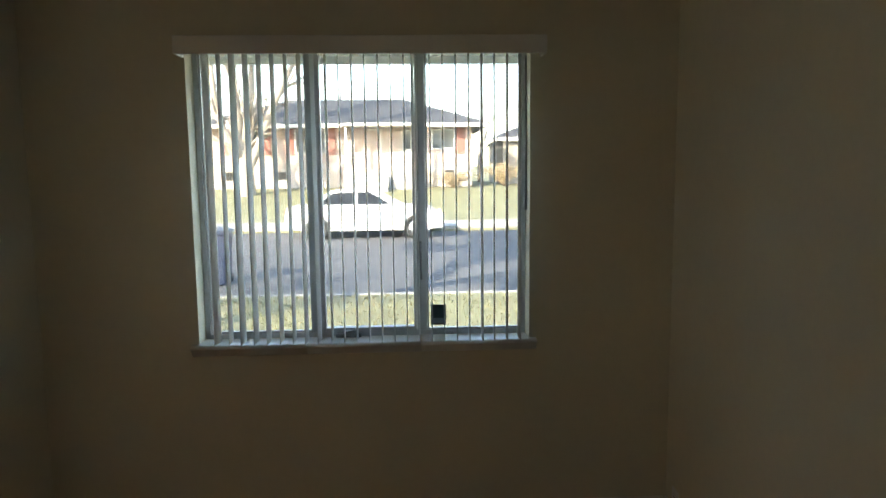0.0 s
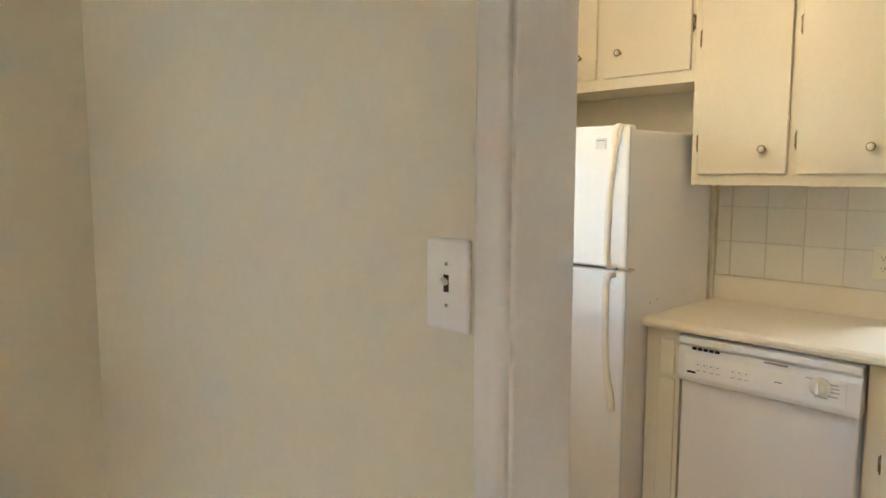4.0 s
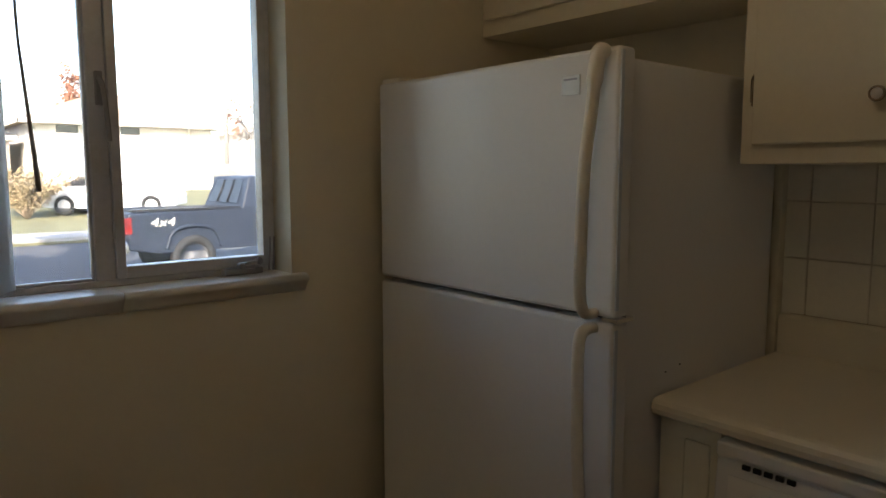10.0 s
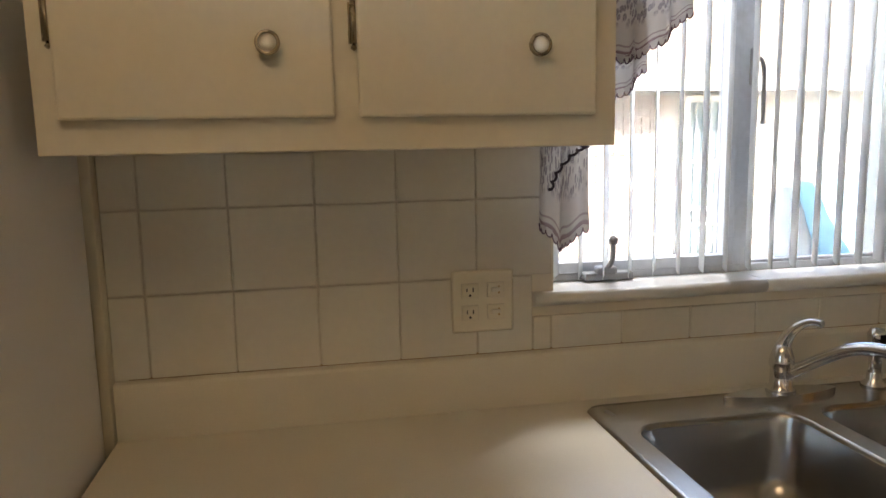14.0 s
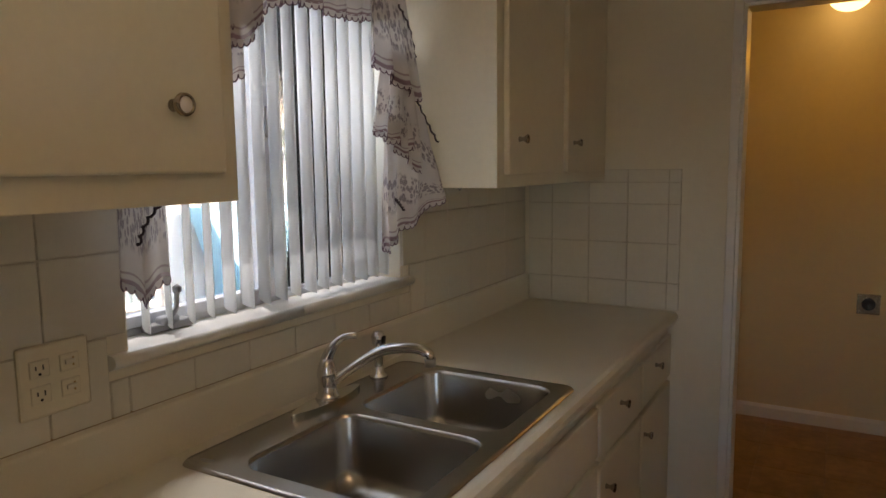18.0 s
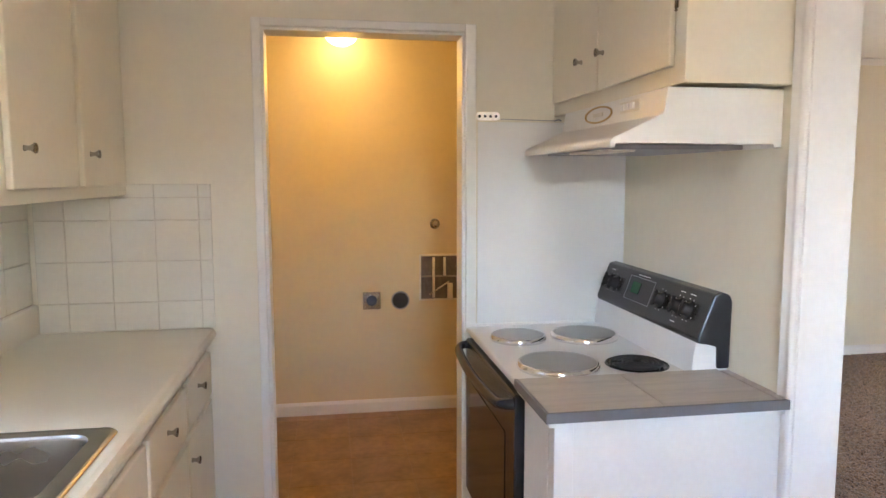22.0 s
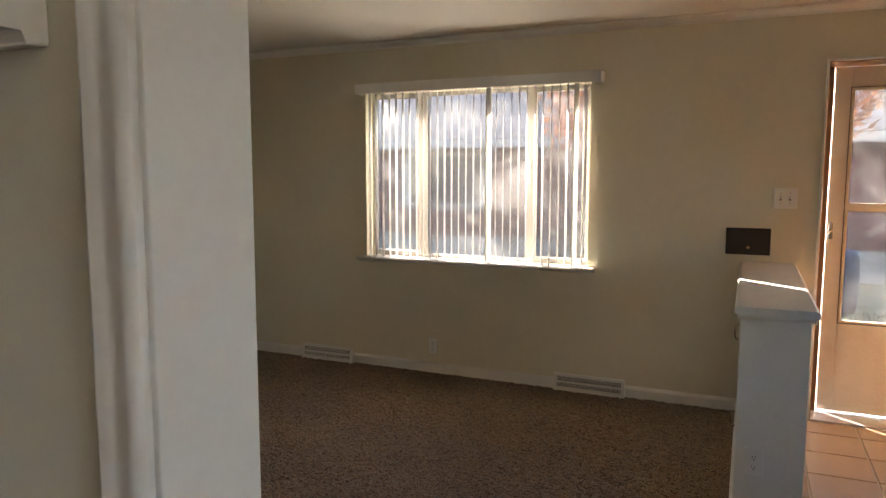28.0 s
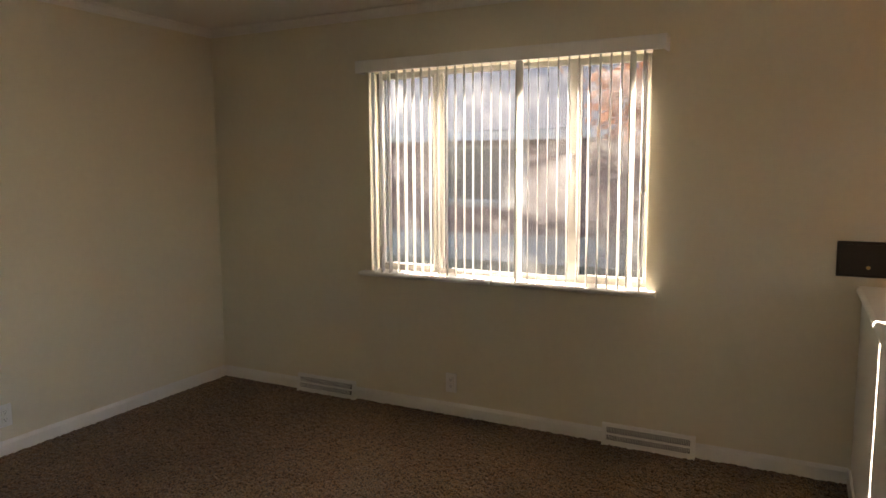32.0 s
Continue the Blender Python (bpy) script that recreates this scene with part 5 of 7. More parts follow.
def dome_lamp(at, r, opal, label, watts, colour, hang):
    d = thing("ceiling_light", at, label, "lamp")
    part("base", lathe(bmesh.new(), [(0, 0), (r * 0.9, 0), (r * 0.9, -0.012), (r * 0.75, -0.02), (0, -0.02)], at), APPLIANCE, d)
    prof = [(r * math.cos(a), -0.02 - r * 0.8 * math.sin(a)) for a in [i * math.pi / 2 / 8 for i in range(9)]]
    shade = part("shade", lathe(bmesh.new(), prof, at), opal, d, "white opal glass dome, lit")
    # the dome is opaque; a point lamp set off it gives the light
    lamp = bpy.data.lights.new("offset_light", "POINT")
    lamp.energy, lamp.color, lamp.shadow_soft_size = watts, colour, r * 0.9
    ob = new("offset_light", lamp)
    ob.location = hang
    ob.parent = d
    return d


# laundry point lamp stands 0.4 m out from its dome to even the wall
dome_lamp((2.611, -1.93, LCEIL), 0.098, OPAL_L, "small lit dome lamp on the laundry ceiling", 0.067, (1.0, 0.52, 0.085), (0, 0.40, -0.34))
dome_lamp((2.42, 2.05, CEIL), 0.13, OPAL_K, "lit dome lamp on the kitchen ceiling", 0.07, (1.0, 0.74, 0.46), (0, 0, -0.26))


# ---- kitchen: wall tiles ----
def tile_run(name, P, cols, rows, label, skip=lambda a, b, c, d: False):
    """Glazed tiles, each its own piece, on a bed of grout."""
    u0, u1, z0, z1 = min(cols), max(cols), rows[0], rows[-1]
    bm = bmesh.new()
    shared = {}
    bed_ob = None
    blocks = []
    for a, b in zip(cols, cols[1:]):
        a, b = min(a, b), max(a, b)
        for c, d in zip(rows, rows[1:]):
            for aa, bb, cc, dd in skip(a, b, c, d) or [(a, b, c, d)]:
                if bb - aa > 0.012 and dd - cc > 0.012:
                    blocks.append((aa, bb, cc, dd))
    for aa, bb, cc, dd in blocks:
        lbox(bm, P, aa, bb, -0.0035, 0.0, cc, dd)
    bed_ob = structure(name, bm, GROUT, label, "wall tiles")
    for aa, bb, cc, dd in blocks:
        key = (round(bb - aa, 3), round(dd - cc, 3))
        if key not in shared:
            t = bmesh.new()
            lbox(t, lambda u, v, z: Vector(P(u, v, z)) - Vector(P(0, 0, 0)), 0.0011, key[0] - 0.0011, -0.0075, -0.002, 0.0011, key[1] - 0.0011, 0.0018, 1)
            shared[key] = mesh_of(t, "tile", GLAZE)
        ob = new("tile", shared[key])
        ob.parent = bed_ob
        ob.location = P(aa, 0, cc)
    return bed_ob


TILE = 0.1545
ecols = [2.216, 2.1515] + [1.997 - TILE * k for k in range(0, 16)] + [-0.529]


def east_cut(a, b, c, d):
    out = []
    lo, hi = WIN_E[0] - 0.046, WIN_E[1] + 0.046
    if b <= lo or a >= hi or d <= 1.1:
        return [(a, b, c, min(d, 1.45))]
    if c < 1.1:
        out.append((max(a, lo), min(b, hi), c, 1.1))
        if a < lo:
            out.append((a, lo, c, d))
        if b > hi:
            out.append((hi, b, c, d))
        return out
    lo, hi = WIN_E[0] - 0.003, WIN_E[1] + 0.003
    if a < lo:
        out.append((a, min(b, lo), c, d))
    if b > hi:
        out.append((max(a, hi), b, c, d))
    return out or [(0, 0, 0, 0)]


tile_run("wall_tiles_east", east, ecols, [1.0275, 1.186, 1.341, 1.45], "square white glazed wall tiles above the counter", east_cut)
tile_run("wall_tiles_south", lambda u, v, z: (u, KSOUTH - v, z), [3.745, 3.64, 3.483, 3.328, 3.172, 3.127], [0.924, 1.03, 1.182, 1.334, 1.417, 1.467], "square white glazed tiles at the counter's end",
         lambda a, b, c, d: [(a, b, c, d)])


# ---- kitchen: cabinets ----
def knob(parent, at, axis, style):
    bm = bmesh.new()
    if style == "white":
        lathe(bm, [(0, 0), (0.009, 0), (0.007, 0.012), (0.014, 0.017), (0.0165, 0.022), (0.0155, 0.027), (0.012, 0.028), (0.012, 0.024), (0, 0.024)], at, axis, 20)
        k = part("knob", bm, NICKEL, parent, "dark metal ring knob with a white centre")
        part("knob_face", lathe(bmesh.new(), [(0, 0.0305), (0.008, 0.0295), (0.0115, 0.0255), (0.0115, 0.022), (0, 0.022)], at, axis, 18), PLASTIC, k, "white china centre")
    else:
        lathe(bm, [(0, 0), (0.008, 0), (0.0055, 0.008), (0.006, 0.014), (0.0135, 0.024), (0.0125, 0.027), (0.004, 0.021), (0, 0.0205)], at, axis, 18)
        part("knob", bm, KNOBM, parent, "small flared chrome knob")


def hinge(parent, P, u, v, z, h=0.05):
    bm = bmesh.new()
    cyl(bm, P(u, v, z - h / 2), P(u, v, z + h / 2), 0.0045, 8)
    lbox(bm, P, u - 0.008, u + 0.007, v + 0.001, v + 0.0042, z - h / 2, z + h / 2)
    for s in (-1, 1):
        lathe(bm, [(0, -0.006), (0.005, -0.002), (0, 0.006)], P(u, v, z + s * (h / 2 + 0.004)), (0, 0, 1), 8)
    part("hinge", bm, NICKEL, parent, "tarnished offset hinge")


def front(name, P, u0, u1, z0, z1, parent, v=0.0, t=0.018, lip=True):
    """A door or drawer front with an eased, lipped edge; v: the cabinet's face, outward negative."""
    bm = LB(P, u0, u1, v - t, v - 0.001, z0, z1, 0.004, 2)
    return part(name, bm, CREAM, parent)


def kface(x):
    """Places on a front that looks towards -x, at that x."""
    return lambda u, v, z: (x + v, u, z)


def xface(x):
    return lambda u, v, z: (x - v, u, z)


# wall cabinets over the counter, beside the window
cab = thing("wall_cabinet", (3.6, 1.79, 1.443), "cream painted two-door wall cabinet with china knobs", "cabinet")
part("body", B(3.436, EAST, 1.395, 2.19, 1.439, CEIL, 0.002), CREAM, cab)
A = kface(3.436)
for u0, u1, ku, hu in ((1.808, 2.158, 1.892, 2.163), (1.432, 1.775, 1.525, 1.779)):
    d = front("door", A, u0, u1, 1.484, 2.33, cab)
    knob(d, (3.418, ku, 1.578), (-1, 0, 0), "white")
    for z in (1.61, 2.03):
        hinge(d, A, hu, -0.006, z, 0.055)
cab = thing("fridge_cabinet", (3.6, 2.63, 1.862), "cream painted two-door cabinet above the refrigerator", "cabinet")
part("body", B(3.436, EAST, 2.1905, NORTH, 1.862, CEIL, 0.002), CREAM, cab)
for u0, u1, ku, hu in ((2.66, 3.06, 2.745, 3.065), (2.205, 2.62, 2.535, 2.2)):
    d = front("door", A, u0, u1, 1.911, 2.33, cab)
    knob(d, (3.418, ku, 2.015), (-1, 0, 0), "white")
    hinge(d, A, hu, -0.006, 2.1, 0.055)
cab = thing("wall_cabinet", (3.6, -0.03, 1.443), "cream painted two-door wall cabinet with chrome knobs", "cabinet")
part("body", B(3.422, EAST, KSOUTH, 0.47, 1.427, CEIL, 0.002), CREAM, cab)
S = kface(3.422)
for u0, u1, ku in ((-0.006, 0.43, 0.36), (-0.432, -0.045, -0.105)):
    d = front("door", S, u0, u1, 1.463, 2.33, cab)
    knob(d, (3.404, ku, 1.562), (-1, 0, 0), "chrome")
for y in (0.15, -0.12):
    part("cup_hook", tube(bmesh.new(), smooth_path([(3.72, y, 1.427), (3.72, y, 1.418), (3.712, y, 1.41), (3.705, y, 1.418)], 4), 0.0035, 6), GREYP, cab, "small dark cup hook")
cab = thing("range_cabinet", (1.65, 0, 1.73), "cream painted two-door cabinet above the range hood", "cabinet")
part("body", B(PART_E, 1.80, KSOUTH, 0.505, 1.728, CEIL, 0.002), CREAM, cab)
R = xface(1.80)
for u0, u1, ku, hu in ((-0.50, -0.045, -0.185, -0.505), (-0.036, 0.452, 0.007, 0.458)):
    d = front("door", R, u0, u1, 1.774, 2.33, cab)
    knob(d, (1.818, ku, 1.885), (1, 0, 0), "chrome")
    hinge(d, R, hu, -0.006, 1.95, 0.06)

# base cabinets, dishwasher and counter
base = thing("base_cabinet", (3.46, 0.45, 0), "cream painted sink base cabinet with doors and drawers", "cabinet")
bm = B(3.187, EAST, KSOUTH, 1.425, 0.1, 0.715, 0.0)
box(bm, 3.165, 3.1865, KSOUTH, 1.425, 0.1, 0.881)
box(bm, 3.187, EAST, KSOUTH, 0.5, 0.7155, 0.881)
box(bm, 3.187, EAST, 1.36, 1.425, 0.7155, 0.881)
part("body", bm, CREAM, base)
part("toe_kick", B(3.23, EAST, KSOUTH, 1.425, 0.002, 0.1), CREAM, base)
K = kface(3.165)
for name, u0, u1, z0, z1, ku, kz in (("drawer_front", 0.415, 1.372, 0.695, 0.835, None, 0), ("door", 0.92, 1.372, 0.14, 0.672, 0.98, 0.6), ("door", 0.415, 0.9, 0.14, 0.672, 0.84, 0.6),
                                     ("drawer_front", -0.06, 0.392, 0.672, 0.835, 0.195, 0.782), ("door", -0.06, 0.392, 0.14, 0.65, 0.335, 0.58),
                                     ("drawer_front", -0.515, -0.085, 0.672, 0.835, -0.255, 0.78), ("door", -0.515, -0.085, 0.14, 0.65, -0.11, 0.575)):
    d = front(name, K, u0, u1, z0, z1, base)
    if ku is not None:
        knob(d, (3.147, ku, kz), (-1, 0, 0), "chrome")
    if name == "door" and u1 > 1.0:
        hinge(d, K, u1 + 0.004, -0.006, 0.56, 0.05)
end = thing("end_cabinet", (3.46, 2.13, 0), "narrow cream painted base panel beside the dishwasher", "cabinet")
part("body", B(3.165, EAST, 2.068, 2.212, 0.002, 0.881, 0.002), CREAM, end)
front("drawer_front", K, 2.09, 2.15, 0.70, 0.84, end, t=0.006)
front("panel", K, 2.085, 2.155, 0.12, 0.685, end, t=0.006)

dw = thing("dishwasher", (3.45, 1.75, 0), "white built-in dishwasher under the counter", "dishwasher")
part("body", B(3.2, 3.74, 1.432, 2.062, 0.1, 0.876, 0.002), APPLIANCE, dw)
part("toe_panel", B(3.22, 3.25, 1.432, 2.062, 0.002, 0.12, 0.002), BLACK, dw, "black toe panel")
bm = B(3.15, 3.2, 1.44, 2.054, 0.17, 0.705, 0.008)
part("door", bm, APPLIANCE, dw)
part("door_trim", B(3.147, 3.155, 1.47, 1.56, 0.195, 0.2, 0.001), GREYP, dw, "thin dark trim line")
bm = prism(bmesh.new(), [(3.2, 0.70), (3.128, 0.702), (3.124, 0.72), (3.132, 0.815), (3.142, 0.835), (3.128, 0.845), (3.128, 0.870), (3.2, 0.874)], lambda u, v, d: (u, d, v), 1.434, 2.06, 0.004)
panel = part("control_panel", bm, APPLIANCE, dw, "white control console")
part("console_face", B(3.1235, 3.126, 1.475, 2.03, 0.728, 0.808, 0.001), PLASTIC, panel)
lathe_at = (3.1235, 1.556, 0.782)
kb_ = part("dial", lathe(bmesh.new(), [(0, 0), (0.034, 0), (0.033, 0.005), (0.024, 0.007), (0.022, 0.02), (0.019, 0.023), (0, 0.023)], lathe_at, (-1, 0, 0.06), 28), AGED, panel, "cream cycle dial")
part("dial_grip", B(3.096, 3.105, 1.551, 1.561, 0.762, 0.803, 0.002), PLASTIC, kb_)
for i in range(5):
    part("vent_slot", B(3.1265, 3.1335, 1.9 + i * 0.022, 1.9 + i * 0.022 + 0.016, 0.826, 0.836, 0.001), BLACK, panel, "black vent slot")
part("latch", B(3.124, 3.132, 1.66, 1.74, 0.826, 0.832, 0.002), GREYP, panel)
for i, y in enumerate((1.975, 1.95, 1.925, 1.90, 1.845, 1.82, 1.795)):
    b = part("button", B(3.1205, 3.124, y - 0.009, y + 0.009, 0.757, 0.78, 0.0012), PLASTIC, panel)
    part("button_mark", B(3.1195, 3.1204, y - 0.002, y + 0.002, 0.7725, 0.7755), BLACK, b)
    part("print_bar", B(3.1222, 3.1234, y - 0.007, y + 0.007, 0.75, 0.752), GREYP, panel)
part("maker_badge", B(3.122, 3.1234, 1.985, 2.018, 0.737, 0.745), BLACK, panel, "small black maker's badge")
for z, y0, y1 in ((0.806, 1.56, 1.60), (0.797, 1.50, 1.525), (0.785, 1.495, 1.52), (0.772, 1.495, 1.52), (0.757, 1.50, 1.53), (0.748, 1.53, 1.57)):
    part("print_bar", B(3.1222, 3.1234, y0, y1, z - 0.0012, z + 0.0012), GREYP, panel)
part("print_bar", B(3.1222, 3.1234, 1.675, 1.70, 0.767, 0.769), BLACK, panel)

# countertop with rounded nose and low backsplash, cut out for the sink
HOLE = (3.2, 3.675, 0.56, 1.31)
ct = thing("countertop", (3.45, 0.85, 0.866), "off-white laminate countertop with low backsplash", "countertop", lift=0.015)
nose = [(3.2, 0.906), (3.15, 0.906), (3.137, 0.9035), (3.129, 0.895), (3.127, 0.884), (3.13, 0.873), (3.14, 0.866), (3.2, 0.866)]
part("front_edge", prism(bmesh.new(), nose, lambda u, v, d: (u, d, v), KSOUTH + 0.001, 2.214), LAMINATE, ct)
for x0, y0, y1 in ((3.2, KSOUTH + 0.001, HOLE[2]), (3.2, HOLE[3], 2.214), (HOLE[1], HOLE[2], HOLE[3])):
    part("slab", B(x0, 3.7455, y0, y1, 0.866, 0.906), LAMINATE, ct)
part("backsplash", prism(bmesh.new(), [(EAST - 0.0005, 0.866), (3.7455, 0.866), (3.7455, 1.006), (3.748, 1.012), (3.755, 1.015), (EAST - 0.0005, 1.015)], lambda u, v, d: (u, d, v), KSOUTH + 0.001, 2.214), LAMINATE, ct)
solo("caulk_line", tube(bmesh.new(), [(3.7655, y, 1.0305) for y in (-0.52, 0.4, 1.3, 2.19)], 0.0035, 6), CAULK, "yellowed caulk line above the backsplash", "caulk")


# ---- sink and tap ----
def rounded(x0, x1, y0, y1, r, n=6):
    pts = []
    for cx, cy, a0 in ((x1 - r, y1 - r, 0), (x0 + r, y1 - r, 90), (x0 + r, y0 + r, 180), (x1 - r, y0 + r, 270)):
        for i in range(n + 1):
            a = radians(a0 + 90 * i / n)
            pts.append((cx + r * math.cos(a), cy + r * math.sin(a)))
    return pts


def loop(bm, pts, z):
    v = [bm.verts.new((x, y, z)) for x, y in pts]
    return v, [bm.edges.new((v[i], v[(i + 1) % len(v)])) for i in range(len(v))]


def bridge(bm, a, b):
    n = len(a)
    for i in range(n):
        bm.faces.new((a[i], a[(i + 1) % n], b[(i + 1) % n], b[i])).smooth = True


sink = thing("sink", (3.435, 0.93, 0.906), "double-bowl stainless steel sink set into the counter", "sink", lift=0.015)
bm = bmesh.new()
o0, _ = loop(bm, rounded(3.168, 3.702, 0.533, 1.335, 0.03), 0.9065)
o1, _ = loop(bm, rounded(3.172, 3.698, 0.537, 1.331, 0.03), 0.9125)
o2, e2 = loop(bm, rounded(3.182, 3.688, 0.547, 1.321, 0.028), 0.911)
bridge(bm, o0, o1)
bridge(bm, o1, o2)
rims, edges = [], list(e2)
for y0, y1 in ((0.953, 1.288), (0.568, 0.915)):
    v, e = loop(bm, rounded(3.212, 3.592, y0, y1, 0.055), 0.911)
    rims.append((v, y0, y1))
    edges += e
bmesh.ops.triangle_fill(bm, use_beauty=True, edges=edges)
deck = part("deck", bm, STEEL, sink)
for v, y0, y1 in rims:
    bm = bmesh.new()
    prev = None
    for inset, z, r in ((0, 0.911, 0.055), (0.003, 0.909, 0.053), (0.006, 0.90, 0.05), (0.014, 0.79, 0.055), (0.024, 0.755, 0.06), (0.05, 0.742, 0.05), (0.10, 0.738, 0.03)):
        q, _ = loop(bm, rounded(3.212 + inset, 3.592 - inset, y0 + inset, y1 - inset, r), z)
        if prev:
            bridge(bm, prev, q)
        prev = q
    bm.faces.new(prev)
    bowl = part("bowl", bm, STEEL, sink, "brushed steel bowl")
    part("drain", lathe(bmesh.new(), [(0, 0.004), (0.02, 0.003), (0.03, 0.006), (0.042, 0.005), (0.045, 0.001), (0.045, 0)], (3.41, (y0 + y1) / 2, 0.738)), CHROME, bowl, "chrome strainer")
tap = thing("tap", (3.66, 0.925, 0.911), "chrome single-lever kitchen tap with swan spout", "tap", lift=0.015)
bm = bmesh.new()
prism(bm, [(3.66 + 0.029 * math.sin(a) * (1 - 0.45 * abs(math.cos(a)) ** 3), 0.925 + 0.128 * math.cos(a)) for a in [i * 2 * math.pi / 28 for i in range(28)]], lambda u, v, d: (u, v, d), 0.9105, 0.922, 0.003)
part("deck_plate", bm, CHROME, tap)
part("body", lathe(bmesh.new(), [(0, 0), (0.03, 0), (0.027, 0.012), (0.0225, 0.016), (0.0215, 0.05), (0.0245, 0.056), (0.0245, 0.066), (0.022, 0.078), (0.0165, 0.094), (0.012, 0.1), (0, 0.102)], (3.66, 0.925, 0.92)), CHROME, tap)
part("spout", tube(bmesh.new(), smooth_path([(3.645, 0.915, 0.965), (3.59, 0.885, 1.01), (3.53, 0.868, 1.043), (3.46, 0.85, 1.052), (3.427, 0.842, 1.042), (3.422, 0.84, 1.028)], 6), 0.0125, 12), CHROME, tap)
part("aerator", cyl(bmesh.new(), (3.422, 0.84, 1.03), (3.421, 0.839, 1.011), 0.0135, 16), GREYP, tap, "dark aerator tip")
part("lever", tube(bmesh.new(), smooth_path([(3.663, 0.925, 1.0), (3.657, 0.922, 1.028), (3.642, 0.914, 1.055), (3.618, 0.903, 1.074), (3.592, 0.892, 1.076)], 5), 0.01, 10,
                   rs=[0.017 - 0.009 * min(1, i / 14) for i in range(21)], flat=0.8), CHROME, tap)
sp = thing("sprayer", (3.67, 0.697, 0.911), "chrome side sprayer in the sink deck", "sprayer", lift=0.015)
part("holder", lathe(bmesh.new(), [(0, 0), (0.026, 0), (0.024, 0.006), (0.015, 0.014), (0.0145, 0.03), (0, 0.03)], (3.67, 0.697, 0.9105)), CHROME, sp)
part("head", lathe(bmesh.new(), [(0, 0.03), (0.012, 0.03), (0.0135, 0.06), (0.012, 0.085), (0.017, 0.095), (0.0185, 0.112), (0.013, 0.124), (0, 0.127)], (3.67, 0.697, 0.9105)), CHROME, sp)
part("trigger", B(3.648, 3.656, 0.69, 0.704, 0.985, 1.025, 0.002), BLACK, sp, "black trigger")


# ---- outlets and switches ----
def plate(name, label, P, u, z, w, h, kinds, category="outlet", material=None, group=""):
    """A cover plate with toggles or receptacles; kinds: (kind, offset u, offset z)."""
    t = thing(name, P(u, 0, z - h / 2), label, category, group)
    part("cover_plate", LB(P, u - w / 2, u + w / 2, -0.0105 if name == "light_switch" else -0.006, -0.0005, z - h / 2, z + h / 2, 0.0045), material or PLASTIC, t)
    f = -0.0105 if name == "light_switch" else -0.006
    for kind, du, dz in kinds:
        a, b = u + du, z + dz
        if kind == "toggle":
            part("toggle_slot", LB(P, a - 0.005, a + 0.005, f - 0.0006, f, b - 0.0125, b + 0.0125), DARK, t)
            bm = bmesh.new()
            tube(bm, [P(a, f, b + 0.001), P(a, f - 0.008, b + 0.006), P(a, f - 0.014, b + 0.010)], 0.004, 8, rs=[0.0048, 0.0042, 0.0036])
            part("toggle", bm, PLASTIC, t)
        elif kind == "screw":
            part("screw", lathe(bmesh.new(), [(0, 0.0014), (0.0028, 0.001), (0.003, 0)], P(a, f, b), Vector(P(0, -1, 0)) - Vector(P(0, 0, 0)), 10), GREYP, t)
        elif kind == "socket":
            part("receptacle_gap", LB(P, a - 0.0171, a + 0.0171, f - 0.0005, f, b - 0.0151, b + 0.0151, 0.0), GROUT, t)
            r = part("receptacle", LB(P, a - 0.0165, a + 0.0165, f - 0.0018, f, b - 0.0145, b + 0.0145, 0.0015), material or PLASTIC, t)
            for s, hh in ((-0.0062, 0.0045), (0.0062, 0.0035)):
                part("slot", LB(P, a + s - 0.0011, a + s + 0.0011, f - 0.0024, f - 0.0018, b + 0.002 - hh, b + 0.002 + hh), DARK, r)
            part("ground_hole", lathe(bmesh.new(), [(0, 0.0007), (0.0025, 0.0006), (0.0025, 0)], P(a, f - 0.0018, b - 0.009), Vector(P(0, -1, 0)) - Vector(P(0, 0, 0)), 10), DARK, r)
        elif kind == "rotary":
            part("receptacle_gap", LB(P, a - 0.0171, a + 0.0171, f - 0.0005, f, b - 0.0151, b + 0.0151, 0.0), GROUT, t)
            part("switch_insert", LB(P, a - 0.0165, a + 0.0165, f - 0.0018, f, b - 0.0145, b + 0.0145, 0.0015), material or PLASTIC, t)
            part("switch_lever", LB(P, a - 0.009, a + 0.009, f - 0.006, f - 0.0018, b - 0.003, b + 0.005, 0.0012), AGED, t)
            part("switch_mark", LB(P, a - 0.008, a - 0.005, f - 0.0024, f - 0.0018, b - 0.008, b + 0.008), BRASS, t)
    return t


dine = lambda u, v, z: (PART_W + v, u, z)
westw = lambda u, v, z: (WEST - v, u, z)
plate("light_switch", "white toggle switch plate on the partition wall", dine, 1.518, 1.323, 0.086, 0.134, [("toggle", 0, 0.002), ("screw", 0, 0.03), ("screw", 0, -0.03)], "switch")
plate("wall_outlet", "white duplex outlet low on the dining wall", dine, 2.97, 0.11, 0.07, 0.115, [("socket", 0, 0.02), ("socket", 0, -0.02)])
plate("wall_outlet", "white four-way plate with outlets and two switches on the tiles", lambda u, v, z: (EAST - 0.0078 + v, u, z), 1.523, 1.14, 0.124, 0.124,
      [("socket", 0.026, 0.022), ("socket", 0.026, -0.022), ("rotary", -0.026, 0.022), ("rotary", -0.026, -0.022)], material=CREAM)
plate("light_switch", "white double toggle switch plate by the front door", westw, 1.218, 1.327, 0.128, 0.122, [("toggle", -0.025, 0), ("toggle", 0.025, 0), ("screw", -0.025, 0.03), ("screw", 0.025, 0.03), ("screw", -0.025, -0.03), ("screw", 0.025, -0.03)], "switch")
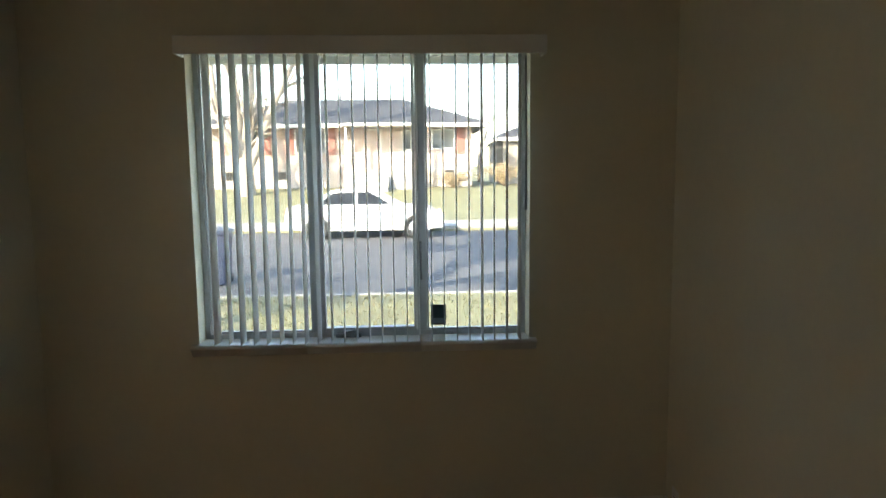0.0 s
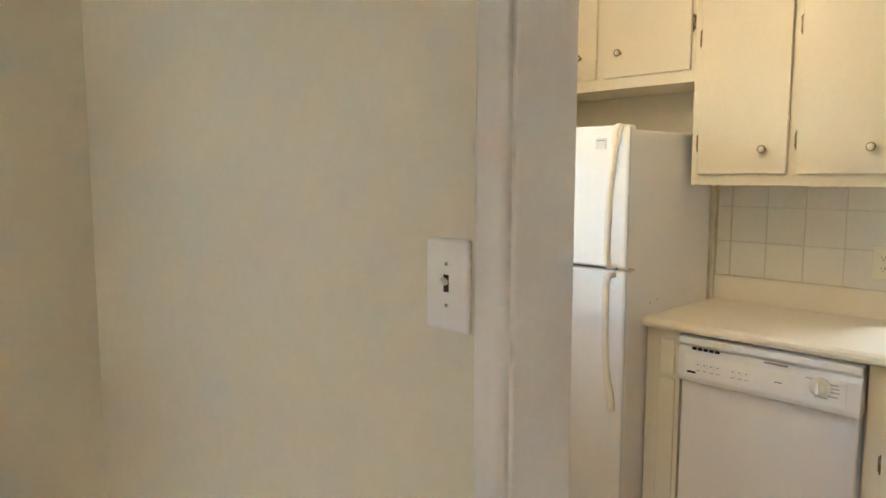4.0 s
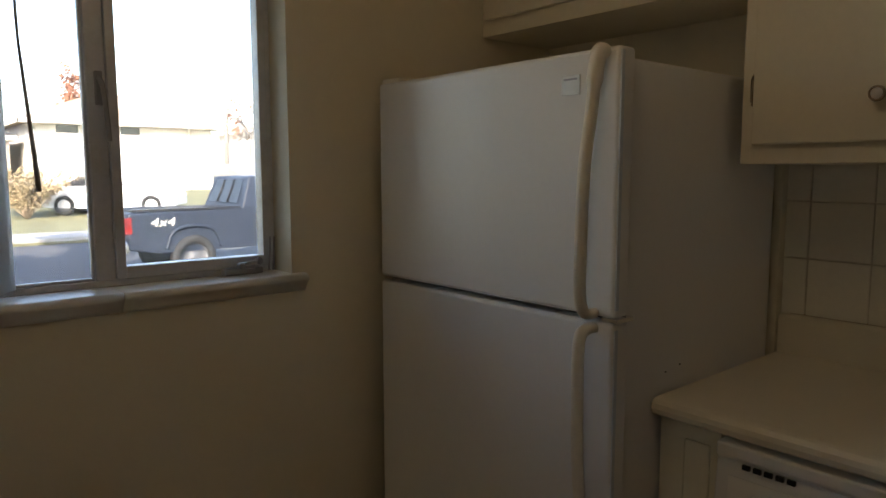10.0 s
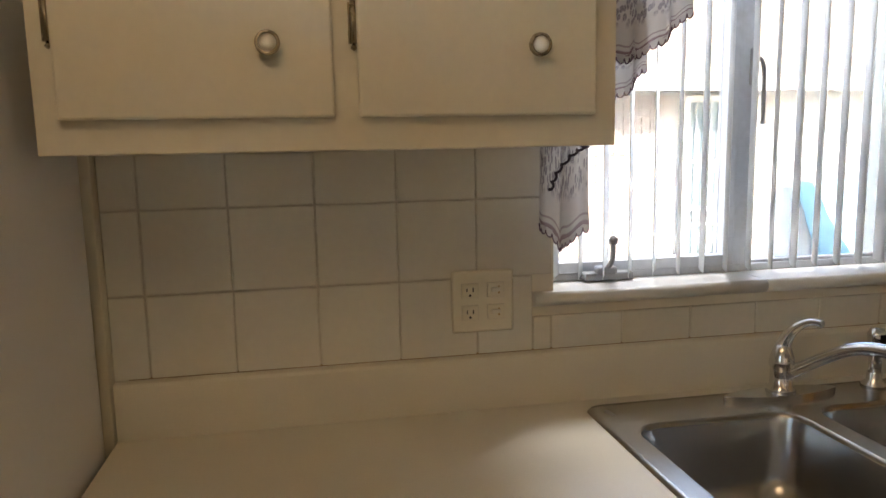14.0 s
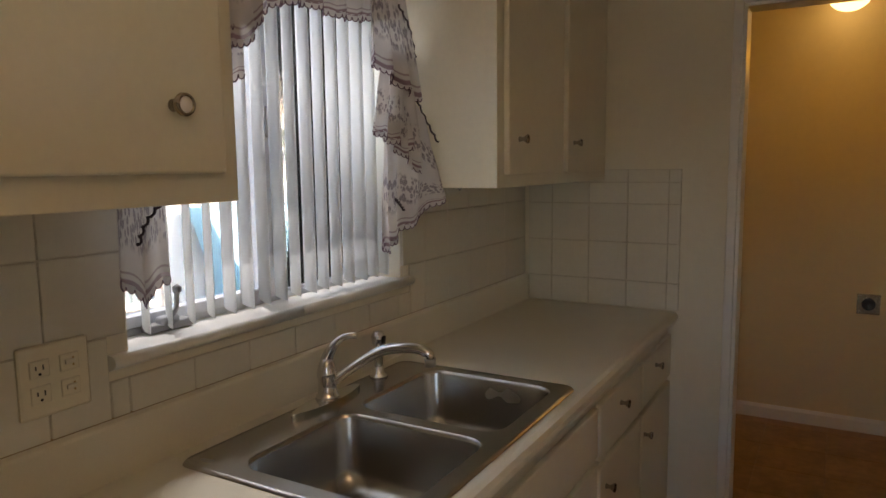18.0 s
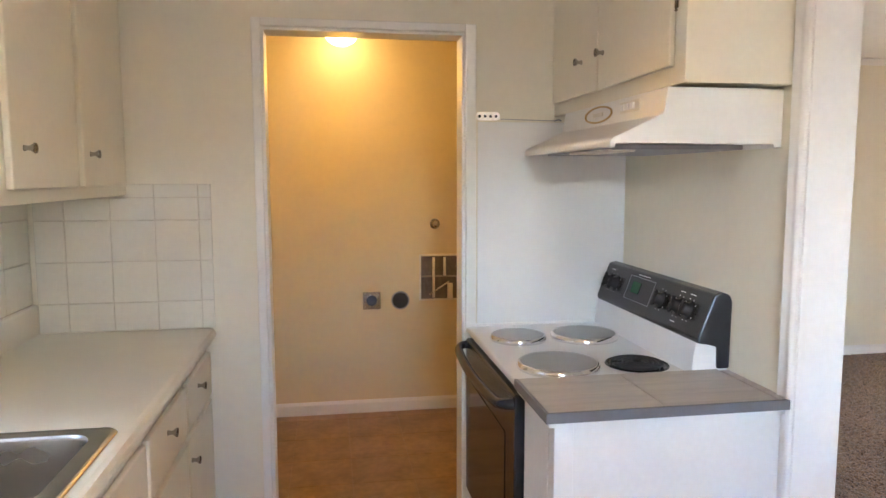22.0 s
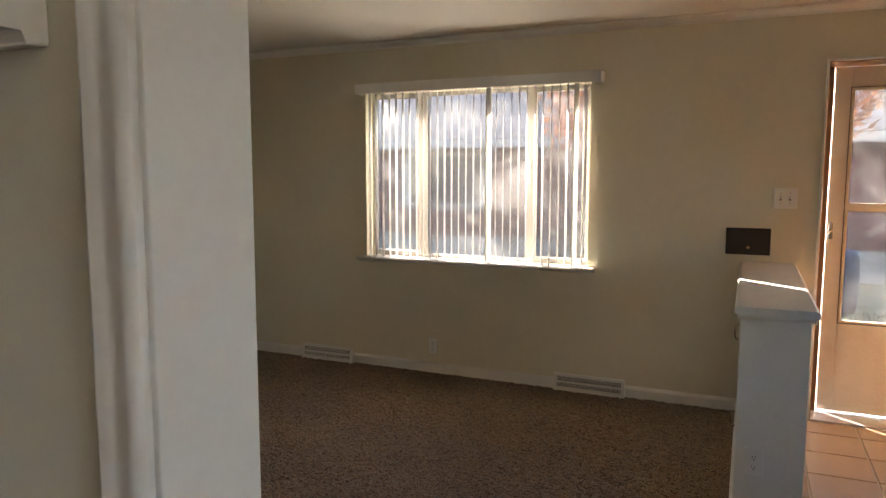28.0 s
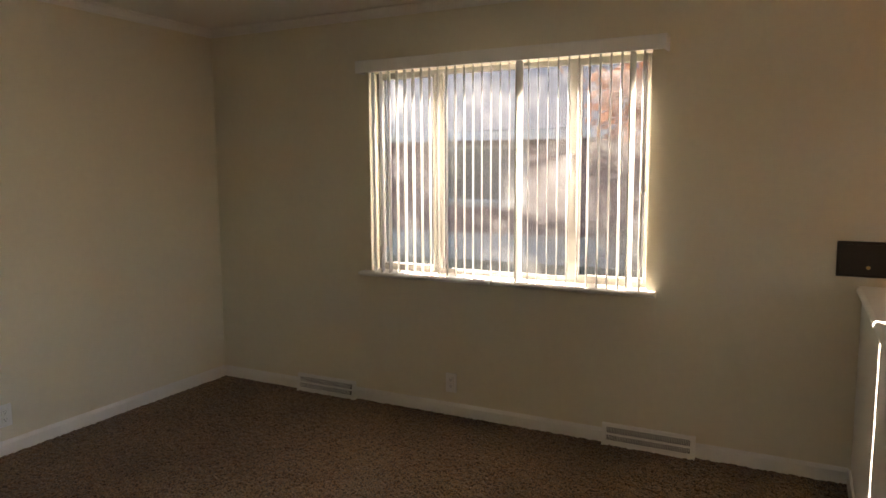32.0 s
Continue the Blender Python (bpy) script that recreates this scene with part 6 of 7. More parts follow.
plate("wall_outlet", "white duplex outlet under the living room window", westw, -1.059, 0.207, 0.072, 0.118, [("socket", 0, 0.02), ("socket", 0, -0.02)])
plate("wall_outlet", "white duplex outlet on the end wall", lambda u, v, z: (u, SOUTH - v, z), -1.064, 0.217, 0.072, 0.118, [("socket", 0, 0.02), ("socket", 0, -0.02)])


# ---- refrigerator ----
fr = thing("refrigerator", (3.35, 2.588, 0), "white top-freezer refrigerator with long pale handles", "refrigerator")
part("body", B(3.008, 3.70, 2.222, 2.982, 0.03, 1.652, 0.006), APPLIANCE, fr)
part("gasket", B(2.998, 3.008, 2.205, 2.972, 0.06, 1.645), GREYP, fr, "grey door gasket")
up = part("freezer_door", B(2.945, 2.998, 2.19, 2.988, 1.128, 1.664, 0.009, 3), APPLIANCE, fr)
low = part("fridge_door", B(2.945, 2.998, 2.19, 2.988, 0.09, 1.116, 0.009, 3), APPLIANCE, fr)
part("kick_grille", B(2.97, 3.0, 2.2, 2.98, 0.012, 0.085, 0.003), AGED, fr)
for x in (3.05, 3.62):
    for y in (2.24, 2.93):
        part("foot", cyl(bmesh.new(), (x, y, 0.002), (x, y, 0.035), 0.02, 12), BLACK, fr)
bm = bmesh.new()
pts = smooth_path([(2.94, 2.222, 1.655), (2.922, 2.222, 1.651), (2.914, 2.224, 1.61), (2.908, 2.228, 1.53), (2.900, 2.236, 1.42), (2.899, 2.240, 1.25), (2.903, 2.241, 1.165), (2.918, 2.24, 1.137), (2.945, 2.236, 1.135)], 5)
tube(bm, pts, 0.0115, 10, rs=[0.016] * 12 + [0.0125] * (len(pts) - 12), flat=0.85)
part("handle", bm, AGED, up, "long bowed off-white handle")
bm = bmesh.new()
pts = smooth_path([(2.945, 2.236, 1.105), (2.918, 2.24, 1.102), (2.901, 2.241, 1.075), (2.899, 2.240, 0.95), (2.901, 2.238, 0.82), (2.910, 2.231, 0.70), (2.925, 2.226, 0.64), (2.935, 2.226, 0.58)], 5)
tube(bm, pts, 0.0115, 10, rs=[0.0125] * (len(pts) - 10) + [0.015] * 10, flat=0.85)
part("handle", bm, AGED, low, "long bowed off-white handle")
part("handle_screw", lathe(bmesh.new(), [(0, 0.003), (0.006, 0.002), (0.007, 0)], (2.921, 2.226, 0.60), (-1, 0, 0), 12), PLASTIC, low)
for d, z0, z1 in ((up, 1.145, 1.655), (low, 0.1, 1.105)):
    part("edge_trim", B(2.9465, 2.957, 2.1865, 2.19, z0, z1, 0.001), surface("pale_blue_grey_trim", (0.62, 0.68, 0.74), 0.3), d)
part("badge", B(2.9415, 2.945, 2.284, 2.331, 1.577, 1.618, 0.001), surface("silver_badge", (0.66, 0.66, 0.64), 0.35, 0.4), up, "small square silver badge")
part("badge_line", B(2.9408, 2.9414, 2.29, 2.325, 1.607, 1.611), GREYP, up)
part("hinge_cap", B(2.95, 3.06, 2.90, 2.98, 1.652, 1.676, 0.005), AGED, fr, "cream hinge cap")
part("hinge_bracket", B(2.952, 3.01, 2.187, 2.225, 1.117, 1.127, 0.002), CHROME, fr)
part("hinge_bracket", B(2.955, 3.0, 2.95, 2.985, 1.117, 1.127, 0.002), CHROME, fr)
for x, z in ((3.19, 0.965), (3.25, 0.972)):
    part("scuff_mark", B(x, x + 0.005, 2.2208, 2.222, z, z + 0.003), DARK, fr)
solo("side_filler", B(3.735, EAST - 0.0005, 2.2165, 2.275, 0.9, 1.442, 0.002), CREAM, "cream painted filler strip behind the refrigerator", "filler strip")


# ---- range, hood and side counter ----
rg = thing("range", (1.83, -0.13, 0), "white freestanding electric range with black console", "stove")
part("body", B(1.52, 2.125, -0.515, 0.25, 0.04, 0.875, 0.004), APPLIANCE, rg)
part("cooktop", B(1.52, 2.158, -0.522, 0.258, 0.868, 0.894, 0.008, 3), APPLIANCE, rg, "white enamel cooktop")
part("rear_ledge", prism(bmesh.new(), [(1.50, 0.88), (1.50, 1.0), (1.605, 0.992), (1.612, 0.955), (1.618, 0.88)], lambda u, v, d: (u, d, v), -0.52, 0.262, 0.004), APPLIANCE, rg)
con = part("console", prism(bmesh.new(), [(1.50, 0.91), (1.497, 1.115), (1.505, 1.136), (1.53, 1.146), (1.556, 1.138), (1.606, 1.008), (1.604, 0.99), (1.54, 0.985), (1.538, 0.91)], lambda u, v, d: (u, d, v), -0.528, 0.274, 0.006), BLACK, rg, "black control console")
slope = Vector((0.13, 0, 0.05)).normalized()


def on_console(y, h):
    """A place on the sloping face, h from 0 at its foot to 1 at its top."""
    return Vector((1.606 - 0.050 * h, y, 1.008 + 0.13 * h)) + slope * 0.0005


for y in (-0.455, -0.40, -0.02, 0.10, 0.165):
    k = part("control_knob", lathe(bmesh.new(), [(0, 0), (0.031, 0), (0.030, 0.005), (0.0235, 0.008), (0.021, 0.021), (0.017, 0.025), (0, 0.025)], on_console(y, 0.5), slope, 22), BLACK, con)
    g = bmesh.new()
    tube(g, [on_console(y, 0.30) + slope * 0.025, on_console(y, 0.70) + slope * 0.025], 0.006, 8)
    part("knob_grip", g, BLACK, k)
    m = bmesh.new()
    c = on_console(y, 0.5)
    for i in range(9):
        a = radians(30 + i * 37)
        p = c + Vector((-0.34 * math.sin(a), 0, 0.94 * math.sin(a))) * 0.037 + Vector((0, math.cos(a) * 0.037, 0))
        lathe(m, [(0, 0.001), (0.0016, 0.0006), (0.0018, 0)], p, slope, 6)
    part("dial_marks", m, PLASTIC, con)
g = bmesh.new()
a, b, c, d = on_console(-0.29, 0.22), on_console(-0.09, 0.22), on_console(-0.09, 0.86), on_console(-0.29, 0.86)
tube(g, [a, b, c, d, a], 0.0013, 5)
part("clock_frame", g, GREYP, con)
g = bmesh.new()
g.faces.new([g.verts.new(p + slope * 0.0006) for p in (on_console(-0.255, 0.42), on_console(-0.19, 0.42), on_console(-0.19, 0.72), on_console(-0.255, 0.72))])
part("clock_display", g, surface("green_display", (0.02, 0.10, 0.05), 0.2), con, "dark green clock display")
for y0, y1, h in ((-0.235, -0.14, 0.93), (0.085, 0.115, 0.86), (0.15, 0.18, 0.86), (0.085, 0.115, 0.13), (-0.47, -0.44, 0.86), (0.06, 0.075, 0.6)):
    part("print_bar", tube(bmesh.new(), [on_console(y0, h), on_console(y1, h)], 0.0013, 4), PLASTIC, con)
for y, x, r in ((-0.268, 2.012, 0.099), (-0.258, 1.762, 0.12), (0.118, 1.988, 0.126)):
    cover = part("burner_cover", lathe(bmesh.new(), [(r - 0.001, 0.012), (r - 0.004, 0.0195), (r - 0.012, 0.0195), (r * 0.6, 0.0190), (0, 0.0188)], (x, y, 0.8942), seg=40), BURNER, rg, "round steel burner cover")
    part("rolled_rim", lathe(bmesh.new(), [(r + 0.004, 0.0), (r + 0.0055, 0.006), (r + 0.001, 0.0185), (r - 0.003, 0.0212), (r - 0.006, 0.0198)], (x, y, 0.8942), seg=40), CHROME, cover, "bright rolled rim")
g = bmesh.new()
lathe(g, [(0.098, 0.006), (0.1, 0.003), (0.09, 0.001), (0.07, -0.0), (0, 0.0)], (1.735, 0.137, 0.8948), seg=32)
pan_ = part("drip_pan", g, BLACK, rg, "black drip pan")
g = bmesh.new()
for k in range(5):
    rr = 0.02 + 0.0145 * k
    tube(g, [(1.735 + rr * math.cos(a), 0.137 + rr * math.sin(a), 0.904) for a in [j * 2 * math.pi / 28 for j in range(28)]], 0.0052, 8)
part("coil", g, IRON, pan_, "black coil element")
part("side_strip", B(1.51, 2.16, -0.5285, -0.5225, 0.855, 0.902, 0.001), PLASTIC, rg, "metal strip along the wall")
door = part("oven_door", B(2.125, 2.162, -0.505, 0.24, 0.23, 0.85, 0.006), BLACK, rg, "black oven door")
part("oven_window", B(2.1605, 2.1645, -0.41, 0.13, 0.33, 0.70, 0.001), BLACKG, door, "dark oven glass")
g = bmesh.new()
tube(g, smooth_path([(2.16, -0.50, 0.825), (2.185, -0.49, 0.822), (2.205, -0.42, 0.815), (2.215, -0.14, 0.808), (2.205, 0.14, 0.81), (2.185, 0.215, 0.818), (2.16, 0.228, 0.822)], 6), 0.017, 12, flat=0.9)
part("door_handle", g, BLACK, door, "thick black bar handle")
part("drawer", B(2.125, 2.158, -0.505, 0.228, 0.05, 0.22, 0.005), APPLIANCE, rg)
part("base_plinth", B(1.55, 2.1, -0.5, 0.22, 0.002, 0.04), BLACK, rg)

sc = thing("side_counter", (1.83, 0.4, 0), "white base panel with wood-look tile top beside the range", "counter")
part("body", B(PART_E + 0.001, 2.13, 0.264, 0.53, 0.002, 0.868, 0.002), TRIM, sc)
part("corner_post", B(2.09, 2.142, 0.5, 0.546, 0.002, 0.868, 0.003), TRIM, sc)
part("front_panel", B(2.13, 2.14, 0.27, 0.49, 0.25, 0.845, 0.002), TRIM, sc)
part("drawer_front", B(2.13, 2.146, 0.275, 0.49, 0.12, 0.235, 0.003), TRIM, sc)
part("edge_strip", box(B(1.502, 2.17, 0.558, 0.568, 0.882, 0.9085, 0.001), 2.16, 2.17, 0.262, 0.5575, 0.882, 0.9085, 0.001), EDGEG, sc, "grey metal edge strip")
part("substrate", B(1.502, 2.16, 0.262, 0.557, 0.868, 0.8995), TRIM, sc)
for x0, x1, y0, y1 in ((1.8515, 2.158, 0.262, 0.5565), (1.535, 1.8475, 0.262, 0.5565), (1.504, 1.531, 0.276, 0.5565)):
    part("tile", B(x0, x1, y0, y1, 0.8995, 0.908, 0.001), PLANK, sc, "wood-look porcelain tile")
solo("wall_panel", B(PART_E, 2.112, KSOUTH + 0.0005, KSOUTH + 0.004, 0.9, 1.705, 0.001), APPLIANCE, "smooth white splash panel behind the range", "panel")
hk = thing("hook_plate", (2.073, KSOUTH, 1.71), "small chrome wall plate with four holes", "wall plate")
g = bmesh.new()
prism(g, rounded(2.024, 2.122, 1.711, 1.742, 0.0145, 5), lambda u, v, d: (u, d, v), KSOUTH + 0.0005, KSOUTH + 0.007, 0.002)
pl = part("plate", g, CHROME, hk)
for i in range(4):
    part("hole", lathe(bmesh.new(), [(0, 0.001), (0.0055, 0.0008), (0.006, 0)], (2.04 + i * 0.022, KSOUTH + 0.007, 1.7265), (0, 1, 0), 12), DARK, pl)

part("wire", tube(bmesh.new(), [(2.02, KSOUTH + 0.006, 1.716), (1.9, KSOUTH + 0.006, 1.7135), (1.79, KSOUTH + 0.006, 1.712)], 0.0016, 6), GREYP, hk, "thin stretched wire")
part("wire_hook", tube(bmesh.new(), smooth_path([(1.80, KSOUTH, 1.712), (1.80, KSOUTH + 0.012, 1.712), (1.788, KSOUTH + 0.016, 1.715), (1.776, KSOUTH + 0.012, 1.712)], 4), 0.003, 6), GREYP, hk, "small dark wall hook")

hd = thing("range_hood", (1.74, 0.1, 1.56), "cream enamel under-cabinet range hood", "range hood")
part("shell", prism(bmesh.new(), [(PART_E + 0.002, 1.568), (PART_E + 0.002, 1.722), (1.826, 1.722), (1.832, 1.652), (1.97, 1.592), (1.978, 1.584), (1.978, 1.566), (1.965, 1.566), (1.965, 1.58), (1.52, 1.58), (1.52, 1.566)],
                    lambda u, v, d: (u, d, v), -0.325, 0.467, 0.003), HOODW, hd)
part("filter_panel", B(1.56, 1.93, -0.2, 0.39, 1.564, 1.578, 0.002), GREYP, hd, "grey grease filter")
part("light_lens", B(1.86, 1.94, 0.05, 0.36, 1.559, 1.567, 0.002), AGED, hd)
g = bmesh.new()
tube(g, [(1.8325, 0.012 + 0.11 * math.cos(a), 1.688 + 0.024 * math.sin(a)) for a in [i * 2 * math.pi / 32 for i in range(33)]], 0.0032, 6)
part("emblem_ring", g, BRASS, hd, "oval bronze emblem ring")
part("emblem_mark", B(1.83, 1.834, -0.03, 0.05, 1.682, 1.694, 0.001), AGED, hd)
part("switch_plate", B(1.829, 1.8325, 0.185, 0.315, 1.676, 1.708, 0.001), AGED, hd)
for y in (0.21, 0.24, 0.275):
    part("rocker_switch", B(1.831, 1.839, y - 0.01, y + 0.01, 1.683, 1.701, 0.002), PLASTIC, hd)


# ---- laundry fittings ----
lw = lambda u, v, z: (u, LSOUTH - v, z)
o220 = thing("dryer_outlet", (2.445, LSOUTH, 0.68), "square metal dryer outlet plate with dark socket", "outlet")
part("cover_plate", LB(lw, 2.39, 2.5, -0.006, -0.0005, 0.665, 0.775, 0.003), NICKEL, o220)
part("socket", lathe(bmesh.new(), [(0, 0.004), (0.02, 0.004), (0.03, 0.010), (0.033, 0.006), (0.033, 0)], lw(2.445, -0.006, 0.72), (0, 1, 0), 20), BLACK, o220, "black socket")
vent = thing("dryer_vent", (2.265, LSOUTH, 0.65), "round black dryer vent opening", "vent")
part("collar", lathe(bmesh.new(), [(0.045, -0.1), (0.05, 0.004), (0.057, 0.006), (0.058, 0)], lw(2.265, 0, 0.716), (0, 1, 0), 28), GREYP, vent)
# flat disc coloured for the shade inside the duct
part("duct", lathe(bmesh.new(), [(0, 0.003), (0.048, 0.003), (0.05, 0)], lw(2.265, 0, 0.716), (0, 1, 0), 28), DARK, vent, "flat dark disc for the shade in the duct")
valve = thing("wall_valve", (2.045, LSOUTH, 1.17), "round chrome valve on the laundry wall", "valve")
part("flange", lathe(bmesh.new(), [(0, 0.004), (0.03, 0.004), (0.032, 0.008), (0.034, 0)], lw(2.045, 0, 1.197), (0, 1, 0), 20), CHROME, valve)
part("stem", lathe(bmesh.new(), [(0.012, 0), (0.012, 0.03), (0.022, 0.04), (0.024, 0.055), (0.015, 0.066), (0, 0.068)], lw(2.045, 0, 1.197), (0, 1, 0), 18), NICKEL, valve)
stub = thing("pipe_stub", (3.19, LSOUTH, 0.19), "short brass pipe stub low on the laundry wall", "pipe")
part("pipe", cyl(bmesh.new(), (3.19, LSOUTH, 0.27), (3.19, LSOUTH + 0.07, 0.27), 0.012, 12), BRASS, stub)
part("valve_handle", lathe(bmesh.new(), [(0, 0), (0.02, 0.002), (0.02, 0.01), (0, 0.014)], (3.19, LSOUTH + 0.05, 0.282), (0, 0, 1), 12), BRASS, stub)
wb = thing("washer_box", (2.02, LSOUTH, 0.7), "recessed open washer valve box with pipes", "valve box")
part("box_frame", ring(bmesh.new(), lw, 1.87, 2.145, -0.008, 0.0, 0.71, 1.005, 0.012), AGED, wb)
part("recess", LB(lw, 1.882, 2.133, -0.004, -0.0008, 0.722, 0.993), surface("grey_lath", (0.17, 0.14, 0.13), 0.9, var=0.3, scale=9, fine=60, bump=0.6, bscale=50), wb, "dark grey recess")
for p, q, r, mt in (((2.055, 0.73), (2.055, 0.985), 0.008, AGED), ((1.985, 0.87), (1.985, 0.985), 0.008, AGED), ((1.95, 0.725), (1.95, 0.82), 0.017, PLASTIC), ((2.08, 0.75), (1.955, 0.835), 0.007, CHROME)):
    part("pipe", cyl(bmesh.new(), lw(p[0], -0.016, p[1]), lw(q[0], -0.016, q[1]), r, 12), mt, wb)
part("crossbar", tube(bmesh.new(), [lw(1.884, -0.012, 0.862), lw(2.0, -0.014, 0.868), lw(2.13, -0.012, 0.865)], 0.006, 8), BARK, wb)

# ---- curtain over the sink window ----
def curtain_material():
    m = thin("floral_curtain_cloth", (0.68, 0.645, 0.635), (0.70, 0.67, 0.66), 0.22, 0.85)
    nt = m.node_tree
    b = nt.nodes["Principled BSDF"]
    uv = nt.nodes.new("ShaderNodeUVMap").outputs[0]
    sep = nt.nodes.new("ShaderNodeSeparateXYZ")
    nt.links.new(uv, sep.inputs[0])
    band = ramp(nt, sep.outputs["Y"], [(0.0, (0, 0, 0)), (0.2, (0, 0, 0)), (0.26, (1, 1, 1)), (0.5, (1, 1, 1)), (0.56, (0, 0, 0))])
    wide = noise_node(nt, stretch(nt, uv, (5.5, 5.0, 1)), 1.0, 2.0)
    spray = ramp(nt, wide, [(0.30, (0, 0, 0)), (0.36, (1, 1, 1))])
    v = nt.nodes.new("ShaderNodeTexVoronoi")
    v.inputs["Scale"].default_value, v.inputs["Randomness"].default_value = 11.0, 1.0
    nt.links.new(stretch(nt, uv, (2.6, 1.5, 1)), v.inputs["Vector"])
    leaf = ramp(nt, v.outputs["Distance"], [(0.42, (1, 1, 1)), (0.56, (0, 0, 0))])
    mask = mixc(nt, 1.0, mixc(nt, 1.0, band, leaf, "MULTIPLY"), spray, "MULTIPLY")
    vein = noise_node(nt, stretch(nt, uv, (5, 3, 1)), 16.0, 4.0)
    col = ramp(nt, vein, [(0.38, (0.10, 0.08, 0.105)), (0.5, (0.20, 0.16, 0.20)), (0.68, (0.45, 0.39, 0.42))])
    c = mixc(nt, mask, b.inputs["Base Color"].links[0].from_socket, col)
    lines = ramp(nt, sep.outputs["Y"], [(0.0, (0.95, 0.95, 0.95)), (0.03, (0.95, 0.95, 0.95)), (0.038, (0, 0, 0)), (0.062, (0, 0, 0)), (0.068, (0.7, 0.7, 0.7)), (0.076, (0.7, 0.7, 0.7)), (0.082, (0, 0, 0))])
    c = mixc(nt, lines, c, (0.19, 0.06, 0.10))
    nt.links.new(c, b.inputs["Base Color"])
    return m


CLOTH = curtain_material()
LACE = thin("lace_trim", (0.70, 0.66, 0.66), (0.65, 0.6, 0.6), 0.3, 0.9)
LACED = surface("purple_lace_thread", (0.16, 0.09, 0.13), 0.9, var=0.15)
CORD = surface("dark_ruffle_edge", (0.05, 0.03, 0.045), 0.8, var=0.2)


def tier(parent, top, bottom, n, depth, seed, folds=5):
    """One fall of cloth: top and bottom are chains of (y, z), or of (x, y, z) where the cloth turns the corner; it waves in and out between them."""
    rng = random.Random(seed)
    ph = rng.uniform(0, 6)
    T, Bo = (smooth_path([(p[0] - depth if len(p) == 3 else 0, p[-2], p[-1]) for p in c], 12) for c in (top, bottom))

    def at(chain, s):
        f = s * (len(chain) - 1)
        i = min(int(f), len(chain) - 2)
        return chain[i].lerp(chain[i + 1], f - i)
    rows = 12
    bm = bmesh.new()
    uvl = bm.loops.layers.uv.new("UVMap")
    grid = []
    for i in range(n + 1):
        s = i / n
        a, b = at(T, s), at(Bo, s)
        col = []
        for j in range(rows + 1):
            t = j / rows
            p = a.lerp(b, t)
            w = (0.35 + 0.65 * t)
            x = depth + p.x - 0.016 * w * math.sin(s * folds * 2 * math.pi + ph) - 0.010 * w * noise.noise(Vector((s * 5, t * 2, seed)))
            col.append(bm.verts.new((x, p.y + 0.006 * w * math.cos(s * folds * 2 * math.pi + ph), p.z + 0.004 * math.sin(s * folds * 4 * math.pi))))
        grid.append(col)
    for i in range(n):
        for j in range(rows):
            f = bm.faces.new((grid[i][j], grid[i + 1][j], grid[i + 1][j + 1], grid[i][j + 1]))
            f.smooth = True
            for lp, (a, b) in zip(f.loops, ((i, j), (i + 1, j), (i + 1, j + 1), (i, j + 1))):
                lp[uvl].uv = (a / n * 1.3, 1 - b / rows)
    hem = [c[-1].co.copy() for c in grid]
    me = mesh_of(bm, "fall", CLOTH, ORIGIN[parent.name])
    ob = new("fall", me)
    ob.parent = parent
    ORIGIN[ob.name] = ORIGIN[parent.name]
    # scalloped lace along the hem
    bm, edge = bmesh.new(), bmesh.new()
    total = sum((q - p).length for p, q in zip(hem, hem[1:]))
    k = max(6, int(total / 0.014))
    for i in range(k):
        s0, s1 = i / k, (i + 1) / k
        p, q = at(hem, s0), at(hem, s1)
        d = (q - p)
        pts = [p + d * (0.5 - 0.5 * math.cos(a)) + Vector((0, 0, -0.004 - 0.010 * math.sin(a))) for a in [math.pi * u / 6 for u in range(7)]]
        tube(edge, pts, 0.0014, 4)
        vs = [bm.verts.new(v) for v in [p + Vector((0, 0, 0.003)), *pts, q + Vector((0, 0, 0.003))]]
        bm.faces.new(vs)
    part("lace_outline", edge, LACED, ob, "dark purple scallop outline")
    part("lace", bm, LACE, ob, "scalloped lace edging")
    return ob


cur = thing("curtain", (3.70, 0.89, 1.25), "white floral swag curtain with lace edging over the sink window", "curtain")
part("rod", tube(bmesh.new(), [(3.765, 0.30, 2.12), (3.70, 0.31, 2.12), (3.695, 0.6, 2.12), (3.695, 1.2, 2.12), (3.70, 1.47, 2.12), (3.765, 1.475, 2.12)], 0.008, 8), TRIM, cur, "white curtain rod")
tier(cur, [(1.25, 2.10), (0.89, 2.10), (0.58, 2.10)], [(1.165, 1.775), (1.09, 1.81), (1.02, 1.85), (0.935, 1.865), (0.80, 1.862), (0.70, 1.872), (0.60, 1.90)], 60, 3.688, 3, 9)
# the cascades at both sides, tier over tier
tier(cur, [(0.715, 2.09), (0.66, 2.09), (0.59, 2.07)], [(0.712, 1.77), (0.595, 1.725), (0.485, 1.684)], 30, 3.664, 4, 3)
tier(cur, [(0.63, 1.80), (0.56, 1.78), (0.49, 1.80)], [(0.667, 1.588), (0.591, 1.563), (0.499, 1.541)], 26, 3.680, 5, 3)
tier(cur, [(0.58, 1.72), (0.51, 1.71), (3.632, 0.496, 1.60)], [(0.575, 1.54), (0.52, 1.505), (3.637, 0.496, 1.46), (3.577, 0.496, 1.414)], 30, 3.672, 6, 3)
tier(cur, [(0.615, 1.64), (0.53, 1.60), (3.60, 0.50, 1.47)], [(0.62, 1.262), (0.586, 1.294), (3.67, 0.51, 1.338), (3.583, 0.50, 1.403)], 30, 3.692, 7, 3)
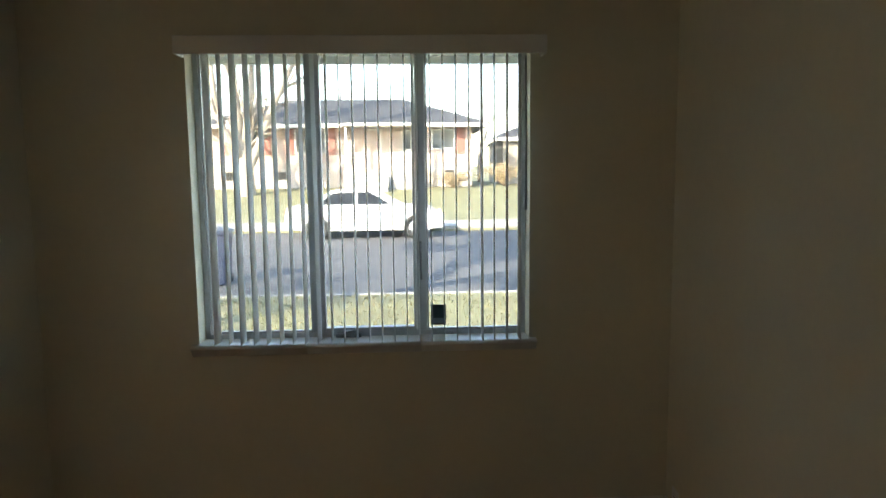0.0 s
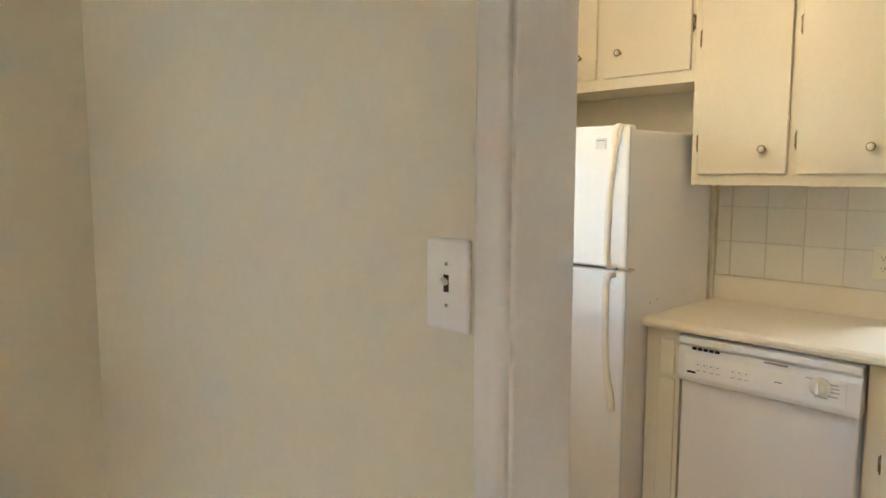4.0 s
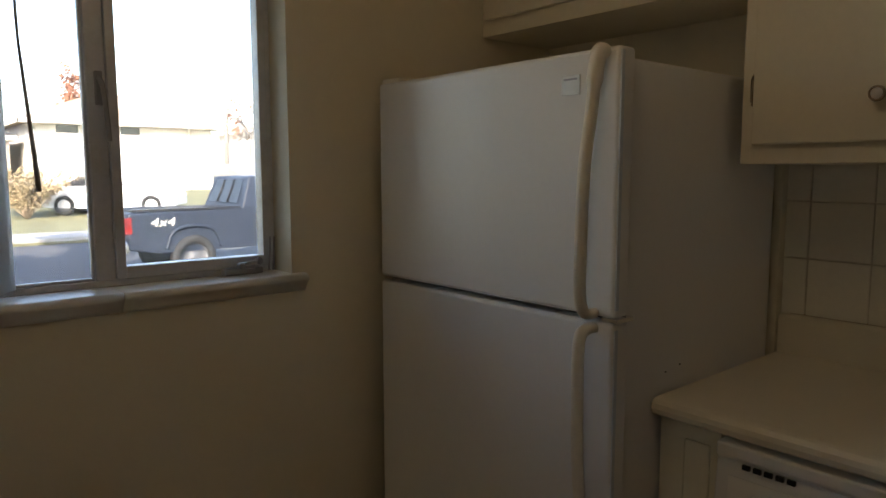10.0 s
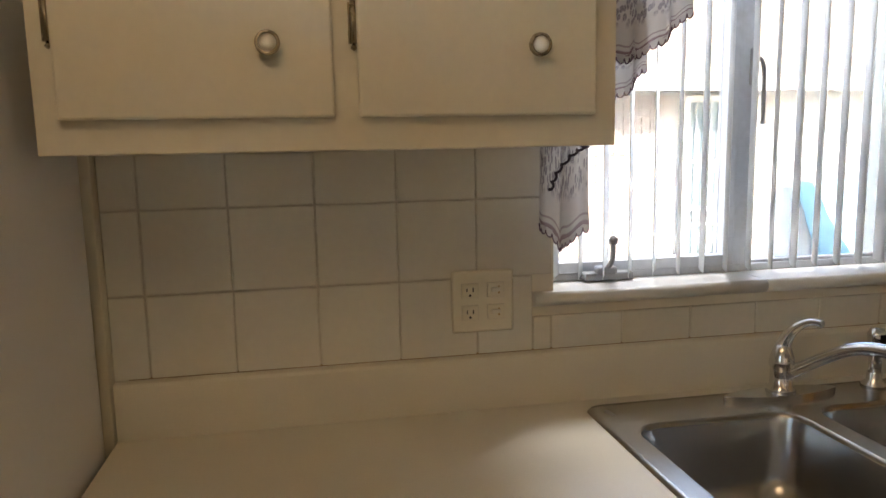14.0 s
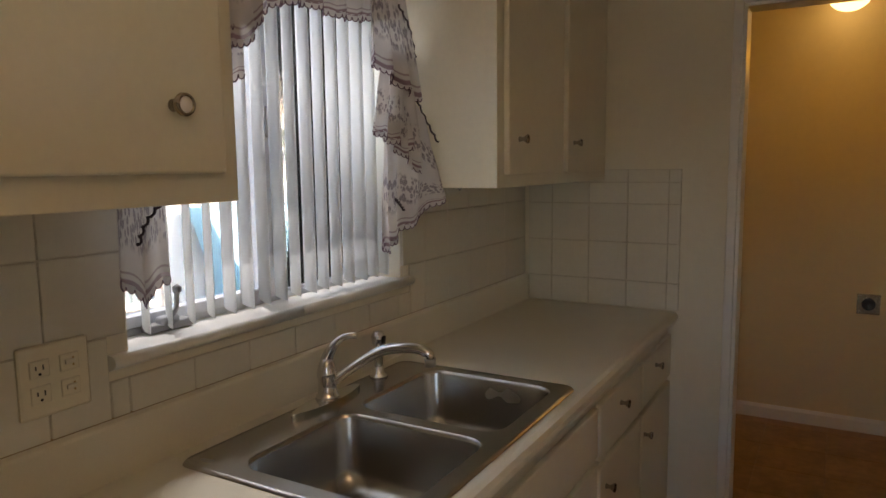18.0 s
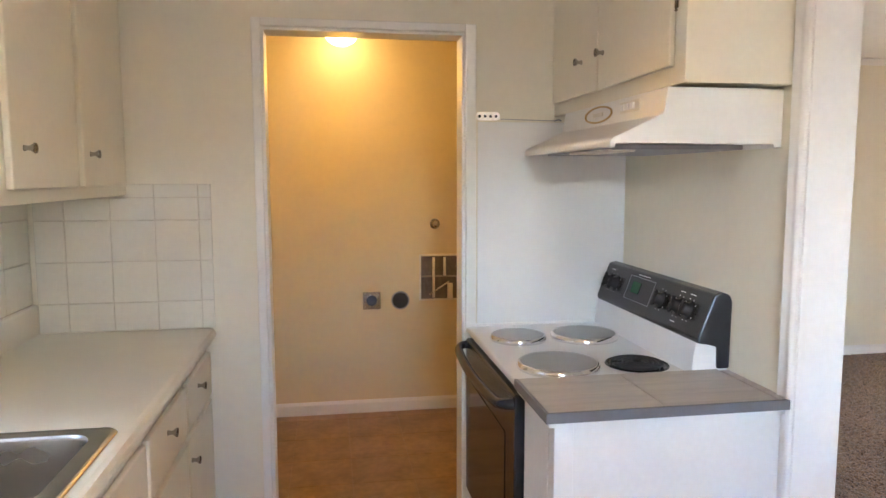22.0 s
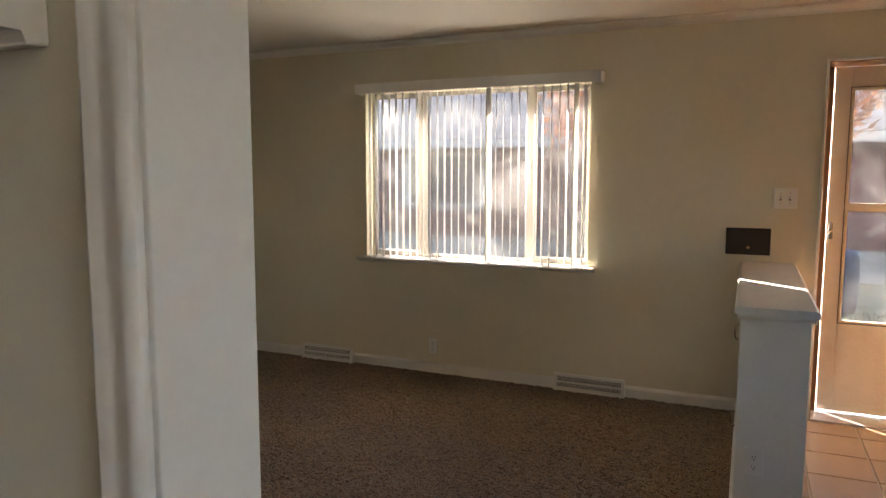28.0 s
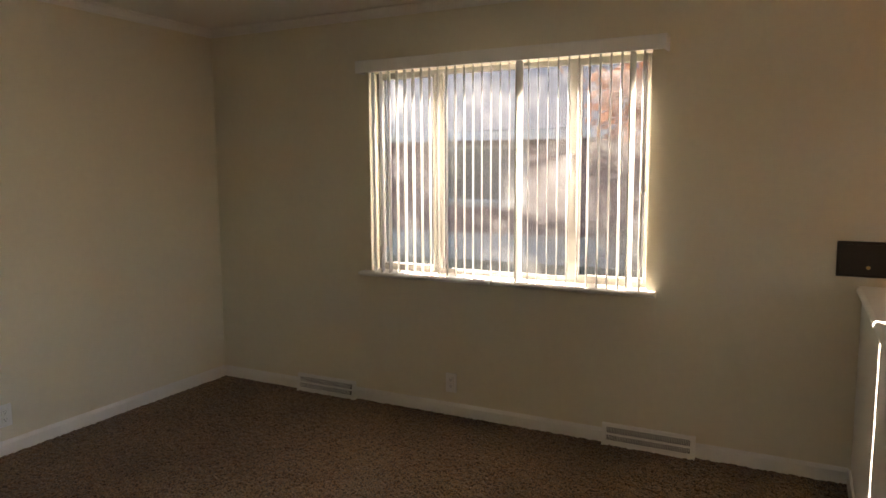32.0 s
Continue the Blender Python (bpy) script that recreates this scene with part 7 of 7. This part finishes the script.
tier(cur, [(1.09, 2.09), (1.17, 2.09), (1.25, 2.07)], [(1.10, 1.80), (1.15, 1.745), (1.29, 1.73)], 30, 3.664, 8, 3)
tier(cur, [(1.15, 1.82), (1.22, 1.84), (1.29, 1.84)], [(1.14, 1.685), (1.24, 1.61), (1.35, 1.60)], 26, 3.680, 9, 3)
tier(cur, [(1.22, 1.70), (1.29, 1.72), (1.355, 1.70)], [(1.22, 1.585), (1.30, 1.52), (1.405, 1.48)], 26, 3.690, 10, 3)
tier(cur, [(1.335, 1.60), (1.38, 1.62), (1.42, 1.58)], [(1.334, 1.288), (1.385, 1.255), (1.418, 1.30)], 24, 3.698, 11, 1.5)
for chain in ([(0.585, 1.915), (0.535, 1.865), (0.505, 1.79)], [(3.662, 0.49, 1.675), (3.63, 0.489, 1.612), (3.596, 0.489, 1.555)], [(0.618, 1.40), (0.60, 1.388), (0.58, 1.37)], [(1.42, 1.36), (1.405, 1.395), (1.37, 1.43), (1.345, 1.44)],
              [(1.25, 1.93), (1.30, 1.82), (1.355, 1.70), (1.40, 1.56)]):
    pts = smooth_path([(p[0] if len(p) == 3 else 3.655, p[-2], p[-1]) for p in chain], 14)
    part("ruffle_edge", tube(bmesh.new(), [p + Vector((0, 0.004 * math.sin(i * 1.1), 0.003 * math.cos(i * 1.1))) for i, p in enumerate(pts)], 0.0026, 6), CORD, cur, "dark gathered edge")


# ---- half wall, registers and wall box of the living room ----
hw = thing("half_wall", (-1.8, 1.138, 0), "white painted half wall with a moulded cap beside the entry", "half wall")
part("body", B(WEST + 0.0005, -1.05, 1.014, 1.27, 0.0, 0.893, 0.003), TRIM, hw)
part("cap", prism(bmesh.new(), [(0.99, 0.925), (0.995, 0.938), (1.005, 0.944), (1.282, 0.944), (1.292, 0.938), (1.297, 0.925), (1.294, 0.913), (0.993, 0.913)], lambda u, v, d: (d, u, v), WEST + 0.0005, -1.018, 0.002), TRIM, hw, "white wooden cap board")
part("cap_moulding", B(WEST + 0.0005, -1.034, 1.002, 1.284, 0.893, 0.913, 0.006), TRIM, hw)
part("side_baseboard", B(WEST + 0.014, -1.05, 1.001, 1.0135, 0.0, 0.085, 0.003), TRIM, hw)
g = bmesh.new()
for z in (0.83, 0.47):
    tube(g, smooth_path([(-1.075, 1.011, z + 0.03), (-1.075, 1.0, z + 0.025), (-1.072, 0.996, z), (-1.075, 1.0, z - 0.025), (-1.075, 1.011, z - 0.03)], 4), 0.004, 6)
part("hinge", g, NICKEL, hw, "small metal hinges on the side")
endp = lambda u, v, z: (-1.05 - v, u, z)
plate("wall_outlet", "white duplex outlet on the end of the half wall", endp, 1.088, 0.308, 0.08, 0.118, [("socket", 0, 0.02), ("socket", 0, -0.02)])


def register(y0, y1):
    t = thing("floor_register", (WEST + 0.02, (y0 + y1) / 2, 0.0), "white metal baseboard heating register", "vent", "registers along the window wall")
    g = prism(bmesh.new(), [(WEST + 0.014, 0.004), (WEST + 0.045, 0.004), (WEST + 0.04, 0.02), (WEST + 0.026, 0.118), (WEST + 0.02, 0.124), (WEST + 0.014, 0.124)], lambda u, v, d: (u, d, v), y0, y1, 0.002)
    part("housing", g, TRIM, t)
    for za, zb in ((0.036, 0.062), (0.074, 0.104)):
        g = bmesh.new()
        f = lambda z: WEST + 0.04 - (z - 0.02) * 0.143 + 0.0012
        vs = [g.verts.new(p) for p in ((f(za), y0 + 0.025, za), (f(za), y1 - 0.025, za), (f(zb), y1 - 0.025, zb), (f(zb), y0 + 0.025, zb))]
        g.faces.new(vs)
        # flat dark face on the closed housing, painted as the shade behind the fins
        part("grille_opening", g, GRILLE, t)
        g = bmesh.new()
        n = int((y1 - y0 - 0.05) / 0.0085)
        for i in range(n):
            y = y0 + 0.027 + i * 0.0085
            tube(g, [(f(za) + 0.001, y, za), (f(zb) + 0.001, y + 0.003, zb)], 0.0021, 4)
        tagged(part("fin", g, TRIM, t), kind="stuff")
    part("damper_lever", B(WEST + 0.036, WEST + 0.048, (y0 + y1) / 2 - 0.004, (y0 + y1) / 2 + 0.004, 0.064, 0.072, 0.001), TRIM, t)
    return t


register(-2.20, -1.735)
register(-0.143, 0.333)
bx = thing("wall_box", (WEST, 1.028, 0.985), "flat dark brown metal box cover on the wall", "mailbox")
part("cover", LB(westw, 0.905, 1.152, -0.012, -0.0005, 0.985, 1.146, 0.004), surface("dark_brown_metal", (0.035, 0.027, 0.022), 0.42, 0.5, var=0.15), bx)
part("inner_panel", LB(westw, 0.92, 1.137, -0.0145, -0.012, 0.999, 1.132, 0.002), surface("brown_metal", (0.045, 0.035, 0.028), 0.4, 0.5, var=0.15), bx)
part("pull", lathe(bmesh.new(), [(0, 0.012), (0.007, 0.010), (0.009, 0.004), (0.006, 0)], westw(1.03, -0.0145, 1.03), (1, 0, 0), 14), BRASS, bx)


# ---- front door ----
y0, y1, zt = DOOR_W[0], DOOR_W[1], DOOR_W[3]
g = bmesh.new()
JW = surface("varnished_jamb", (0.27, 0.15, 0.075), 0.35, var=0.2, scale=2, fine=20, squash=(6, 6, 0.5))
for a, b in ((y0, y0 + 0.008), (y1 - 0.008, y1)):
    box(g, WEST - 0.2, WEST + 0.001, a, b, 0.0, zt, 0.002)
box(g, WEST - 0.2, WEST + 0.001, y0 + 0.008, y1 - 0.008, zt - 0.012, zt, 0.002)
dr = structure("door_1", g, JW, "front doorway with varnished jambs, storm door shut, wooden door open", "door")
g = bmesh.new()
for a, b in ((y0 - 0.012, y0 + 0.004), (y1 - 0.004, y1 + 0.012)):
    box(g, WEST, WEST + 0.012, a, b, 0.0, zt + 0.012, 0.003)
box(g, WEST, WEST + 0.012, y0 + 0.004, y1 - 0.004, zt - 0.004, zt + 0.012, 0.003)
part("casing", g, TRIM, dr)
# strip added to block the bright slit beside the storm door
part("slit_cover", B(WEST - 0.176, WEST - 0.157, y0 + 0.008, y0 + 0.046, 0.022, zt - 0.012, 0.002), JW, dr)
part("threshold", B(WEST - 0.2, WEST + 0.02, y0 + 0.008, y1 - 0.008, 0.0, 0.022, 0.004), ALU, dr, "worn metal threshold")
SX = WEST - 0.2
sdoor = thing("storm_door", (SX, (y0 + y1) / 2, 0.03), "closed cream storm door with two hazy glass panes", "door")
a, b = y0 + 0.05, y1 - 0.012
g0, g1, gz0, gz1, gm = 1.545, 2.24, 0.577, 1.97, 1.274
CREAMD = surface("cream_storm_door", (0.76, 0.755, 0.71), 0.42, var=0.05, scale=3, stain=(0.5, 0.42, 0.3), amount=0.25)
g = bmesh.new()
box(g, SX, SX + 0.02, a, g0, 0.03, zt - 0.014, 0.003)
box(g, SX, SX + 0.02, g1, b, 0.03, zt - 0.014, 0.003)
box(g, SX, SX + 0.02, g0, g1, gz1, zt - 0.014, 0.003)
box(g, SX, SX + 0.02, g0, g1, 0.03, gz0, 0.003)
part("panel", g, CREAMD, sdoor)
part("kick_fold", B(SX + 0.02, SX + 0.024, a + 0.02, b - 0.02, 0.06, 0.085, 0.0015), CREAMD, sdoor)
for z0, z1 in ((gz0, gm - 0.008), (gm + 0.008, gz1)):
    f = part("pane_frame", ring(bmesh.new(), lambda u, v, z: (SX + v, u, z), g0 + 0.001, g1 - 0.001, 0.002, 0.024, z0, z1, 0.016), AGED, sdoor)
    p = part("pane", B(SX + 0.010, SX + 0.013, g0 + 0.012, g1 - 0.012, z0 + 0.012, z1 - 0.012), HAZY, f, "hazy, fogged glass")
    p.visible_shadow = False
for z0, z1 in ((gz0, gm - 0.008), (gm + 0.008, gz1)):
    part("gasket", ring(bmesh.new(), lambda u, v, z: (SX + v, u, z), g0 - 0.004, g1 + 0.004, 0.0205, 0.0225, z0 - 0.004, z1 + 0.004, 0.004), DARK, sdoor, "thin dark rubber gasket")
part("mid_rail", B(SX + 0.004, SX + 0.037, g0, g1, gm - 0.012, gm + 0.012, 0.003), AGED, sdoor)
part("closer_tube", cyl(bmesh.new(), (SX + 0.05, 1.90, 0.472), (SX + 0.052, 2.23, 0.462), 0.0125, 14), AGED, sdoor, "door closer tube")
g = bmesh.new()
cyl(g, (SX + 0.052, 2.23, 0.462), (SX + 0.056, b, 0.46), 0.005, 8)
box(g, SX + 0.02, SX + 0.058, 1.87, 1.907, 0.46, 0.487, 0.004)
box(g, SX + 0.04, SX + 0.07, b - 0.03, b, 0.45, 0.475, 0.004)
part("closer_bracket", g, BRASS, sdoor)
g = bmesh.new()
box(g, SX + 0.02, SX + 0.035, a + 0.012, a + 0.035, 1.08, 1.18, 0.004)
tube(g, smooth_path([(SX + 0.035, a + 0.024, 1.14), (SX + 0.075, a + 0.02, 1.138), (SX + 0.085, a + 0.005, 1.12)], 4), 0.006, 8)
part("latch_handle", g, CHROME, sdoor, "small metal latch handle")
g = bmesh.new()
box(g, SX + 0.02, SX + 0.05, 1.86, 1.92, zt - 0.075, zt - 0.055, 0.004)
cyl(g, (SX + 0.05, 1.9, zt - 0.06), (SX + 0.055, 2.02, zt - 0.082), 0.008, 10)
for i in range(22):
    s = i / 21
    lathe(g, [(0, -0.004), (0.004, 0), (0, 0.004)], (SX + 0.05, 2.03 + 0.26 * s, zt - 0.086 - 0.02 * math.sin(math.pi * s) + 0.03 * s * s), (0, 0, 1), 6)
for i in range(34):
    lathe(g, [(0, -0.004), (0.0032, 0), (0, 0.004)], (SX + 0.03 + 0.001 * math.sin(i), 2.286 + 0.0015 * math.sin(i * 0.7), 2.01 - 0.0088 * i), (0, 0, 1), 5)
part("chain_closer", g, BRASS, sdoor, "spring chain stop")

leaf = thing("front_door", (WEST, 2.316, 0.01), "red-brown varnished wooden front door standing open", "door")
leaf.rotation_euler[2] = radians(-2.4)
LX0, LX1, LY0, LY1 = WEST + 0.014, WEST + 0.915, 2.316, 2.358
slab = part("leaf", B(LX0, LX1, LY0, LY1, 0.014, 2.055, 0.004), WOOD, leaf)
g = bmesh.new()
lathe(g, [(0, 0.0), (0.032, 0), (0.03, 0.006), (0.012, 0.012), (0.011, 0.045), (0.02, 0.05), (0.027, 0.062), (0.026, 0.075), (0.014, 0.084), (0, 0.085)], (WEST + 0.835, LY0, 0.915), (0, -1, 0), 24)
part("door_knob", g, BRASS, slab, "brass door knob")
g = bmesh.new()
lathe(g, [(0, 0.012), (0.012, 0.012), (0.028, 0.008), (0.031, 0)], (WEST + 0.835, LY0, 1.115), (0, -1, 0), 24)
box(g, WEST + 0.831, WEST + 0.839, LY0 - 0.026, LY0 - 0.01, 1.10, 1.13, 0.002)
part("deadbolt", g, BRASS, slab, "brass deadbolt")
part("peephole", lathe(bmesh.new(), [(0, 0.002), (0.006, 0.003), (0.009, 0.004), (0.01, 0)], (WEST + 0.45, LY0, 1.6), (0, -1, 0), 14), DARK, slab)
for z in (0.25, 1.05, 1.85):
    part("hinge", cyl(bmesh.new(), (WEST + 0.006, LY0 - 0.004, z - 0.05), (WEST + 0.006, LY0 - 0.004, z + 0.05), 0.006, 10), BRASS, leaf)


# ---- floor tiles ----
def floor_tiles(parent, name, x0, x1, y0, y1, step, off, z, gap, mat, th):
    shared = {}
    xs = [x0] + [v for v in [off[0] + step * i for i in range(-30, 30)] if x0 + 0.02 < v < x1 - 0.02] + [x1]
    ys = [y0] + [v for v in [off[1] + step * i for i in range(-30, 30)] if y0 + 0.02 < v < y1 - 0.02] + [y1]
    for a, b in zip(xs, xs[1:]):
        for c, d in zip(ys, ys[1:]):
            key = (round(b - a, 3), round(d - c, 3))
            if key not in shared:
                shared[key] = mesh_of(B(gap / 2, key[0] - gap / 2, gap / 2, key[1] - gap / 2, 0, th, min(0.003, th * 0.5), 1), name, mat)
            ob = new("tile", shared[key])
            ob.parent = parent
            ob.location = (a, c, z)


floor_tiles(bed, "entry_tile", WEST + 0.02, -1.025, 1.272, 2.438, 0.305, (-2.09, 1.645), 0.003, 0.008, ENTRY, 0.009)
floor_tiles(laundry_floor, "vinyl_tile", PART_E + 0.002, EAST - 0.002, LSOUTH + 0.014, NORTH - 0.01, 0.305, (2.3, -1.1), 0.001, 0.0015, VINYLF, 0.004)


# bricks of the neighbouring houses, the nearest laid singly
def brick_face(parent, P, u0, u1, z0, z1, mat, skips, limit=300):
    unit = mesh_of(lbox(bmesh.new(), lambda u, v, z: Vector(P(u, v, z)) - Vector(P(0, 0, 0)), 0.006, 0.204, 0.002, 0.016, 0.005, 0.066), "brick", mat)
    bm = bmesh.new()
    k, n = 0, 0
    z = z0
    while z < z1 - 0.05:
        u = u1 - 0.21 - (0.105 if k % 2 else 0)
        while u > u0:
            if not any(u + 0.2 > a and u < b and z + 0.06 > c and z < d for a, b, c, d in skips):
                if n < limit:
                    ob = new("brick", unit)
                    ob.parent = parent
                    ob.location = Vector(P(u, 0, z)) - ORIGIN[parent.name]
                    n += 1
                else:
                    lbox(bm, P, u + 0.006, u + 0.204, 0.002, 0.016, z + 0.005, z + 0.066)
            u -= 0.21
        z += 0.071
        k += 1
    if len(bm.verts):
        tagged(part("bricks", bm, mat, parent), kind="stuff")
    else:
        bm.free()


brick_face(hb, FB, -9.0, 3.45, 0.1, 2.1, BRICKR, [(-6.35, -4.35, 0.7, 2.0), (-1.35, 0.25, 0.7, 2.0)])
brick_face(he, lambda u, v, z: FE(u, 0.03 + v, z), -3.3, 0.4, 0.0, 1.98, BRICKL, [(-3.2, -2.1, -1, 2.1)])
